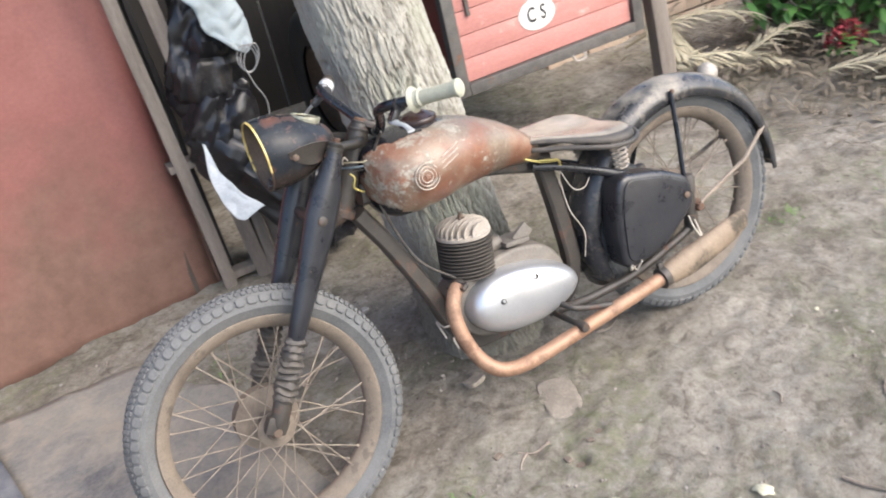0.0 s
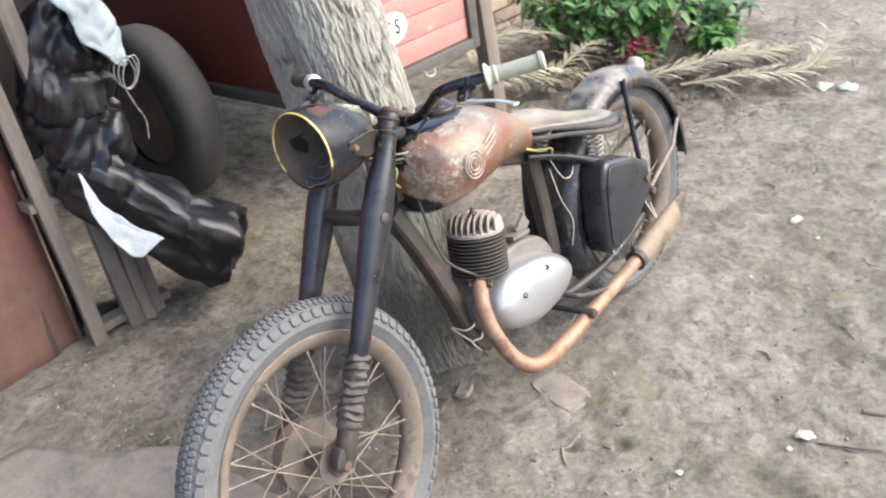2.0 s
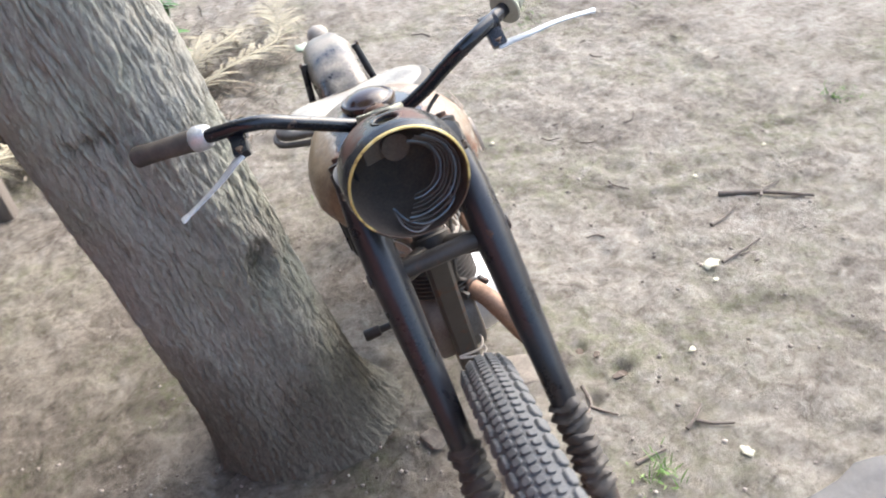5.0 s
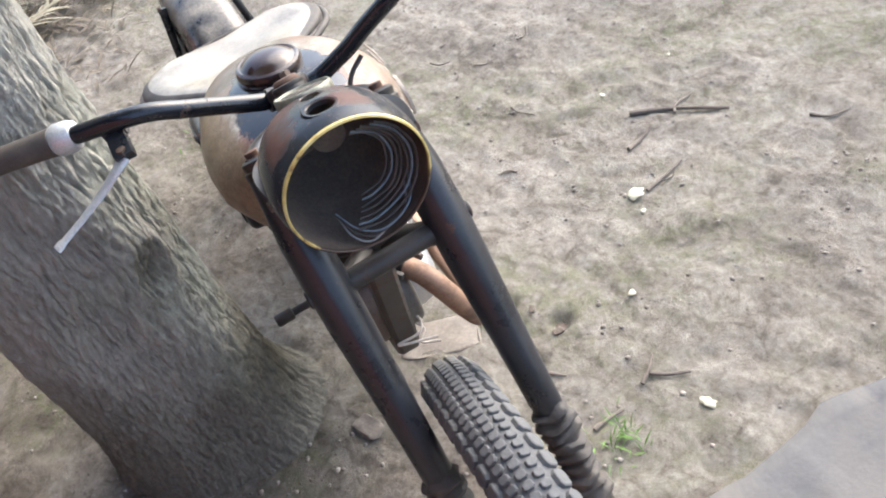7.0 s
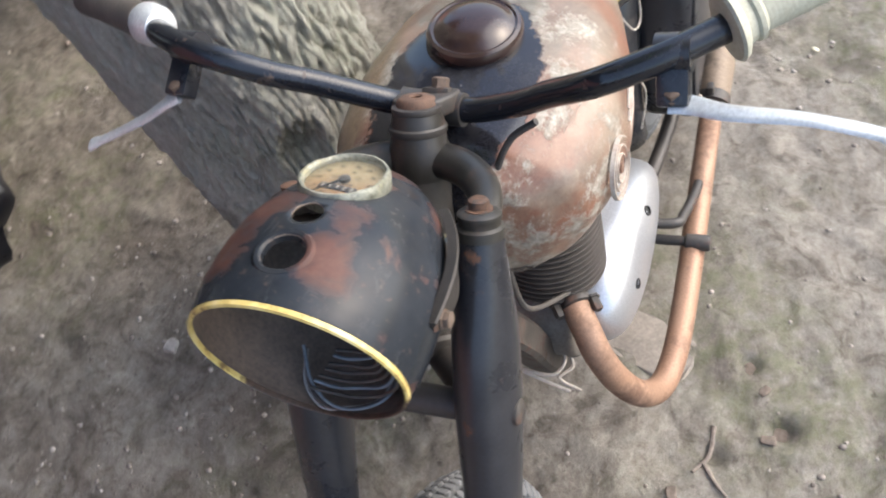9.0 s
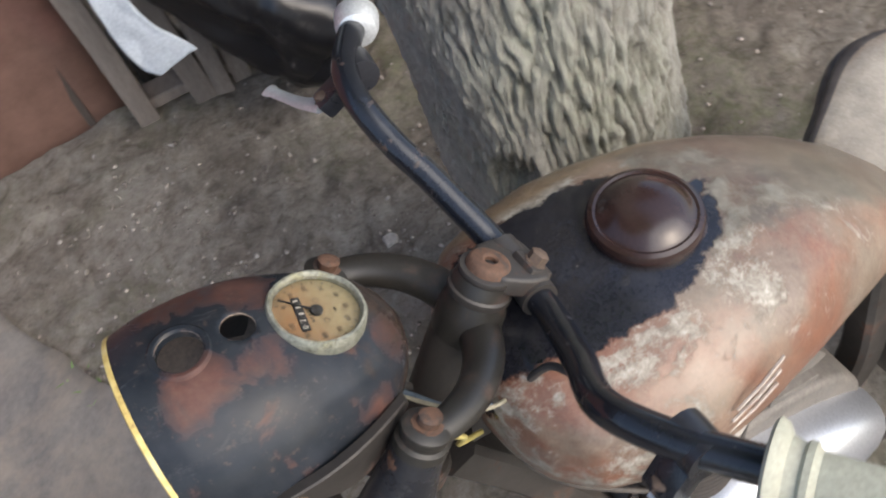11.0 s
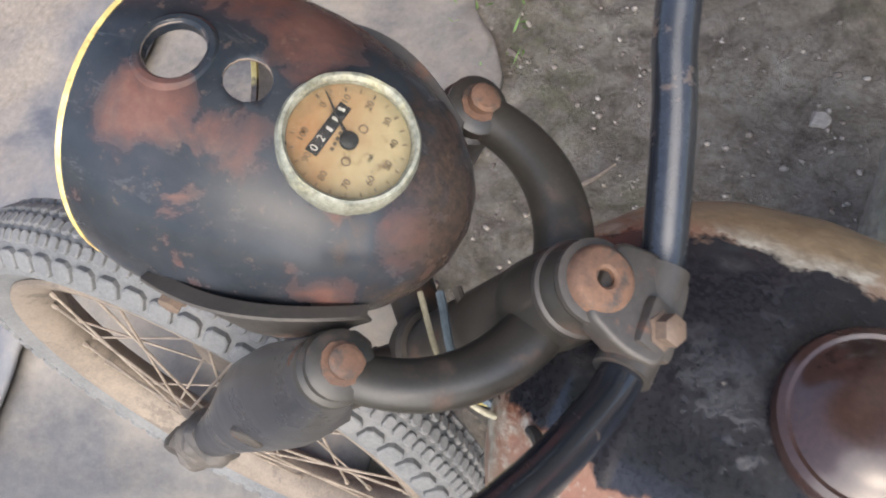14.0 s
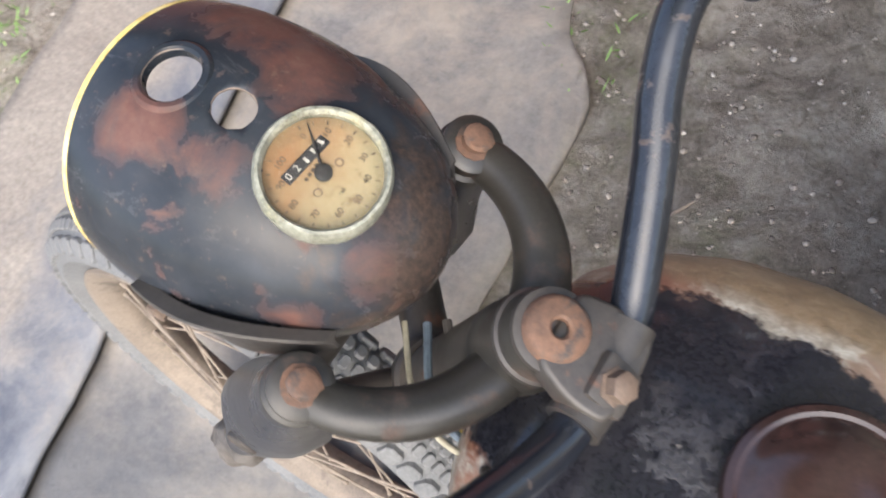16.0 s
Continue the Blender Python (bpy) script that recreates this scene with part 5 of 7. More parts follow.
# ---- tank ----
TS = [(0.428, 0.748, 0.03, 0.035), (0.434, 0.746, 0.0626, 0.062), (0.448, 0.741, 0.0942, 0.083), (0.475, 0.736, 0.1229, 0.096), (0.52, 0.7325, 0.1384, 0.0995), (0.57, 0.732, 0.1424, 0.099), (0.62, 0.731, 0.1367, 0.095), (0.68, 0.726, 0.1232, 0.087), (0.74, 0.713, 0.1062, 0.076), (0.8, 0.692, 0.0847, 0.062), (0.85, 0.666, 0.0633, 0.048), (0.885, 0.644, 0.0418, 0.033), (0.9, 0.634, 0.0203, 0.017)]


def build_tank():
    bm = bmesh.new()
    xs = [t[0] for t in TS]
    rings, n = [], 56
    for k in range(61):
        x = xs[0] + (xs[-1] - xs[0]) * (0.5 - 0.5 * math.cos(math.pi * k / 60))
        zc, hw, hh = (float(np.interp(x, xs, [t[j] for t in TS])) for j in (1, 2, 3))
        ring = []
        for i in range(n):
            a = 2 * math.pi * i / n
            c, s = math.cos(a), math.sin(a)
            e = 2 / 2.35
            u, v = math.copysign(abs(c) ** e, c), math.copysign(abs(s) ** e, s)
            # the lower flanks tuck in over the frame tunnel
            tuck = 1 - 0.22 * max(0.0, -v)
            seam = 0.002 * math.exp(-((v + 0.72) / 0.06) ** 2)
            ring.append((x + 0.009, (hw * 1.02 + seam) * u * tuck - 0.005, zc + hh * v))
        rings.append(ring)
    ring_skin(bm, rings)
    for v in bm.verts:
        v.co += Vector((0, 1 if v.co.y > 0 else -1, 0)) * 0.0025 * noise.noise(v.co * 16)
    return bm


tank = part("fuel_tank", build_tank(), TANK, bike, "teardrop fuel tank, rusted, with flaking pale paint", True, 50)
CAPM = basis((0.62, -0.0035, 0.8165), (0.08, -0.08, 1))
bm = bmesh.new()
lathe(bm, [(0.043, -0.022), (0.044, -0.004), (0.041, 0.0)], CAPM, 40)
part("filler_neck", bm, BLACK, tank, "black filler neck")
bm = bmesh.new()
lathe(bm, [(0.04, -0.001), (0.0462, 0.001), (0.048, 0.005), (0.048, 0.008), (0.0455, 0.0095), (0.0465, 0.012), (0.0465, 0.0175), (0.0445, 0.0215), (0.041, 0.023), (0.0388, 0.0222), (0.0365, 0.0232), (0.033, 0.0265), (0.026, 0.0305), (0.018, 0.033), (0.009, 0.0342), (0.001, 0.0345)], CAPM, 56)
part("filler_cap", bm, BAKELITE, tank, "domed dark brown bakelite filler cap")
# embossed rings and speed lines on the flank, plain shapes
for s in (-1,):
    b2 = bmesh.new()
    em = basis((0.543, s * 0.1426 - 0.005, 0.738), (-0.02, s, 0.05), (1, 0, 0))
    lathe(b2, [(0.0052, -0.003), (0.0052, 0.0012), (0.004, 0.0016)], em, 20)
    part("emblem_boss", b2, TANK, tank)
    for r in (0.012, 0.02, 0.028):
        b2 = bmesh.new()
        lathe(b2, [(r, -0.003), (r + 0.0006, 0.0012), (r + 0.0022, 0.0012), (r + 0.0028, -0.003)], em, 40, False)
        part("emblem_ring", b2, EMBOSS, tank, "pale embossed ring on the tank flank")
    for k in range(3):
        p0 = Vector((0.582 + 0.004 * k, s * 0.1435 - 0.005, 0.741 + 0.013 * k))
        p1 = Vector((0.632 + 0.004 * k, s * (0.139 - 0.002 * k) - 0.005, 0.756 + 0.013 * k))
        b2 = bmesh.new()
        tube(b2, [p0, p0.lerp(p1, 0.5) + Vector((0, s * 0.0012, 0)), p1], 0.0015, 6)
        part("emblem_line", b2, EMBOSS, tank, "pale embossed line on the tank flank")

# ---- frame ----
bm = bmesh.new()


def rail(bm, pts, wide, deep, n=6):
    """Pressed box-section frame member along points."""
    c = curve(pts, n)
    fr = frames_along(c)
    rings = []
    for p, s, u in fr:
        y = Vector((0, 1, 0))
        t = s.cross(u)
        q = y.cross(t)
        if q.length < 0.3:
            q = Vector((0, 0, 1))
        q.normalize()
        rings.append([p + y * (a * wide / 2) + q * (b * deep / 2) for a, b in ((-0.7, -1), (0.7, -1), (1, -0.7), (1, 0.7), (0.7, 1), (-0.7, 1), (-1, 0.7), (-1, -0.7))])
    ring_skin(bm, rings)


rail(bm, [(0.425, 0, 0.72), (0.56, 0, 0.70), (0.75, 0, 0.655), (0.93, 0, 0.59)], 0.04, 0.05)
rail(bm, [(0.405, 0, 0.68), (0.455, 0, 0.57), (0.51, 0, 0.42), (0.535, 0, 0.33), (0.575, 0, 0.245), (0.66, 0, 0.225), (0.80, 0, 0.225)], 0.042, 0.04)
rail(bm, [(0.915, 0, 0.60), (0.925, 0, 0.45), (0.925, 0, 0.30), (0.88, 0, 0.225), (0.80, 0, 0.222)], 0.04, 0.044)
frame_part = part("frame", bm, BLACK_DIRTY, bike, "rust-browned black pressed steel frame", True, 30)
for s in (-1, 1):
    bm = bmesh.new()
    tube(bm, curve([(0.87, s * 0.03, 0.605), (0.95, s * 0.06, 0.575), (1.08, s * 0.085, 0.505), (1.2, s * 0.095, 0.44), (1.262, s * 0.098, 0.405)], 6), 0.011, 14)
    part("seat_stay", bm, BLACK, frame_part)
    bm = bmesh.new()
    tube(bm, curve([(0.80, s * 0.035, 0.215), (0.9, s * 0.07, 0.215), (1.05, s * 0.092, 0.225), (1.2, s * 0.098, 0.255), (1.262, s * 0.098, 0.272)], 6), 0.012, 14)
    part("chain_stay", bm, BLACK_DIRTY, frame_part)
    bm = bmesh.new()
    prof = [(0.012, -0.075), (0.019, -0.07), (0.02, -0.03), (0.017, -0.028), (0.017, 0.028), (0.02, 0.03), (0.02, 0.072), (0.016, 0.08), (0.008, 0.083)]
    lathe(bm, prof, basis((1.27, s * 0.099, 0.338), (0.12, 0, 1)), 22)
    part("plunger_unit", bm, BLACK_DIRTY, frame_part, "black rear plunger suspension unit")
    bm = bmesh.new()
    hexbolt(bm, basis((1.285, s * 0.105, 0.325), (0, s, 0)), 0.0125, 0.02)
    lathe(bm, [(0.02, 0), (0.02, 0.004), (0.015, 0.005)], basis((1.285, s * 0.1, 0.325), (0, s, 0)), 20)
    part("rear_axle_nut", bm, RUST, frame_part)

# ---- rear fender ----
FC = REAR + Vector((0.0, 0, -0.004))


def fender_ring(a, r, half, depth):
    er = Vector((math.cos(a), 0, math.sin(a)))
    c = FC + er * r
    out = []
    for k in range(13):
        t = -1 + 2 * k / 12
        d = abs(t)
        y = math.copysign(half * min(1.0, d * 1.12) ** 0.9, t) if d else 0
        out.append(c + Vector((0, y, 0)) - er * (depth * d ** 3.2))
    return out


bm = bmesh.new()
rings = []
for k in range(49):
    a = radians(-6 + 204 * k / 48)
    f = k / 48
    rings.append(fender_ring(a, 0.352, 0.058 + 0.006 * math.sin(math.pi * f), 0.05 * (0.55 + 0.45 * math.sin(math.pi * min(1, f * 1.15))) + 0.01))
ring_skin(bm, rings, False)
fender = part("rear_fender", bm, FENDER, bike, "deep dusty black rear mudguard with worn pale top", True, 60)
sol = fender.modifiers.new("thickness", "SOLIDIFY")
sol.thickness, sol.offset = 0.003, -1
for s in (-1, 1):
    b2 = bmesh.new()
    tube(b2, [(1.31, s * 0.066, 0.642), (1.285, s * 0.088, 0.5), (1.258, s * 0.112, 0.405)], [0.0085, 0.0085, 0.0085], 10, True, 0.6)
    part("fender_stay", b2, BLACK, fender, "flat black mudguard stay")
    b2 = bmesh.new()
    tube(b2, [(1.617, s * 0.052, 0.418), (1.5, s * 0.085, 0.37), (1.3, s * 0.108, 0.328)], 0.006, 10)
    part("fender_strut", b2, SPOKE, fender, "thin rusty mudguard strut")
    b2 = bmesh.new()
    hexbolt(b2, basis((1.311, s * 0.069, 0.64), (0, s, 0.2)), 0.006, 0.006)
    part("stay_bolt", b2, RUST, fender)
bm = bmesh.new()
lathe(bm, [(0.026, -0.012), (0.028, 0.0), (0.026, 0.012), (0.019, 0.022), (0.006, 0.027)], basis((1.5, 0, 0.618), (0.62, 0, 0.78)), 26)
part("tail_lamp", bm, ALU_GREY, fender, "small grey tail lamp on the mudguard")

# ---- saddle ----
def build_saddle():
    bm = bmesh.new()
    rings = []
    n = 34
    stations = [(0.835, 0.0351, 0.694, 0.012), (0.852, 0.0585, 0.7, 0.026), (0.885, 0.0772, 0.699, 0.036), (0.93, 0.103, 0.692, 0.046), (0.98, 0.1346, 0.683, 0.058), (1.03, 0.1615, 0.676, 0.07), (1.075, 0.172, 0.673, 0.075), (1.115, 0.1661, 0.673, 0.074), (1.145, 0.1404, 0.67, 0.062), (1.158, 0.0877, 0.664, 0.042)]
    for x, hw, top, skirt in stations:
        x, hw, top, skirt = 0.842 + (x - 0.835) * 0.87, hw * 1.07, top - 0.016 - 0.05 * max(0.0, x - 0.95), skirt * 0.45
        ring = []
        for i in range(n):
            t = -1 + 2 * i / (n - 1)
            d = abs(t)
            y = hw * math.copysign(min(1, d * 1.18) ** 0.95, t)
            z = top - 0.012 * (1 - d) * (1 if x > 0.9 else 0.4) - (skirt * max(0.0, (d - 0.62) / 0.38) ** 1.5)
            ring.append((x, y, z))
        rings.append(ring)
    ring_skin(bm, rings, False)
    bm.faces.ensure_lookup_table()
    for k, f in enumerate(bm.faces):
        f.material_index = 1 if not 4 <= k % (n - 1) < n - 5 else 0
    return bm


saddle = part("saddle", build_saddle(), [SADDLE, RUBBER], bike, "single sprung saddle in dusty tan vinyl", True, 60)
sol = saddle.modifiers.new("thickness", "SOLIDIFY")
sol.thickness, sol.offset = 0.009, -1
mod = saddle.modifiers.new("round", "SUBSURF")
mod.levels = mod.render_levels = 1
bm = bmesh.new()
edge = [(0.835, 0.0351, 0.68), (0.885, 0.0796, 0.66), (0.93, 0.1053, 0.644), (0.98, 0.1381, 0.622), (1.03, 0.165, 0.603), (1.075, 0.1755, 0.596), (1.115, 0.1696, 0.597), (1.147, 0.1416, 0.606), (1.16, 0.076, 0.62)]
edge = [(0.842 + (x - 0.835) * 0.87, y * 1.06, 0.678 + (z - 0.68) * 0.5 - 0.05 * max(0.0, x - 0.95)) for x, y, z in edge]
pts = [*[(x, -y, z - 0.016) for x, y, z in edge], *[(x, y, z - 0.016) for x, y, z in edge[::-1]]]
tube(bm, curve(pts, 5), 0.0065, 10)
part("piping", bm, RUBBER, saddle, "black edge piping")
bm = bmesh.new()
rail(bm, [(0.86, 0, 0.655), (0.95, 0, 0.637), (1.09, 0, 0.61)], 0.07, 0.01)
part("seat_pan", bm, BLACK_DIRTY, saddle)
for s in (-1, 1):
    bm = bmesh.new()
    pts = []
    for k in range(57):
        a = 2 * math.pi * k / 8
        f = k / 56
        r = 0.0165 + 0.004 * math.sin(math.pi * f)
        pts.append((1.093 + 0.006 * f + r * math.cos(a), s * 0.085 + r * math.sin(a), 0.512 + 0.088 * f))
    tube(bm, pts, 0.0029, 7)
    part("seat_spring", bm, ALU_GREY, saddle, "grey coil saddle spring")

# ---- tool box on the left flank, battery plate behind it ----
for s, name in ((-1, "tool_box"), (1, "battery_case")):
    bm = bmesh.new()
    shape = rounded([(1.03, 0.52), (1.17, 0.478), (1.252, 0.425), (1.252, 0.345), (1.12, 0.265), (0.985, 0.262), (1.0, 0.42)], 0.04)
    m = Matrix(((1, 0, 0, 0), (0, 0, s, 0), (0, 1, 0, 0), (0, 0, 0, 1)))
    plate(bm, shape, 0.078, Matrix.Translation((0.014, s * 0.056, 0)) @ m, 0.016)
    box = part(name, bm, BLACK, bike, "black pressed steel side box with scuffed lid", True, 50)
    bm = bmesh.new()
    shape2 = rounded([(1.042, 0.502), (1.163, 0.463), (1.236, 0.416), (1.236, 0.353), (1.115, 0.281), (1.0, 0.279), (1.015, 0.415)], 0.035)
    plate(bm, shape2, 0.004, Matrix.Translation((0.014, s * 0.134, 0)) @ m, 0.0025)
    part("lid", bm, BLACK, box)
    bm = bmesh.new()
    lathe(bm, [(0.009, 0), (0.009, 0.004), (0.005, 0.006)], basis((1.236, s * 0.138, 0.385), (0, s, 0)), 16)
    part("lid_screw", bm, RUST_DARK, box)

# ---- engine ----
bm = bmesh.new()
case = rounded([(0.54, 0.39), (0.6, 0.425), (0.74, 0.44), (0.84, 0.41), (0.885, 0.33), (0.85, 0.25), (0.72, 0.225), (0.59, 0.25), (0.535, 0.32)], 0.05)
m = Matrix(((1, 0, 0, 0), (0, 0, 1, 0), (0, 1, 0, 0), (0, 0, 0, 1)))
plate(bm, case, 0.1, Matrix.Translation((0, -0.05, 0)) @ m, 0.01)
engine = part("engine", bm, GRIMY_ALU, bike, "single-cylinder engine with oxidised aluminium crankcase", True, 40)


def cover(side, a, b, bulge, centre, tilt):
    bm = bmesh.new()
    rings = []
    ct, st = math.cos(tilt), math.sin(tilt)
    for d, k in ((0.0, 1.0), (0.012, 1.0), (0.022, 0.985), (0.03, 0.955), (0.037, 0.9), (0.043, 0.8), (0.047, 0.66), (0.05, 0.48), (0.0515, 0.26), (0.052, 0.04)):
        ring = []
        for i in range(52):
            t = 2 * math.pi * i / 52
            u = a * k * math.cos(t) * (1.0 + 0.05 * math.cos(t))
            v = b * k * math.sin(t) * (1.0 - 0.12 * math.cos(t))
            ring.append((centre[0] + u * ct - v * st, side * (centre[1] + d * bulge / 0.052), centre[2] + u * st + v * ct))
        rings.append(ring)
    ring_skin(bm, rings)
    return bm


lid = part("clutch_cover", cover(-1, 0.163, 0.082, 0.072, (0.72, 0.045, 0.321), -0.17), ALU, engine, "bright oval cast aluminium engine cover", True, 60)
part("dynamo_cover", cover(1, 0.14, 0.088, 0.046, (0.685, 0.05, 0.335), -0.1), ALU, engine, "oval aluminium cover on the far side", True, 60)
for x, z in ((0.7531, 0.3689), (0.6471, 0.3503)):
    du, dv = x - 0.72, z - 0.321
    u, v = du * math.cos(-0.17) + dv * math.sin(-0.17), -du * math.sin(-0.17) + dv * math.cos(-0.17)
    rim = math.hypot(u / 0.163, v / 0.082)
    out = 0.0455 + 1.385 * float(np.interp(rim, (0.04, 0.26, 0.48, 0.66, 0.8, 0.9, 0.955, 0.985), (0.052, 0.0515, 0.05, 0.047, 0.043, 0.037, 0.03, 0.022)))
    # shallow cup coloured black for the shade inside the hole
    bm = bmesh.new()
    lathe(bm, [(0.0072, -0.004), (0.0072, 0.0012), (0.0058, 0.0014), (0.0056, -0.001), (0.0, -0.001)], basis((x, -out, z), (0.0, -1, 0.75 * v / 0.079)), 18, False)
    part("screw_hole", bm, INK, lid, "recessed screw hole, its shaded inside painted black")
# barrel and head, tipped slightly back
CA = Vector((0.16, 0, 0.987)).normalized()
CB = Vector((0.624, -0.012, 0.412))
bm = bmesh.new()
prof = [(0.038, -0.01)]
for k in range(11):
    h = 0.006 + k * 0.0092
    prof += [(0.046, h), (0.0695, h + 0.0008), (0.07, h + 0.0022), (0.0695, h + 0.0034), (0.046, h + 0.0042)]
lathe(bm, [*prof, (0.046, 0.108)], basis(CB, CA), 48)
part("cylinder_barrel", bm, IRON_FIN, engine, "sooty finned iron cylinder barrel")
bm = bmesh.new()
hm = basis(CB + CA * 0.106, CA, (0.9, 0.42, 0))
lathe(bm, [(0.068, 0.0), (0.069, 0.003), (0.069, 0.008), (0.064, 0.011), (0.034, 0.014)], hm, 40)
head = part("cylinder_head", bm, ALU_GREY, engine, "grey alloy cylinder head with curved upright fins", True, 35)
for k in range(-4, 5):
    y0 = k * 0.0145
    rings = []
    for j in range(17):
        u = -1 + j / 8
        yb = y0 + 0.010 * (1 - u * u) * (0.4 if k else 0)
        half = math.sqrt(max(0.0001, 0.069 ** 2 - y0 * y0))
        x = u * half * 0.98
        rr = min(1.0, math.hypot(x, yb) / 0.069)
        top = 0.014 + 0.03 * math.sqrt(max(0.0, 1 - rr ** 3))
        rings.append([hm @ Vector((x, yb + w, z)) for w, z in ((-0.0022, 0.006), (0.0022, 0.006), (0.0015, top), (-0.0015, top))])
    bm = bmesh.new()
    ring_skin(bm, rings)
    part("cooling_fin", bm, ALU_GREY, head, "", True, 35)
bm = bmesh.new()
lathe(bm, [(0.011, 0.0), (0.0105, 0.012), (0.007, 0.013), (0.0065, 0.02), (0.004, 0.022), (0.004, 0.026)], basis(CB + CA * 0.138, CA), 14)
part("spark_plug", bm, RUST_DARK, engine, "stub of a dark spark plug")
# carburettor bracket and stub behind the barrel
bm = bmesh.new()
tube(bm, [(0.66, 0.0, 0.445), (0.70, 0, 0.45), (0.735, 0, 0.452)], 0.02, 18)
block(bm, pose(0.765, -0.012, 0.445, 0, 8, 0), (0.07, 0.07, 0.012), 0.003)
block(bm, pose(0.79, -0.03, 0.455, 0, -30, 0), (0.05, 0.012, 0.035), 0.003)
part("carburettor_bracket", bm, GRIMY_ALU, engine, "oily grey bracket where the carburettor is missing")
bm = bmesh.new()
lathe(bm, [(0.018, 0.0), (0.02, 0.006), (0.02, 0.012), (0.013, 0.016), (0.012, 0.026)], basis((0.578, -0.05, 0.418), (-0.8, -0.5, -0.15)), 20)
for dx in (-0.022, 0.022):
    hexbolt(bm, basis((0.572 - 0.4 * dx, -0.052 + dx, 0.421), (-0.8, -0.5, -0.1)), 0.007, 0.018)
part("exhaust_flange", bm, BLACK_DIRTY, engine, "dark two-bolt exhaust flange")
bm = bmesh.new()
tube(bm, curve([(0.805, -0.05, 0.262), (0.812, -0.13, 0.255), (0.84, -0.142, 0.242), (0.89, -0.15, 0.225), (0.92, -0.152, 0.215)], 5), 0.008, 10)
part("gear_pedal", bm, BLACK_DIRTY, engine, "bent black pedal")

# ---- exhaust ----
EP = [(0.566, -0.022, 0.413), (0.542, -0.038, 0.402), (0.523, -0.052, 0.37), (0.518, -0.066, 0.32), (0.527, -0.082, 0.262), (0.552, -0.096, 0.215), (0.592, -0.105, 0.19), (0.66, -0.11, 0.182), (0.78, -0.11, 0.186), (0.9, -0.107, 0.19), (1.02, -0.105, 0.195), (1.1, -0.104, 0.199)]
bm = bmesh.new()
tube(bm, curve(EP, 8), 0.0185, 22)
exhaust = part("exhaust_pipe", bm, PIPE, bike, "sweeping heat-browned exhaust pipe")
exhaust.matrix_basis = ROLLED
bm = bmesh.new()
c = curve([(1.085, -0.104, 0.198), (1.13, -0.104, 0.2), (1.22, -0.103, 0.206), (1.32, -0.102, 0.218), (1.41, -0.1, 0.232)], 8)
rings = []
for i, p in enumerate(c):
    f = i / (len(c) - 1)
    up = float(np.interp(f, (0, 0.06, 0.14, 0.4, 0.75, 0.95, 1), (0.02, 0.024, 0.028, 0.038, 0.036, 0.03, 0.024)))
    side = float(np.interp(f, (0, 0.06, 0.14, 0.4, 0.75, 0.95, 1), (0.02, 0.023, 0.026, 0.028, 0.02, 0.011, 0.007)))
    rings.append([p + Vector((0, math.cos(a) * side, math.sin(a) * up)) for a in (2 * math.pi * k / 26 for k in range(26))])
ring_skin(bm, rings)
part("muffler", bm, MUFFLER, exhaust, "sooty tan fishtail muffler")
bm = bmesh.new()
lathe(bm, [(0.0235, 0.0), (0.029, 0.001), (0.029, 0.02), (0.0235, 0.021)], basis((1.085, -0.104, 0.198), (1, 0, 0.07)), 26)
block(bm, pose(1.095, -0.104, 0.23), (0.016, 0.012, 0.024), 0.003)
part("muffler_clamp", bm, BLACK_DIRTY, exhaust, "dark muffler clamp")
for s in (-1, 1):
    bm = bmesh.new()
    tube(bm, [(0.81, s * 0.03, 0.212), (0.81, s * 0.12, 0.212), (0.812, s * 0.15, 0.211)], 0.008, 12)
    lathe(bm, [(0.009, 0), (0.0125, 0.003), (0.013, 0.034), (0.011, 0.038)], basis((0.811, s * 0.146, 0.2115), (0, s, 0)), 16)
    part("foot_peg", bm, BLACK_DIRTY, bike, "short black foot peg")
# ---- cables and loose wiring ----
def wire(name, pts, r, mat, label="", parent=None):
    b2 = bmesh.new()
    tube(b2, curve(pts, 7), r, 8)
    return part(name, b2, mat, parent or bike, label)


wire("clutch_cable", [(0.49, -0.1, 0.862), (0.485, -0.075, 0.842), (0.47, -0.06, 0.81), (0.455, -0.055, 0.76), (0.452, -0.05, 0.68), (0.5, -0.03, 0.52), (0.58, -0.05, 0.43)], 0.0032, RUBBER)
wire("tail_cable", [(0.8, -0.04, 0.665), (0.86, -0.06, 0.63), (0.9, -0.055, 0.61), (0.93, -0.05, 0.6)], 0.003, YELLOW_WIRE, "yellow cable under the tank")
wire("tail_cable", [(0.87, -0.05, 0.622), (0.9, -0.07, 0.617), (0.925, -0.07, 0.606), (0.932, -0.06, 0.585)], 0.003, YELLOW_WIRE, "yellow cable under the tank")
wire("seat_cable", [(0.93, -0.05, 0.58), (0.945, -0.07, 0.52), (0.975, -0.075, 0.51), (1.0, -0.07, 0.525)], 0.0014, WHITE_WIRE, "pale loose wire")
wire("seat_cable", [(0.925, -0.05, 0.55), (0.92, -0.07, 0.47), (0.94, -0.08, 0.4), (0.93, -0.07, 0.33)], 0.0013, WHITE_WIRE, "pale loose wire")
wire("head_cable", [(0.405, -0.052, 0.79), (0.413, -0.05, 0.775), (0.408, -0.04, 0.752), (0.43, -0.03, 0.73)], 0.0024, YELLOW_WIRE, "yellow cable at the steering head")
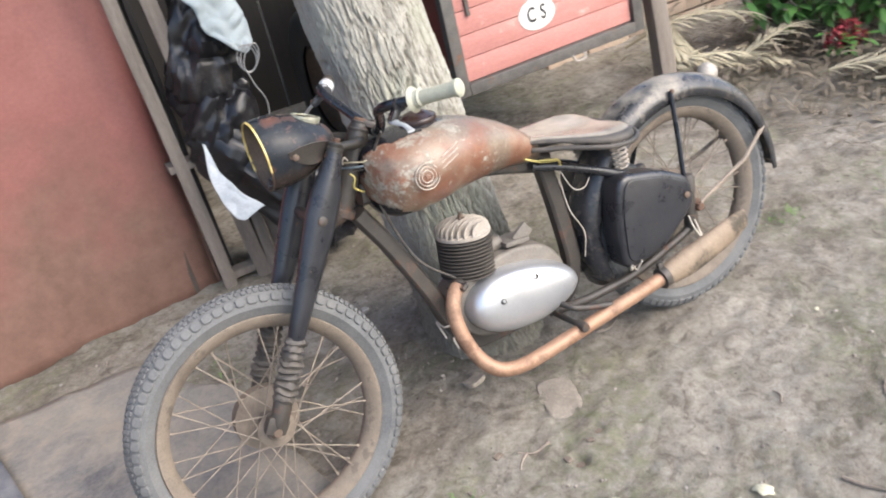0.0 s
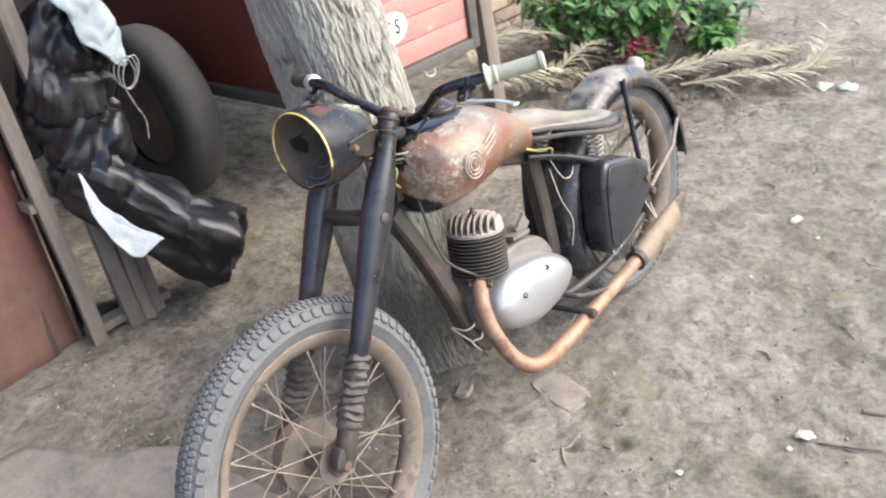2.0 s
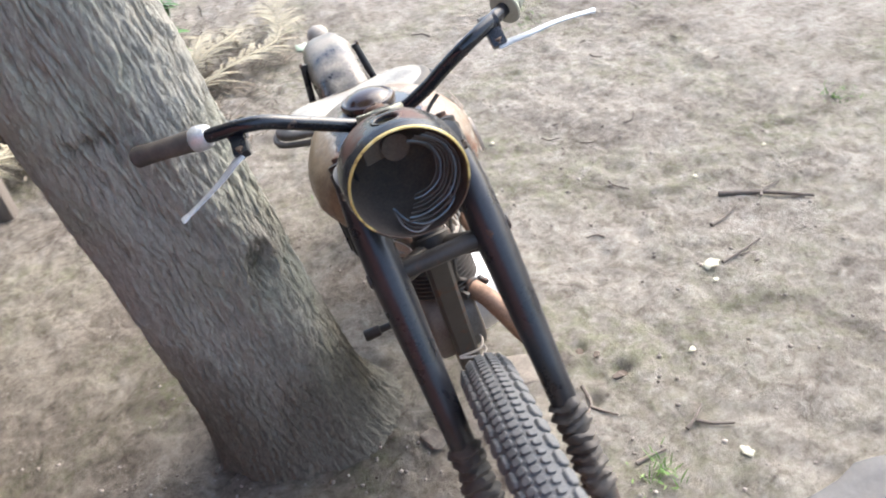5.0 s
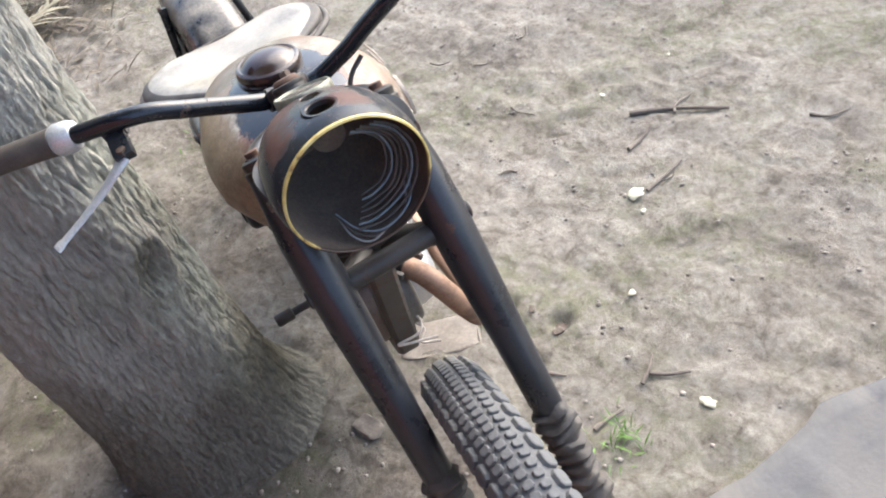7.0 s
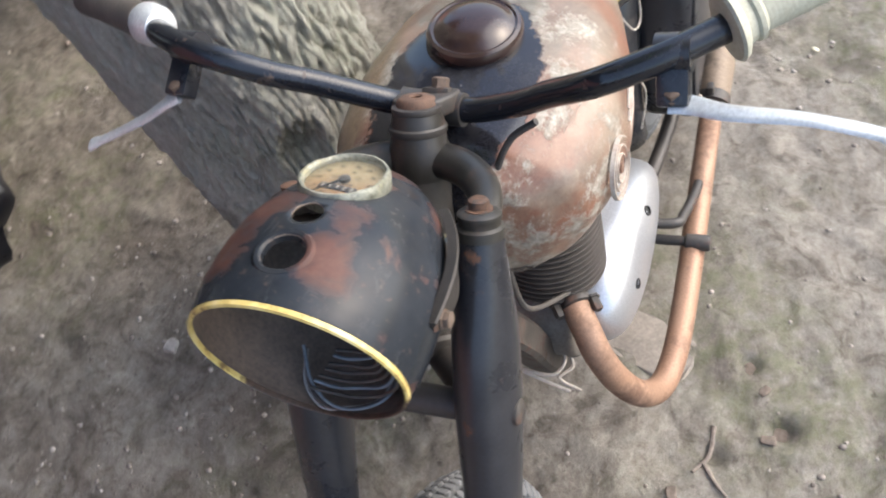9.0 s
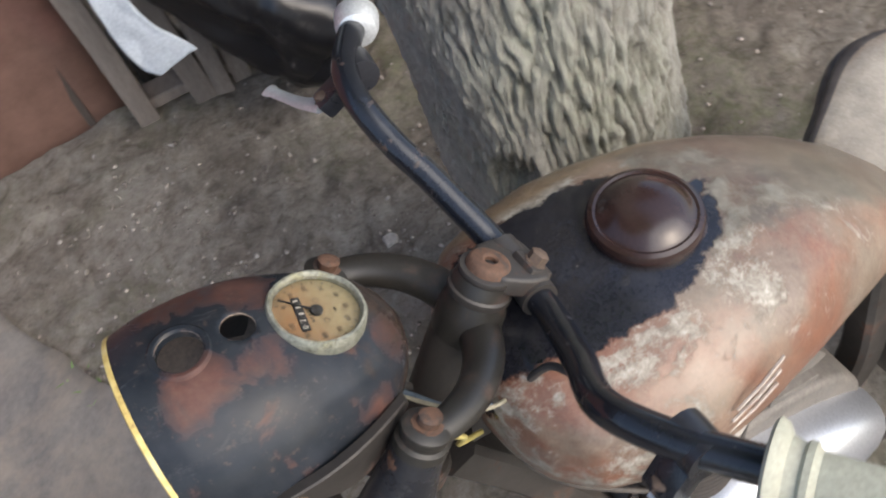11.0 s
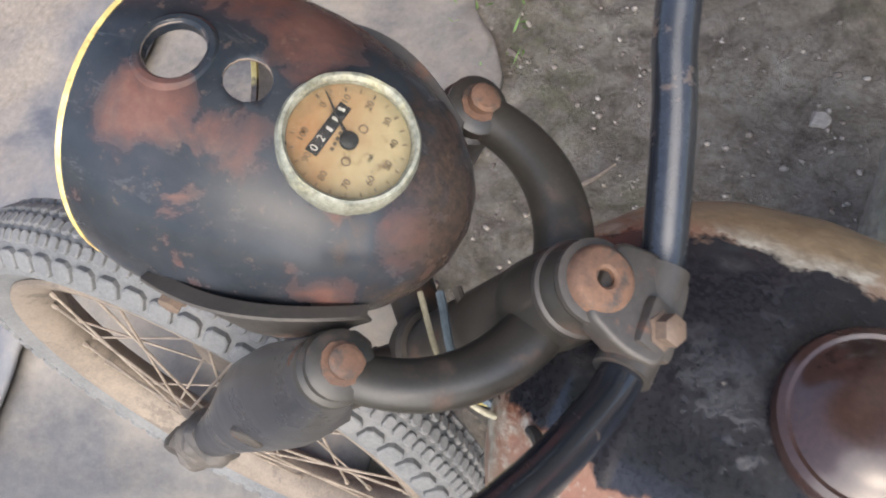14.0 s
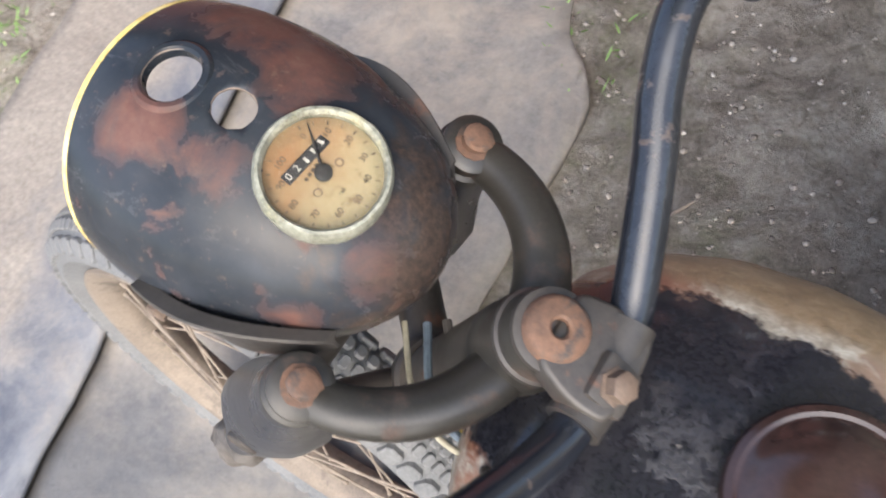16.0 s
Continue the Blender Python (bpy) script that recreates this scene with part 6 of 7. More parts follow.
wire("head_cable", [(0.385, -0.01, 0.815), (0.415, -0.045, 0.812), (0.445, -0.058, 0.804), (0.478, -0.05, 0.808), (0.492, -0.035, 0.80)], 0.0018, STRAW, "faded yellow cable at the steering head")
wire("head_cable", [(0.39, 0.0, 0.80), (0.42, -0.04, 0.797), (0.455, -0.05, 0.79), (0.485, -0.048, 0.79)], 0.0026, BLUE_WIRE)
wire("head_cable", [(0.395, 0.01, 0.79), (0.43, -0.03, 0.785), (0.46, -0.055, 0.782), (0.49, -0.05, 0.795)], 0.003, RUBBER)
wire("loose_strand", [(0.398, -0.05, 0.815), (0.396, -0.058, 0.824), (0.402, -0.062, 0.832), (0.408, -0.06, 0.822)], 0.0014, WHITE_WIRE)
wire("frame_tie", [(0.548, -0.03, 0.33), (0.53, -0.034, 0.322), (0.512, -0.02, 0.318), (0.512, 0.02, 0.318), (0.5, -0.045, 0.3)], 0.0025, WHITE_WIRE, "pale wire tied round the frame")
wire("frame_tie", [(0.56, -0.03, 0.288), (0.545, -0.036, 0.28), (0.528, -0.02, 0.275), (0.52, -0.05, 0.262)], 0.0025, WHITE_WIRE, "pale wire tied round the frame")
wire("fender_tie", [(1.03, -0.1, 0.255), (1.02, -0.13, 0.262), (1.03, -0.125, 0.29), (1.04, -0.12, 0.25), (1.05, -0.14, 0.275)], 0.0025, WHITE_WIRE, "knotted pale wire")
wire("axle_tie", [(1.25, -0.11, 0.31), (1.245, -0.13, 0.28), (1.26, -0.135, 0.25), (1.255, -0.125, 0.3)], 0.0022, WHITE_WIRE, "pale wire end")


# ---- red sheet, timber rack, tarpaulin bundle ----
def build_panel():
    root = thing("metal_panel", "faded red painted metal sheet with a soil-splashed foot", "panel")
    a, b = Vector((0.118, 1.515, -0.03)), Vector((-2.6, 1.03, -0.03))
    d = (b - a).normalized()
    up = Vector((-0.03, 0.012, 1)).normalized()
    bm = bmesh.new()
    nu, nv = 40, 26
    grid = []
    out = d.cross(up).normalized()
    for i in range(nu + 1):
        row = []
        for j in range(nv + 1):
            p = a + d * ((b - a).length * i / nu) + up * (1.75 * j / nv)
            row.append(bm.verts.new(p + out * (0.008 * noise.noise(p * 2.2))))
        grid.append(row)
    for i in range(nu):
        for j in range(nv):
            bm.faces.new((grid[i][j], grid[i + 1][j], grid[i + 1][j + 1], grid[i][j + 1]))
    sheet = part("sheet", bm, PANEL, root)
    sol = sheet.modifiers.new("thickness", "SOLIDIFY")
    sol.thickness = 0.006
    bm = bmesh.new()
    tube(bm, [a + up * 0.01, a + up * 0.9 + out * 0.004, a + up * 1.75], 0.009, 8)
    part("rolled_edge", bm, PANEL, root)
    return root


build_panel()


def timber(name, a, b, wide, deep, mat, parent, seed, label=""):
    """A sawn timber between two points, slightly bowed, with worn edges."""
    a, b = Vector(a), Vector(b)
    bm = bmesh.new()
    rr = random.Random(seed)
    pts = [a.lerp(b, i / 6) + Vector((rr.uniform(-1, 1), rr.uniform(-1, 1), 0)) * 0.003 for i in range(7)]
    fr = frames_along(pts)
    rings = []
    for p, s, u in fr:
        rings.append([p + s * (x * wide / 2) + u * (y * deep / 2) for x, y in ((-1, -0.8), (-0.88, -1), (0.88, -1), (1, -0.8), (1, 0.8), (0.88, 1), (-0.88, 1), (-1, 0.8))])
    ring_skin(bm, rings)
    blobby(bm, 0.0015, 30, seed)
    return part(name, bm, mat, parent, label, True, 30)


rack = thing("wooden_rack", "weathered grey timber rack standing upright behind the motorcycle", "rack")
timber("upright", (0.15, 1.43, -0.02), (0.088, 1.43, 1.5), 0.028, 0.046, WOOD_GREY, rack, 1)
timber("upright", (0.278, 1.43, -0.02), (0.195, 1.43, 1.5), 0.034, 0.05, WOOD_GREY, rack, 2)
timber("upright", (0.325, 1.42, -0.02), (0.30, 1.5, 0.95), 0.022, 0.04, WOOD_GREY, rack, 3)
timber("upright", (0.372, 1.44, -0.02), (0.35, 1.52, 0.95), 0.022, 0.04, WOOD_GREY, rack, 4)
timber("crossbar", (0.085, 1.46, 0.5), (0.27, 1.46, 0.5), 0.075, 0.03, WOOD_GREY, rack, 5)
timber("crossbar", (0.13, 1.465, 0.035), (0.42, 1.465, 0.035), 0.06, 0.03, WOOD_GREY, rack, 6)
timber("backing_board", (0.03, 1.56, 0.0), (0.0, 1.62, 1.5), 0.14, 0.02, WOOD_DARK, rack, 7)
# two near-black backing boards stand for the shade behind the rack
timber("backing_board", (0.18, 1.57, 0.0), (0.15, 1.62, 1.5), 0.14, 0.02, SHADE_BLACK, rack, 8)
timber("backing_board", (0.33, 1.58, 0.0), (0.3, 1.64, 1.5), 0.14, 0.02, SHADE_BLACK, rack, 9)


def folded(bm, amount, seed, run=(0, 0, 1)):
    """Long folds that follow the drape, with narrower wrinkles between them and two or three hard kinks across."""
    bm.normal_update()
    run = Vector(run).normalized()
    for v in bm.verts:
        p = v.co.copy()
        a = p.dot(run)
        across = p - run * a
        w = noise.noise_vector(p * 5 + Vector((seed, 0, 0)))
        fold = 1 - 2.4 * abs(noise.noise(across * 13 + run * (a * 3.5 + seed) + w * 0.35))
        wrinkle = 1 - 2.4 * abs(noise.noise(across * 34 + run * (a * 8 + seed) + w * 0.8))
        kink = max(0.0, 1 - 9 * abs(noise.noise(run * (a * 6 + seed) + across * 2.5)))
        v.co += v.normal * amount * (0.5 * fold + 0.16 * wrinkle - 0.4 * kink + 0.5 * noise.noise(p * 4 + Vector((0, 0, seed))))
    return bm


def build_tarp():
    root = thing("tarpaulin_bundle", "folded black plastic sheeting bundled against the rack", "tarpaulin")
    bm = bmesh.new()
    bmesh.ops.create_uvsphere(bm, u_segments=90, v_segments=64, radius=1)
    bmesh.ops.transform(bm, verts=bm.verts, matrix=pose(0.325, 1.46, 0.77, 0, 12, 0) @ Matrix.Diagonal((0.13, 0.11, 0.27, 1)))
    part("folded_top", folded(bm, 0.045, 3, (0.2, -0.1, 1)), PLASTIC, root, "", True, 32)
    bm = bmesh.new()
    bmesh.ops.create_uvsphere(bm, u_segments=70, v_segments=48, radius=1)
    bmesh.ops.transform(bm, verts=bm.verts, matrix=pose(0.31, 1.41, 0.6, 0, 25, 0) @ Matrix.Diagonal((0.115, 0.095, 0.15, 1)))
    part("middle_fold", folded(bm, 0.04, 5, (0.5, -0.2, 1)), PLASTIC, root, "", True, 32)
    bm = bmesh.new()
    c = curve([(0.25, 1.45, 0.57), (0.33, 1.40, 0.47), (0.43, 1.355, 0.35), (0.51, 1.325, 0.255), (0.575, 1.305, 0.19)], 12)
    fr = frames_along(c)
    n = 80
    sq = lambda t: (abs(math.cos(t)) ** 5 + abs(math.sin(t)) ** 5) ** -0.2
    rings = []
    for k, (p, s, u) in enumerate(fr):
        f = k / (len(fr) - 1)
        r = 0.088 + 0.04 * f
        rings.append([p + (s * math.cos(t) * r * sq(t) * 1.05 + u * math.sin(t) * r * sq(t) * 0.85) for t in (2 * math.pi * i / n + 0.35 for i in range(n))])
    p = fr[-1][0] + Vector((0.012, -0.008, -0.01))
    d = Vector((0.66, -0.7, -0.22)).normalized()
    u = (fr[-1][2] - d * fr[-1][2].dot(d)).normalized()
    s = u.cross(d)
    s = s if s.dot(fr[-1][1]) > 0 else -s
    # the sleeve's mouth: a turned-out lip, an inner fold and the dark hollow behind it
    for r, back in ((0.131, 0.02), (0.128, 0.032), (0.12, 0.03), (0.112, 0.0), (0.106, -0.06), (0.092, -0.055), (0.086, 0.0), (0.078, 0.002), (0.07, -0.07), (0.02, -0.1)):
        rings.append([p + d * (back + 0.022 * math.sin(2 * t + 1) * (back > -0.02)) + (s * math.cos(t) * r * sq(t) + u * math.sin(t) * r * sq(t) * 0.8) for t in (2 * math.pi * i / n + 0.35 for i in range(n))])
    ring_skin(bm, rings)
    bmesh.ops.recalc_face_normals(bm, faces=bm.faces)
    folded(bm, 0.026, 8, (0.62, -0.28, -0.73))
    for v in bm.verts:
        v.co.z = max(v.co.z, 0.025)
    part("lower_roll", bm, PLASTIC, root, "sleeve of black plastic with a dusty top and open end", True, 34)
    return root


build_tarp()


def ragged_sheet(name, edge_a, edge_b, mat, label, category, seed, amp=0.018):
    """A cloth lofted between two edges, creased."""
    bm = bmesh.new()
    ca, cb = curve(edge_a, 10), curve(edge_b, 10)
    grid = []
    for p, q in zip(ca, cb):
        row = []
        for j in range(15):
            w = p.lerp(q, j / 14)
            row.append(bm.verts.new(w + noise.noise_vector(w * 14 + Vector((seed, 0, 0))) * amp + Vector((0.2, -1, 0.2)) * amp * 1.6 * abs(noise.noise(w * 22 + Vector((0, seed, 0))))))
        grid.append(row)
    for i in range(len(grid) - 1):
        for j in range(14):
            bm.faces.new((grid[i][j], grid[i + 1][j], grid[i + 1][j + 1], grid[i][j + 1]))
    ob = part(name, bm, mat, None, label, True, 80)
    tagged(ob, label, category)
    sol = ob.modifiers.new("thickness", "SOLIDIFY")
    sol.thickness = 0.003
    return ob


ragged_sheet("cloth", [(0.30, 1.34, 1.12), (0.32, 1.32, 1.02), (0.36, 1.31, 0.93), (0.41, 1.315, 0.855), (0.45, 1.33, 0.825)], [(0.44, 1.40, 1.13), (0.46, 1.385, 1.04), (0.475, 1.38, 0.97), (0.485, 1.385, 0.91), (0.492, 1.39, 0.85)], CLOTH, "pale blue-white cloth stuffed on top of the bundle", "cloth", 2)
ragged_sheet("plastic_sheet", [(0.212, 1.318, 0.59), (0.196, 1.27, 0.50), (0.198, 1.205, 0.415), (0.218, 1.16, 0.36), (0.24, 1.14, 0.345)], [(0.217, 1.312, 0.585), (0.229, 1.265, 0.51), (0.253, 1.205, 0.45), (0.284, 1.155, 0.412), (0.318, 1.125, 0.378)], TORN, "torn white plastic sheet hanging below the bundle", "sheet", 5, 0.006)

coil = thing("wire_coil", "loose coil of thin grey wire hung beside the bundle", "wire")
for k in range(3):
    bm = bmesh.new()
    tube(bm, curve([(0.45 + 0.032 * math.cos(a) + 0.006 * k, 1.33 - 0.008 * k, 0.812 + 0.045 * math.sin(a + 0.3 * k)) for a in (2 * math.pi * i / 9 for i in range(10))], 5), 0.0022, 6)
    part("wire_turn", bm, GREY_WIRE, coil)
bm = bmesh.new()
tube(bm, curve([(0.435, 1.33, 0.78), (0.448, 1.325, 0.72), (0.47, 1.33, 0.66), (0.465, 1.335, 0.6)], 6), 0.0022, 6)
part("wire_tail", bm, GREY_WIRE, coil)

# ---- trailer ----
TX0, TX1, TY0, TY1, TZ0, TZ1 = 1.21, 2.1, 1.405, 3.0, 0.385, 0.84
trailer = thing("trailer", "small red wooden box trailer in a dark angle-iron frame", "trailer", Matrix.Translation((TX0, TY0, 0)) @ pose(0, 0, 0, 0, 0, 2.0))
W, D = TX1 - TX0, TY1 - TY0
rows4 = 4
hgt = (TZ1 - TZ0 - 0.09) / rows4
for k in range(rows4):
    bm = bmesh.new()
    block(bm, pose(W / 2, 0.03, TZ0 + 0.045 + hgt * (k + 0.5)), (W - 0.1, 0.022, hgt - 0.003), 0.002)
    blobby(bm, 0.001, 9, k)
    part("plank", bm, RED_PLANK, trailer)
bm = bmesh.new()
block(bm, pose(0.035, D / 2, (TZ0 + TZ1) / 2), (0.008, D - 0.06, TZ1 - TZ0 - 0.06), 0.002)
part("side_panel", bm, RED_SIDE, trailer, "dark red painted side sheet")
bm = bmesh.new()
block(bm, pose(W - 0.035, D / 2, (TZ0 + TZ1) / 2), (0.008, D - 0.06, TZ1 - TZ0 - 0.06), 0.002)
part("side_panel", bm, RED_SIDE, trailer)
bm = bmesh.new()
block(bm, pose(W / 2, D - 0.03, (TZ0 + TZ1) / 2), (W - 0.1, 0.02, TZ1 - TZ0 - 0.06), 0.002)
part("front_board", bm, RED_SIDE, trailer)
bm = bmesh.new()
block(bm, pose(W / 2, D / 2, TZ0 + 0.03), (W - 0.06, D - 0.06, 0.02), 0.002)
part("floor_board", bm, WOOD_DARK, trailer)


def iron(a, b, size, label=""):
    bm = bmesh.new()
    a, b = Vector(a), Vector(b)
    block(bm, basis(a.lerp(b, 0.5), b - a, (1, 0, 0) if abs((b - a).normalized().x) < 0.9 else (0, 1, 0)), (size[0], size[1], (b - a).length), 0.003)
    return part("angle_iron", bm, FRAME_IRON, trailer, label)


for x in (0.022, W - 0.022):
    for y in (0.022, D - 0.022):
        iron((x, y, TZ0 - 0.002), (x, y, TZ1 + 0.004), (0.05, 0.044))
for z, s in ((TZ0 + 0.02, 0.045), (TZ1 - 0.01, 0.034)):
    for y in (0.012, D - 0.012):
        iron((0.047, y, z), (W - 0.047, y, z), (0.03, s))
    for x in (0.012, W - 0.012):
        iron((x, 0.045, z), (x, D - 0.045, z), (0.03, s))
bm = bmesh.new()
tube(bm, [(-0.3, 0.86, 0.36), (W + 0.3, 0.86, 0.36)], 0.022, 14)
part("axle", bm, FRAME_IRON, trailer)
for x in (0.16, W - 0.16):
    bm = bmesh.new()
    block(bm, pose(x, 0.86, 0.38), (0.05, 0.5, 0.03), 0.004)
    part("leaf_spring", bm, FRAME_IRON, trailer)
for x, s in ((-0.22, -1),):
    bm = bmesh.new()
    lathe(bm, [(0.2, -0.07), (0.24, -0.085), (0.31, -0.09), (0.35, -0.07), (0.365, -0.04), (0.368, 0.0), (0.365, 0.04), (0.35, 0.07), (0.31, 0.09), (0.24, 0.085), (0.2, 0.07)], basis((x, 0.83, 0.365), (s, 0, 0)), 56, False)
    wh = part("trailer_wheel", bm, TYRE_DARK, trailer, "black pneumatic trailer tyre")
    bm = bmesh.new()
    lathe(bm, [(0.205, -0.07), (0.205, 0.055), (0.185, 0.06), (0.165, 0.03), (0.12, 0.012), (0.09, 0.03), (0.05, 0.035), (0.045, 0.05), (0.02, 0.055)], basis((x, 0.83, 0.365), (s, 0, 0)), 40)
    part("wheel_disc", bm, RUST_DARK, wh, "rusty brown pressed wheel disc")
bm = bmesh.new()
lathe(bm, [(0.001, 0.0), (1.0, 0.0), (1.0, 0.0025), (0.96, 0.004), (0.001, 0.004)], Matrix(), 48)
bmesh.ops.transform(bm, verts=bm.verts, matrix=Matrix.Diagonal((0.083, 0.062, 1, 1)))
badge = part("country_plate", bm, WHITE, trailer, "white oval enamel plate with two black letters")
PM = Matrix(((1, 0, 0, 0.401), (0, 0, -1, 0.0185), (0, 1, 0, 0.596), (0, 0, 0, 1)))
badge.matrix_basis = PM
for k, ch in enumerate("CS"):
    cu = bpy.data.curves.new("letter", "FONT")
    cu.body, cu.size, cu.align_x, cu.align_y, cu.extrude, cu.offset = ch, 0.082, "CENTER", "CENTER", 0.0008, 0.0016
    tmp = new("tmp", cu)
    me = bpy.data.meshes.new_from_object(tmp.evaluated_get(bpy.context.evaluated_depsgraph_get()))
    bpy.data.objects.remove(tmp)
    me.materials.clear()
    me.materials.append(INK)
    ob = new("letter", me)
    ob.parent = badge
    ob.matrix_basis = pose(-0.026 + 0.054 * k, 0, 0.0048) @ Matrix.Diagonal((0.72, 1.0, 1, 1))
for x in (-0.071, 0.071):
    bm = bmesh.new()
    lathe(bm, [(0.003, 0.0), (0.003, 0.001), (0.001, 0.002)], pose(x, 0, 0.004), 10)
    part("rivet", bm, RUST, badge)
bm = bmesh.new()
block(bm, pose(0.105, 0.012, 0.745), (0.016, 0.012, 0.13), 0.003)
part("gate_latch", bm, FRAME_IRON, trailer, "dark flat iron latch")
bm = bmesh.new()
tube(bm, curve([(0.52, -0.005, TZ0 + 0.005), (0.53, -0.015, TZ0 - 0.02), (0.57, -0.015, TZ0 - 0.02), (0.58, -0.005, TZ0)], 5), 0.005, 8)
part("rope_hook", bm, ALU_GREY, trailer)

# ---- two grey sheets, butted along a straight edge, under and beside the front wheel ----
def build_sheet(edge, mat, label, over=0.0):
    bm = bmesh.new()
    bm.faces.new([bm.verts.new((x, y, 0)) for x, y in edge])
    bmesh.ops.triangulate(bm, faces=bm.faces[:])
    for _ in range(4):
        bmesh.ops.subdivide_edges(bm, edges=[e for e in bm.edges if e.calc_length() > 0.06], cuts=1)
        bmesh.ops.triangulate(bm, faces=bm.faces[:])
    for v in bm.verts:
        seam = abs(v.co.x + 0.488 + 0.252 * v.co.y)
        if v.is_boundary and seam > 0.03:
            q = noise.noise_vector(v.co * 9) * 0.014
            v.co.x += q.x
            v.co.y += q.y
        v.co.z = lift(v.co.x, v.co.y) * 0.6 + 0.011 + 0.004 * noise.noise(v.co * 5) + (0.006 * max(0, noise.noise(v.co * 2.4)) if v.is_boundary else 0) + over * math.exp(-seam / 0.1)
        dd = v.co.x ** 2 + v.co.y ** 2
        v.co.z -= 0.012 * math.exp(-dd / 0.02)
    ob = part("ground_sheet", bm, mat, None, "", True, 60)
    tagged(ob, label, "sheet", group="sheets on the earth")
    sol = ob.modifiers.new("thickness", "SOLIDIFY")
    sol.thickness, sol.offset = 0.012, -1
    return ob


build_sheet([(-0.765, 1.12), (-0.53, 1.12), (-0.32, 1.115), (-0.25, 1.1), (-0.185, 0.984), (-0.14, 0.905), (-0.104, 0.852), (-0.053, 0.815), (-0.003, 0.75), (0.012, 0.69), (0.02, 0.58), (0.035, 0.4), (0.1, 0.15), (0.14, -0.1), (0.165, -0.3), (0.225, -0.5), (0.21, -0.75), (-0.2, -0.9), (-0.36, -0.5), (-0.427, -0.242), (-0.488, 0.0), (-0.57, 0.33), (-0.652, 0.65), (-0.71, 0.88)], MAT, "worn grey sheet strewn with pale soil under the front wheel")
build_sheet([(-0.757, 1.11), (-0.702, 0.88), (-0.644, 0.65), (-0.562, 0.33), (-0.48, 0.0), (-0.419, -0.242), (-0.352, -0.5), (-0.7, -0.6), (-0.87, -0.3), (-0.96, -0.05), (-1.03, 0.175), (-1.09, 0.366), (-1.107, 0.504), (-1.13, 0.8), (-1.16, 1.12)], SHEET_BLUE, "blue-grey worn sheet with a straight raised edge", 0.012)


# ---- back wall, post, plants ----
def build_wall():
    bm = bmesh.new()
    block(bm, pose(4.25, 2.55, 0.55), (4.2, 0.2, 1.3))
    wall = part("wall_back", bm, MORTAR, None, "pale old brick wall behind the plants", False)
    tagged(wall, "pale old brick wall behind the plants", "wall", kind="structure")
    rr = random.Random(7)
    kinds = []
    for k in range(4):
        b2 = bmesh.new()
        block(b2, Matrix(), (0.25, 0.05, 0.068), 0.006)
        blobby(b2, 0.005, 14, k)
        me = bpy.data.meshes.new("brick")
        b2.to_mesh(me)
        b2.free()
        me.materials.append(BRICK)
        kinds.append(me)
    for row in range(15):
        for c in range(16):
            ob = new("brick", kinds[rr.randrange(4)])
            ob.parent = wall
            ob.matrix_basis = pose(2.28 + 0.262 * c + 0.131 * (row % 2), 2.44 + rr.uniform(-0.006, 0.006), 0.0 + 0.08 * row, rr.uniform(-1, 1), rr.uniform(-1, 1), rr.uniform(-1.5, 1.5))
    return wall


build_wall()
# added closing wall, near-black to stand for the unlit depth
bm = bmesh.new()
for k in range(24):
    block(bm, pose(-4.3 + 0.27 * k, 3.35 + 0.01 * (k % 3), 2.2), (0.262, 0.03, 4.6), 0.004)
shade_wall = part("wall_shade_back", bm, SHADE_BLACK, None, "", True, 30)
tagged(shade_wall, "added boarded wall, near-black for the shade behind the trailer", "wall", kind="structure")
# unseen side wall, added to cut low sky light from the left
bm = bmesh.new()
for k in range(24):
    block(bm, pose(-4.45 + 0.01 * (k % 3), 3.2 - 0.27 * k, 0.8), (0.03, 0.262, 1.8), 0.004)
side_blocker = part("wall_sky_block", bm, WOOD_DARK, None, "", True, 30)
tagged(side_blocker, "unseen dark boarded wall added to block low sky light", "wall", kind="structure")
# unseen lean-to roof, added to shade the rack and trailer
bm = bmesh.new()
for k in range(37):
    block(bm, pose(-4.55 + 0.19 * k, 2.45, 2.35 + 0.006 * (k % 2), -6, 0, 0), (0.188, 2.0, 0.022), 0.004)
roof = part("roof_shade", bm, SHADE_BLACK, None, "", True, 30)
tagged(roof, "unseen boarded roof added to shade the trailer and rack", "roof", kind="structure")
post = thing("timber_post", "brown timber post beside the trailer", "post")
timber("post_shaft", (2.23, 1.5, -0.05), (2.17, 1.52, 1.6), 0.075, 0.075, WOOD_GREY, post, 11)


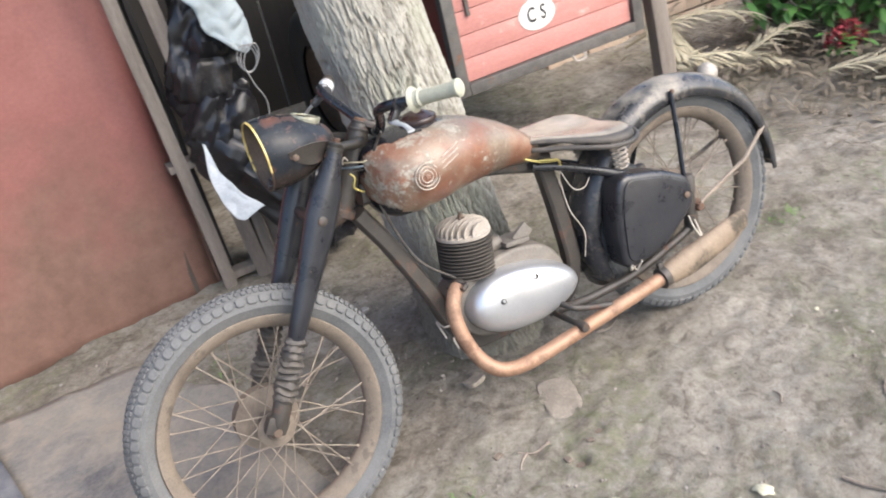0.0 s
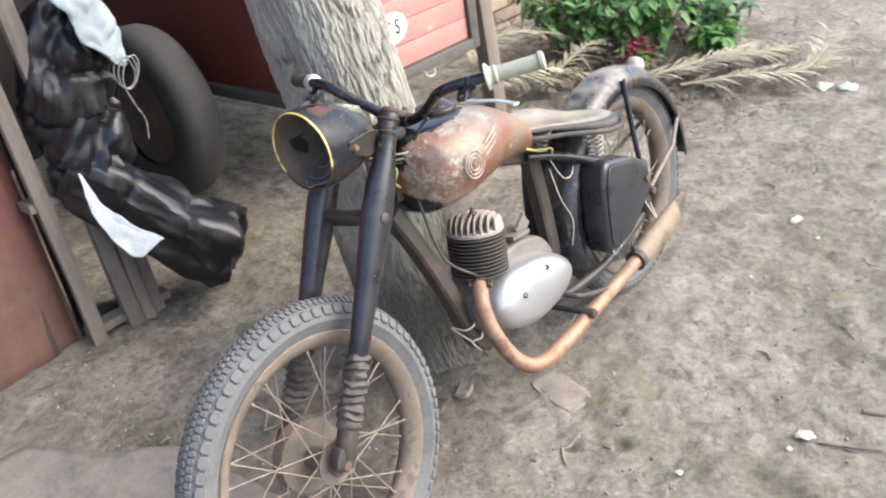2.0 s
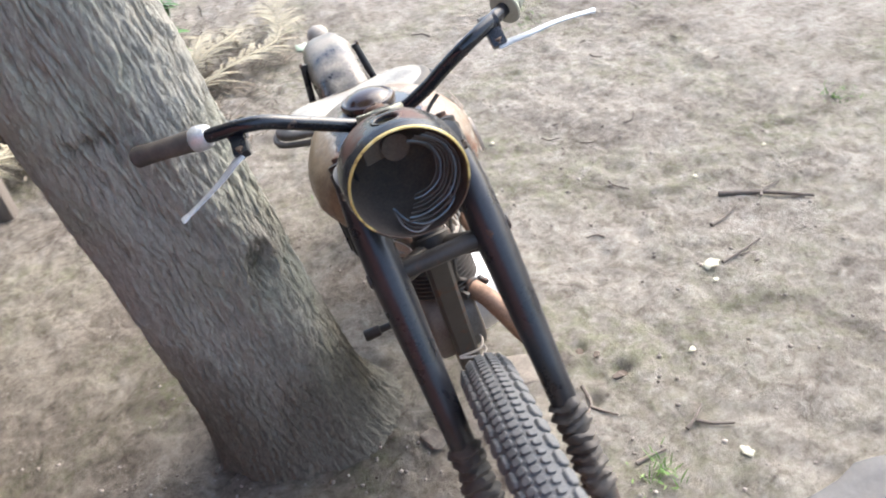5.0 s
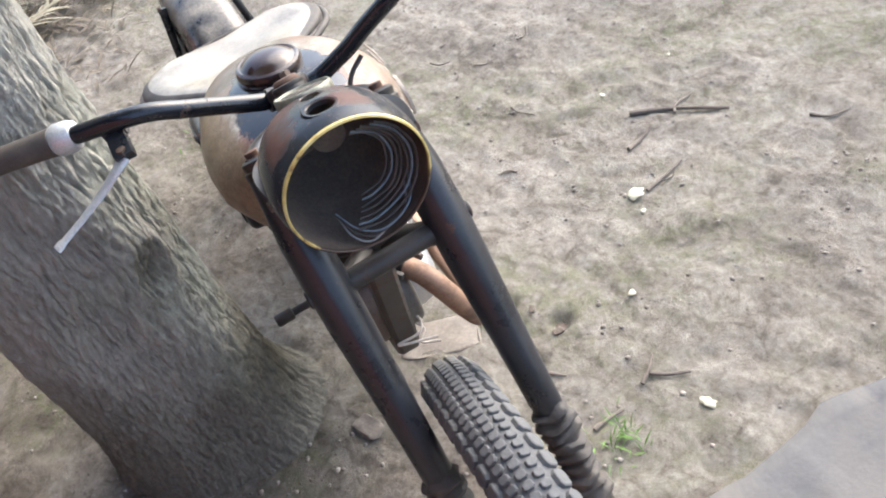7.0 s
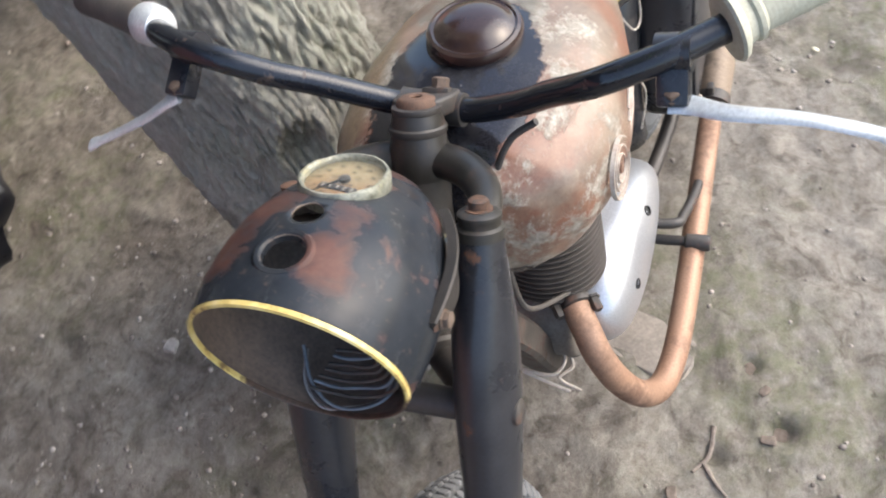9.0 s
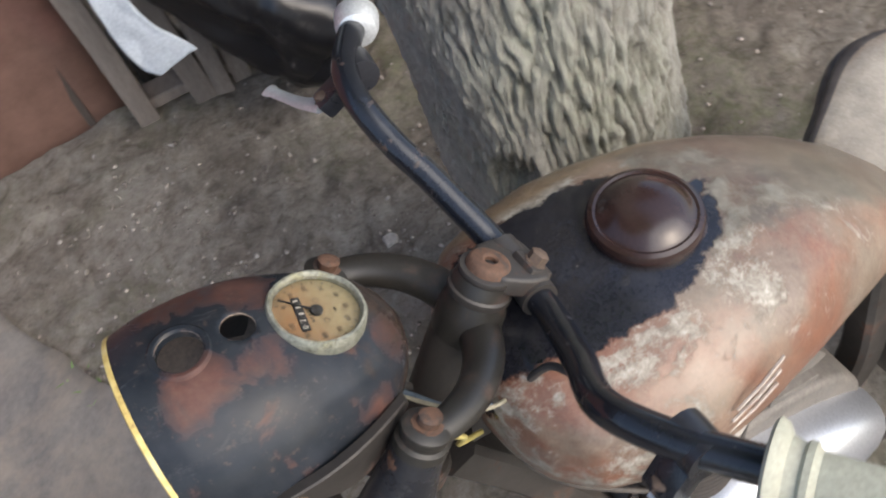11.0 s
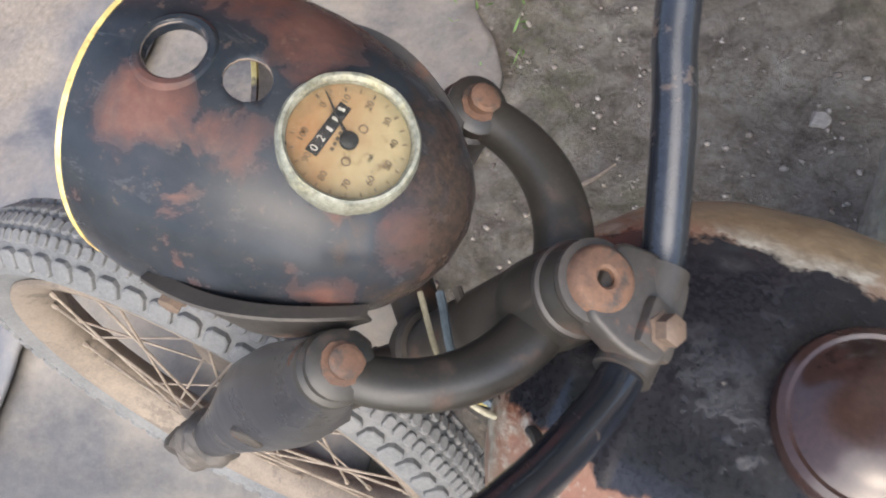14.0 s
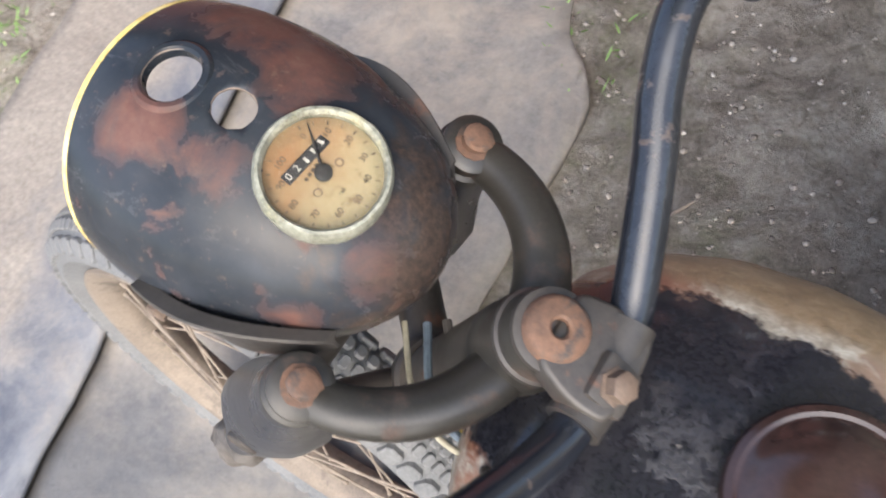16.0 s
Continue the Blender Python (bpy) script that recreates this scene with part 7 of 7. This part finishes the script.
def build_plant(at, height, seed, leaves, flowers, leaf=0.07):
    rr = random.Random(seed)
    root = thing("flowering_plant", "bushy green plant with small red flowers" if flowers else "bushy green leafy plant", "plant", Matrix.Translation(at), group="plants by the wall")
    stems, fol, flo = bmesh.new(), bmesh.new(), bmesh.new()
    for k in range(11):
        a, lean = rr.uniform(0, 6.28), rr.uniform(0.15, 0.75)
        top = Vector((math.cos(a) * lean, math.sin(a) * lean, 1)).normalized() * height * rr.uniform(0.6, 1.05)
        pts = curve([Vector((0, 0, -0.02)), top * 0.5 + Vector((0, 0, height * 0.1)), top], 4)
        tube(stems, pts, 0.0048, 5)
        for j in range(leaves // 11):
            f = rr.uniform(0.42, 1.0)
            p = pts[int(f * (len(pts) - 1))]
            d = Vector((rr.uniform(-1, 1), rr.uniform(-1, 1), rr.uniform(-0.5, 0.5))).normalized()
            leaf_faces(fol, p + d * 0.01, d, Vector((0, 0, 1)), leaf * rr.uniform(0.6, 1.25), leaf * rr.uniform(0.3, 0.5))
        if flowers:
            for j in range(flowers // 11 + 1):
                f = rr.uniform(0.4, 1.0)
                p = pts[int(f * (len(pts) - 1))] + Vector((rr.uniform(-1, 1), rr.uniform(-1, 1), rr.uniform(-0.6, 1))) * 0.03
                for _ in range(5):
                    d = Vector((rr.uniform(-1, 1), rr.uniform(-1, 1), rr.uniform(-0.4, 1))).normalized()
                    leaf_faces(flo, p, d, Vector((0.1, 0, 1)), 0.022, 0.014)
    part("stalk", stems, TWIG, root)
    part("foliage", fol, PLANT, root, "", True, 70)
    if flowers:
        part("blossom", flo, PETAL, root, "small red blossom", True, 70)
    else:
        flo.free()


rr = random.Random(21)
for k, (x, y, h, fl) in enumerate(((3.0, 1.4, 0.46, 10), (3.25, 1.25, 0.45, 8), (3.05, 1.75, 0.6, 0), (3.45, 1.05, 0.36, 8), (3.4, 1.5, 0.55, 6), (3.7, 1.2, 0.45, 0), (3.55, 1.95, 0.6, 0), (3.25, 1.5, 0.52, 0), (2.95, 1.58, 0.5, 4), (3.6, 1.6, 0.55, 0), (3.85, 1.45, 0.5, 0), (3.3, 0.98, 0.2, 0), (2.98, 1.22, 0.17, 150))):
    build_plant((x, y, lift(x, y)), h, 40 + k, 40 if fl > 100 else 190, fl, 0.085)


def build_frond(pts, seed, length=0.13, label="dried straw-coloured palm-like frond"):
    rr = random.Random(seed)
    root = thing("dried_frond", label, "dead leaf", group="dried fronds")
    c = curve(pts, 12)
    bm = bmesh.new()
    tube(bm, c, [0.007 * (1 - 0.7 * i / len(c)) for i in range(len(c))], 6)
    part("frond_stem", bm, STRAW, root)
    bm = bmesh.new()
    for i in range(2, len(c) - 1):
        t = (c[i + 1] - c[i]).normalized()
        for s in (-1, 1):
            d = (t * 0.75 + t.cross((0, 0, 1)).normalized() * s * rr.uniform(0.5, 0.9) + Vector((0, 0, rr.uniform(-0.05, 0.35)))).normalized()
            leaf_faces(bm, c[i], d, Vector((0, 0, 1)), length * rr.uniform(0.6, 1.15), 0.011)
    part("frond_leaf", bm, STRAW, root)


build_frond([(2.75, 0.85, 0.06), (2.92, 0.62, 0.08), (3.08, 0.45, 0.07), (3.25, 0.42, 0.11), (3.45, 0.48, 0.14)], 1, 0.16)
build_frond([(2.8, 0.95, 0.05), (2.95, 0.75, 0.13), (3.15, 0.62, 0.12), (3.35, 0.62, 0.08)], 2, 0.15)
build_frond([(2.7, 1.1, 0.05), (2.85, 0.92, 0.1), (3.05, 0.8, 0.12), (3.3, 0.78, 0.1)], 3, 0.14)
build_frond([(2.3, 1.75, 0.3), (2.36, 1.62, 0.2), (2.45, 1.5, 0.12), (2.6, 1.42, 0.08)], 5, 0.13)
build_frond([(2.28, 1.62, 0.12), (2.42, 1.5, 0.15), (2.6, 1.42, 0.12), (2.75, 1.3, 0.05)], 6, 0.12)
build_frond([(2.3, 1.9, 0.16), (2.45, 1.78, 0.24), (2.62, 1.66, 0.27), (2.8, 1.6, 0.22)], 8, 0.15)
build_frond([(2.5, 1.45, 0.04), (2.66, 1.4, 0.14), (2.85, 1.38, 0.18), (3.05, 1.42, 0.12)], 9, 0.13)
build_frond([(2.4, 1.9, 0.4), (2.45, 1.8, 0.3), (2.5, 1.7, 0.15), (2.55, 1.6, 0.05)], 7, 0.14)

# dry litter below the plants
bm = bmesh.new()
rr = random.Random(3)
for k in range(2600):
    x, y = rr.gauss(3.0, 0.42), rr.gauss(1.15, 0.4)
    if y < 0.35 + 0.25 * (3.2 - x) * 0.5 or x < 2.25:
        continue
    d = Vector((rr.uniform(-1, 1), rr.uniform(-1, 1), rr.uniform(-0.1, 0.35))).normalized()
    leaf_faces(bm, Vector((x, y, lift(x, y) + rr.uniform(0.003, 0.03) + max(0.0, y - 0.8) * 0.22 * rr.random())), d, Vector((0, 0, 1)), rr.uniform(0.035, 0.11), rr.uniform(0.004, 0.017))
litter = part("dry_litter", bm, surface("brown_dead_leaves", (0.05, 0.04, 0.029), (0.19, 0.155, 0.11), 9, (0.75, 0.95), 0, 100, 0.3, 0.001), None, "", True, 70)
tagged(litter, "brown dead leaves and stalks below the plants", "leaf litter", kind="stuff")


# ---- loose things on the ground ----
def twig(pts, r, seed, label="thin grey dead twig on the earth"):
    rr = random.Random(seed)
    c = curve([(x, y, lift(x, y) + r * 0.8 + rr.uniform(0, 0.004)) for x, y in pts], 5)
    bm = bmesh.new()
    tube(bm, c, [r * (1 - 0.55 * i / len(c)) * rr.uniform(0.85, 1.15) for i in range(len(c))], 7)
    ob = part("twig", bm, TWIG, None, label)
    return tagged(ob, label, "twig", group="twigs on the earth")


twig([(1.185, -0.686), (1.136, -0.793), (1.055, -0.896)], 0.008, 1)
twig([(1.12, -0.78), (1.15, -0.8), (1.175, -0.86)], 0.004, 2)
twig([(0.905, -0.565), (0.926, -0.623), (0.955, -0.69)], 0.0045, 3)
twig([(1.055, -0.605), (1.08, -0.652), (1.104, -0.697)], 0.006, 4)
twig([(0.421, -0.255), (0.443, -0.283), (0.475, -0.31)], 0.004, 5)
twig([(0.435, -0.28), (0.419, -0.312), (0.403, -0.35)], 0.005, 6)
twig([(0.374, -0.126), (0.382, -0.159), (0.385, -0.194)], 0.005, 7, "short pale broken twig on the earth")
twig([(0.618, -0.097), (0.571, -0.1), (0.534, -0.081)], 0.005, 8)
twig([(0.555, -0.094), (0.528, -0.117), (0.51, -0.14)], 0.004, 9)
twig([(1.371, 1.75), (1.323, 1.618), (1.235, 1.536)], 0.007, 10)
twig([(1.117, 1.537), (1.2, 1.539), (1.301, 1.579)], 0.006, 11)
twig([(0.18, 0.6), (0.208, 0.628), (0.233, 0.668)], 0.005, 12)
twig([(0.175, 0.595), (0.195, 0.583), (0.218, 0.573)], 0.0055, 13, "short pale broken twig on the earth")
twig([(-0.018, 0.8), (-0.003, 0.795), (0.012, 0.787)], 0.006, 14, "short pale broken twig on the earth")
rr = random.Random(12)
for k in range(26):
    x, y, a = rr.uniform(0.9, 3.0), rr.uniform(-1.1, 0.7), rr.uniform(0, 6.28)
    ln = rr.uniform(0.03, 0.09)
    twig([(x, y), (x + ln * 0.5 * math.cos(a), y + ln * 0.5 * math.sin(a)), (x + ln * math.cos(a + 0.4), y + ln * math.sin(a + 0.4))], rr.uniform(0.002, 0.0042), 60 + k)


def fallen_leaf(x, y, size, turn, label, mat=LEAF_PALE):
    bm = bmesh.new()
    n = 14
    c = bm.verts.new((0, 0, 0.002))
    lr = random.Random(int(turn * 7 + size * 9000))
    rim = [bm.verts.new((size * k * math.cos(t), size * 0.72 * k * math.sin(t), 0.002 + 0.006 * size / 0.03 * lr.random())) for t, k in ((2 * math.pi * i / n, lr.uniform(0.62, 1.15)) for i in range(n))]
    for i in range(n):
        bm.faces.new((c, rim[i], rim[(i + 1) % n]))
    ob = part("fallen_leaf", bm, mat, None, label)
    ob.matrix_basis = pose(x, y, lift(x, y) + 0.003, 0, 0, turn)
    sol = ob.modifiers.new("thickness", "SOLIDIFY")
    sol.thickness = 0.0012
    return tagged(ob, label, "leaf", group="fallen leaves")


fallen_leaf(0.903, -0.535, 0.025, -60, "yellowish white fallen leaf on the earth")
fallen_leaf(1.872, -0.076, 0.032, 10, "round white fallen leaf on the earth")
fallen_leaf(0.324, -0.336, 0.017, 30, "small pale fallen leaf on the earth")
fallen_leaf(-0.535, 0.02, 0.016, 70, "small yellow fallen leaf on the blue-grey sheet")
GREEN_PALE = surface("pale_green_leaf_underside", (0.36, 0.45, 0.33), (0.5, 0.6, 0.46), 40, (0.6, 0.8), 0, 200, 0.2)
fallen_leaf(3.09, 0.345, 0.05, 0, "pale green fallen leaf beside the dried frond", GREEN_PALE)
fallen_leaf(3.1, 0.25, 0.055, 40, "pale green fallen leaf beside the dried frond", GREEN_PALE)
for k in range(9):
    fallen_leaf(rr.uniform(0.6, 2.6), rr.uniform(-1.0, -0.1), rr.uniform(0.006, 0.011), rr.uniform(0, 360), "tiny pale leaf scrap on the earth")


def stone(name, at, size, seed, label, category, mat=STONE):
    bm = bmesh.new()
    bmesh.ops.create_icosphere(bm, subdivisions=3, radius=1.0)
    for v in bm.verts:
        c = v.co
        v.co = Vector((math.copysign(abs(c.x) ** 0.4, c.x) * size[0], math.copysign(abs(c.y) ** 0.4, c.y) * size[1], math.copysign(abs(c.z) ** 0.55, c.z) * size[2]))
        v.co += noise.noise_vector(v.co * (0.55 / min(size)) + Vector((seed, 0, 0))) * min(size) * 0.75
    ob = part(name, bm, mat, None, label, True, 50)
    ob.matrix_basis = pose(at[0], at[1], lift(at[0], at[1]) + size[2] * 0.45, 0, 0, at[2])
    return tagged(ob, label, category)


stone("flat_stone", (0.735, 0.04, 75), (0.085, 0.05, 0.0065), 2, "flat brown-grey stone below the exhaust pipe", "stone")
stone("small_stone", (0.585, 0.25, 20), (0.03, 0.02, 0.009), 5, "small pale stone near the tree foot", "stone")
stone("small_stone", (0.478, 0.85, 0), (0.014, 0.011, 0.006), 6, "small pale pebble on the earth", "stone", surface("pale_pebble", (0.24, 0.215, 0.19), (0.38, 0.35, 0.31), 30, (0.8, 0.95), 0, 150, 0.3))
CLOD = surface("dark_earth_clod", (0.09, 0.07, 0.055), (0.21, 0.17, 0.135), 26, (0.9, 1.0), 0, 160, 0.6, 0.004)
for k, (x, y, s) in enumerate(((0.643, -0.199, 0.014), (0.739, -0.132, 0.012), (0.62, -0.18, 0.009), (0.7, -0.16, 0.008), (0.49, -0.06, 0.01))):
    stone("earth_clod", (x, y, 50 * k), (s * 1.3, s * 0.9, s * 0.45), 9 + k, "dark crumbled clod of earth", "clod", CLOD)


def build_gravel():
    """Crumbs, chips and pebbles over the earth, too many to count."""
    rr = random.Random(5)
    base = []
    for k in range(5):
        bm = bmesh.new()
        bmesh.ops.create_icosphere(bm, subdivisions=1, radius=1.0)
        for v in bm.verts:
            v.co *= 1 + 0.35 * noise.noise(v.co * 1.7 + Vector((k * 3, 0, 0)))
            v.co.z *= 0.6
        base.append(([v.co.copy() for v in bm.verts], [[v.index for v in f.verts] for f in bm.faces]))
        bm.free()
    verts, faces = [], []
    n = 0
    while n < 8000:
        x, y = (rr.uniform(-0.2, 0.75), rr.uniform(0.3, 1.35)) if n % 6 < 1 else (rr.uniform(-1.6, 3.0), rr.uniform(-1.1, 2.0))
        dens = noise.noise(Vector((x * 2.2, y * 2.2, 1.0))) * 0.5 + 0.5
        if rr.random() > dens + 0.1:
            continue
        n += 1
        s = 0.0013 + 0.0046 * rr.random() ** 4
        vs, fs = base[rr.randrange(5)]
        t = pose(x, y, lift(x, y) + s * 0.25, rr.uniform(-20, 20), rr.uniform(-20, 20), rr.uniform(0, 360)) @ Matrix.Diagonal((s * rr.uniform(0.8, 1.5), s, s, 1))
        o = len(verts)
        verts += [tuple(t @ v) for v in vs]
        faces += [[o + i for i in f] for f in fs]
    me = bpy.data.meshes.new("gravel")
    me.from_pydata(verts, [], faces)
    me.shade_smooth()
    m, nt, b, co = tree_of("mixed_crumbs")
    geo = nt.nodes.new("ShaderNodeNewGeometry")
    col = ramp_of(nt, geo.outputs["Random Per Island"], [(0.0, (0.14, 0.118, 0.1)), (0.5, (0.28, 0.245, 0.21)), (0.9, (0.34, 0.305, 0.265)), (1.0, (0.4, 0.37, 0.33))])
    nt.links.new(col, b.inputs["Base Color"])
    b.inputs["Roughness"].default_value = 0.92
    me.materials.append(m)
    ob = new("gravel", me)
    tagged(ob, "loose crumbs of earth and pale pebbles", "gravel", kind="stuff")


build_gravel()


def build_grass():
    bm = bmesh.new()
    rr = random.Random(8)
    for cx, cy, rad, n in ((0.335, -0.16, 0.035, 60), (1.771, 0.339, 0.05, 45), (2.676, -0.555, 0.12, 60), (2.247, 0.026, 0.1, 50), (3.111, -0.713, 0.1, 50), (1.527, -1.249, 0.05, 50), (-1.27, 0.32, 0.13, 150), (-0.08, 0.86, 0.1, 25), (2.2, 0.3, 0.1, 30)):
        for _ in range(n):
            x, y = rr.gauss(cx, rad * 0.6), rr.gauss(cy, rad * 0.6)
            d = Vector((rr.uniform(-1, 1), rr.uniform(-1, 1), rr.uniform(0.5, 1.6))).normalized()
            leaf_faces(bm, Vector((x, y, lift(x, y) - 0.002)), d, Vector((0.3, 0.2, 1)).normalized(), rr.uniform(0.015, 0.04), rr.uniform(0.002, 0.0045))
    ob = part("grass", bm, surface("grass_blade", (0.1, 0.2, 0.04), (0.2, 0.34, 0.09), 12, (0.5, 0.7), 0, 100, 0.1), None, "", True, 70)
    tagged(ob, "small scattered tufts of green grass", "grass", kind="stuff")


build_grass()
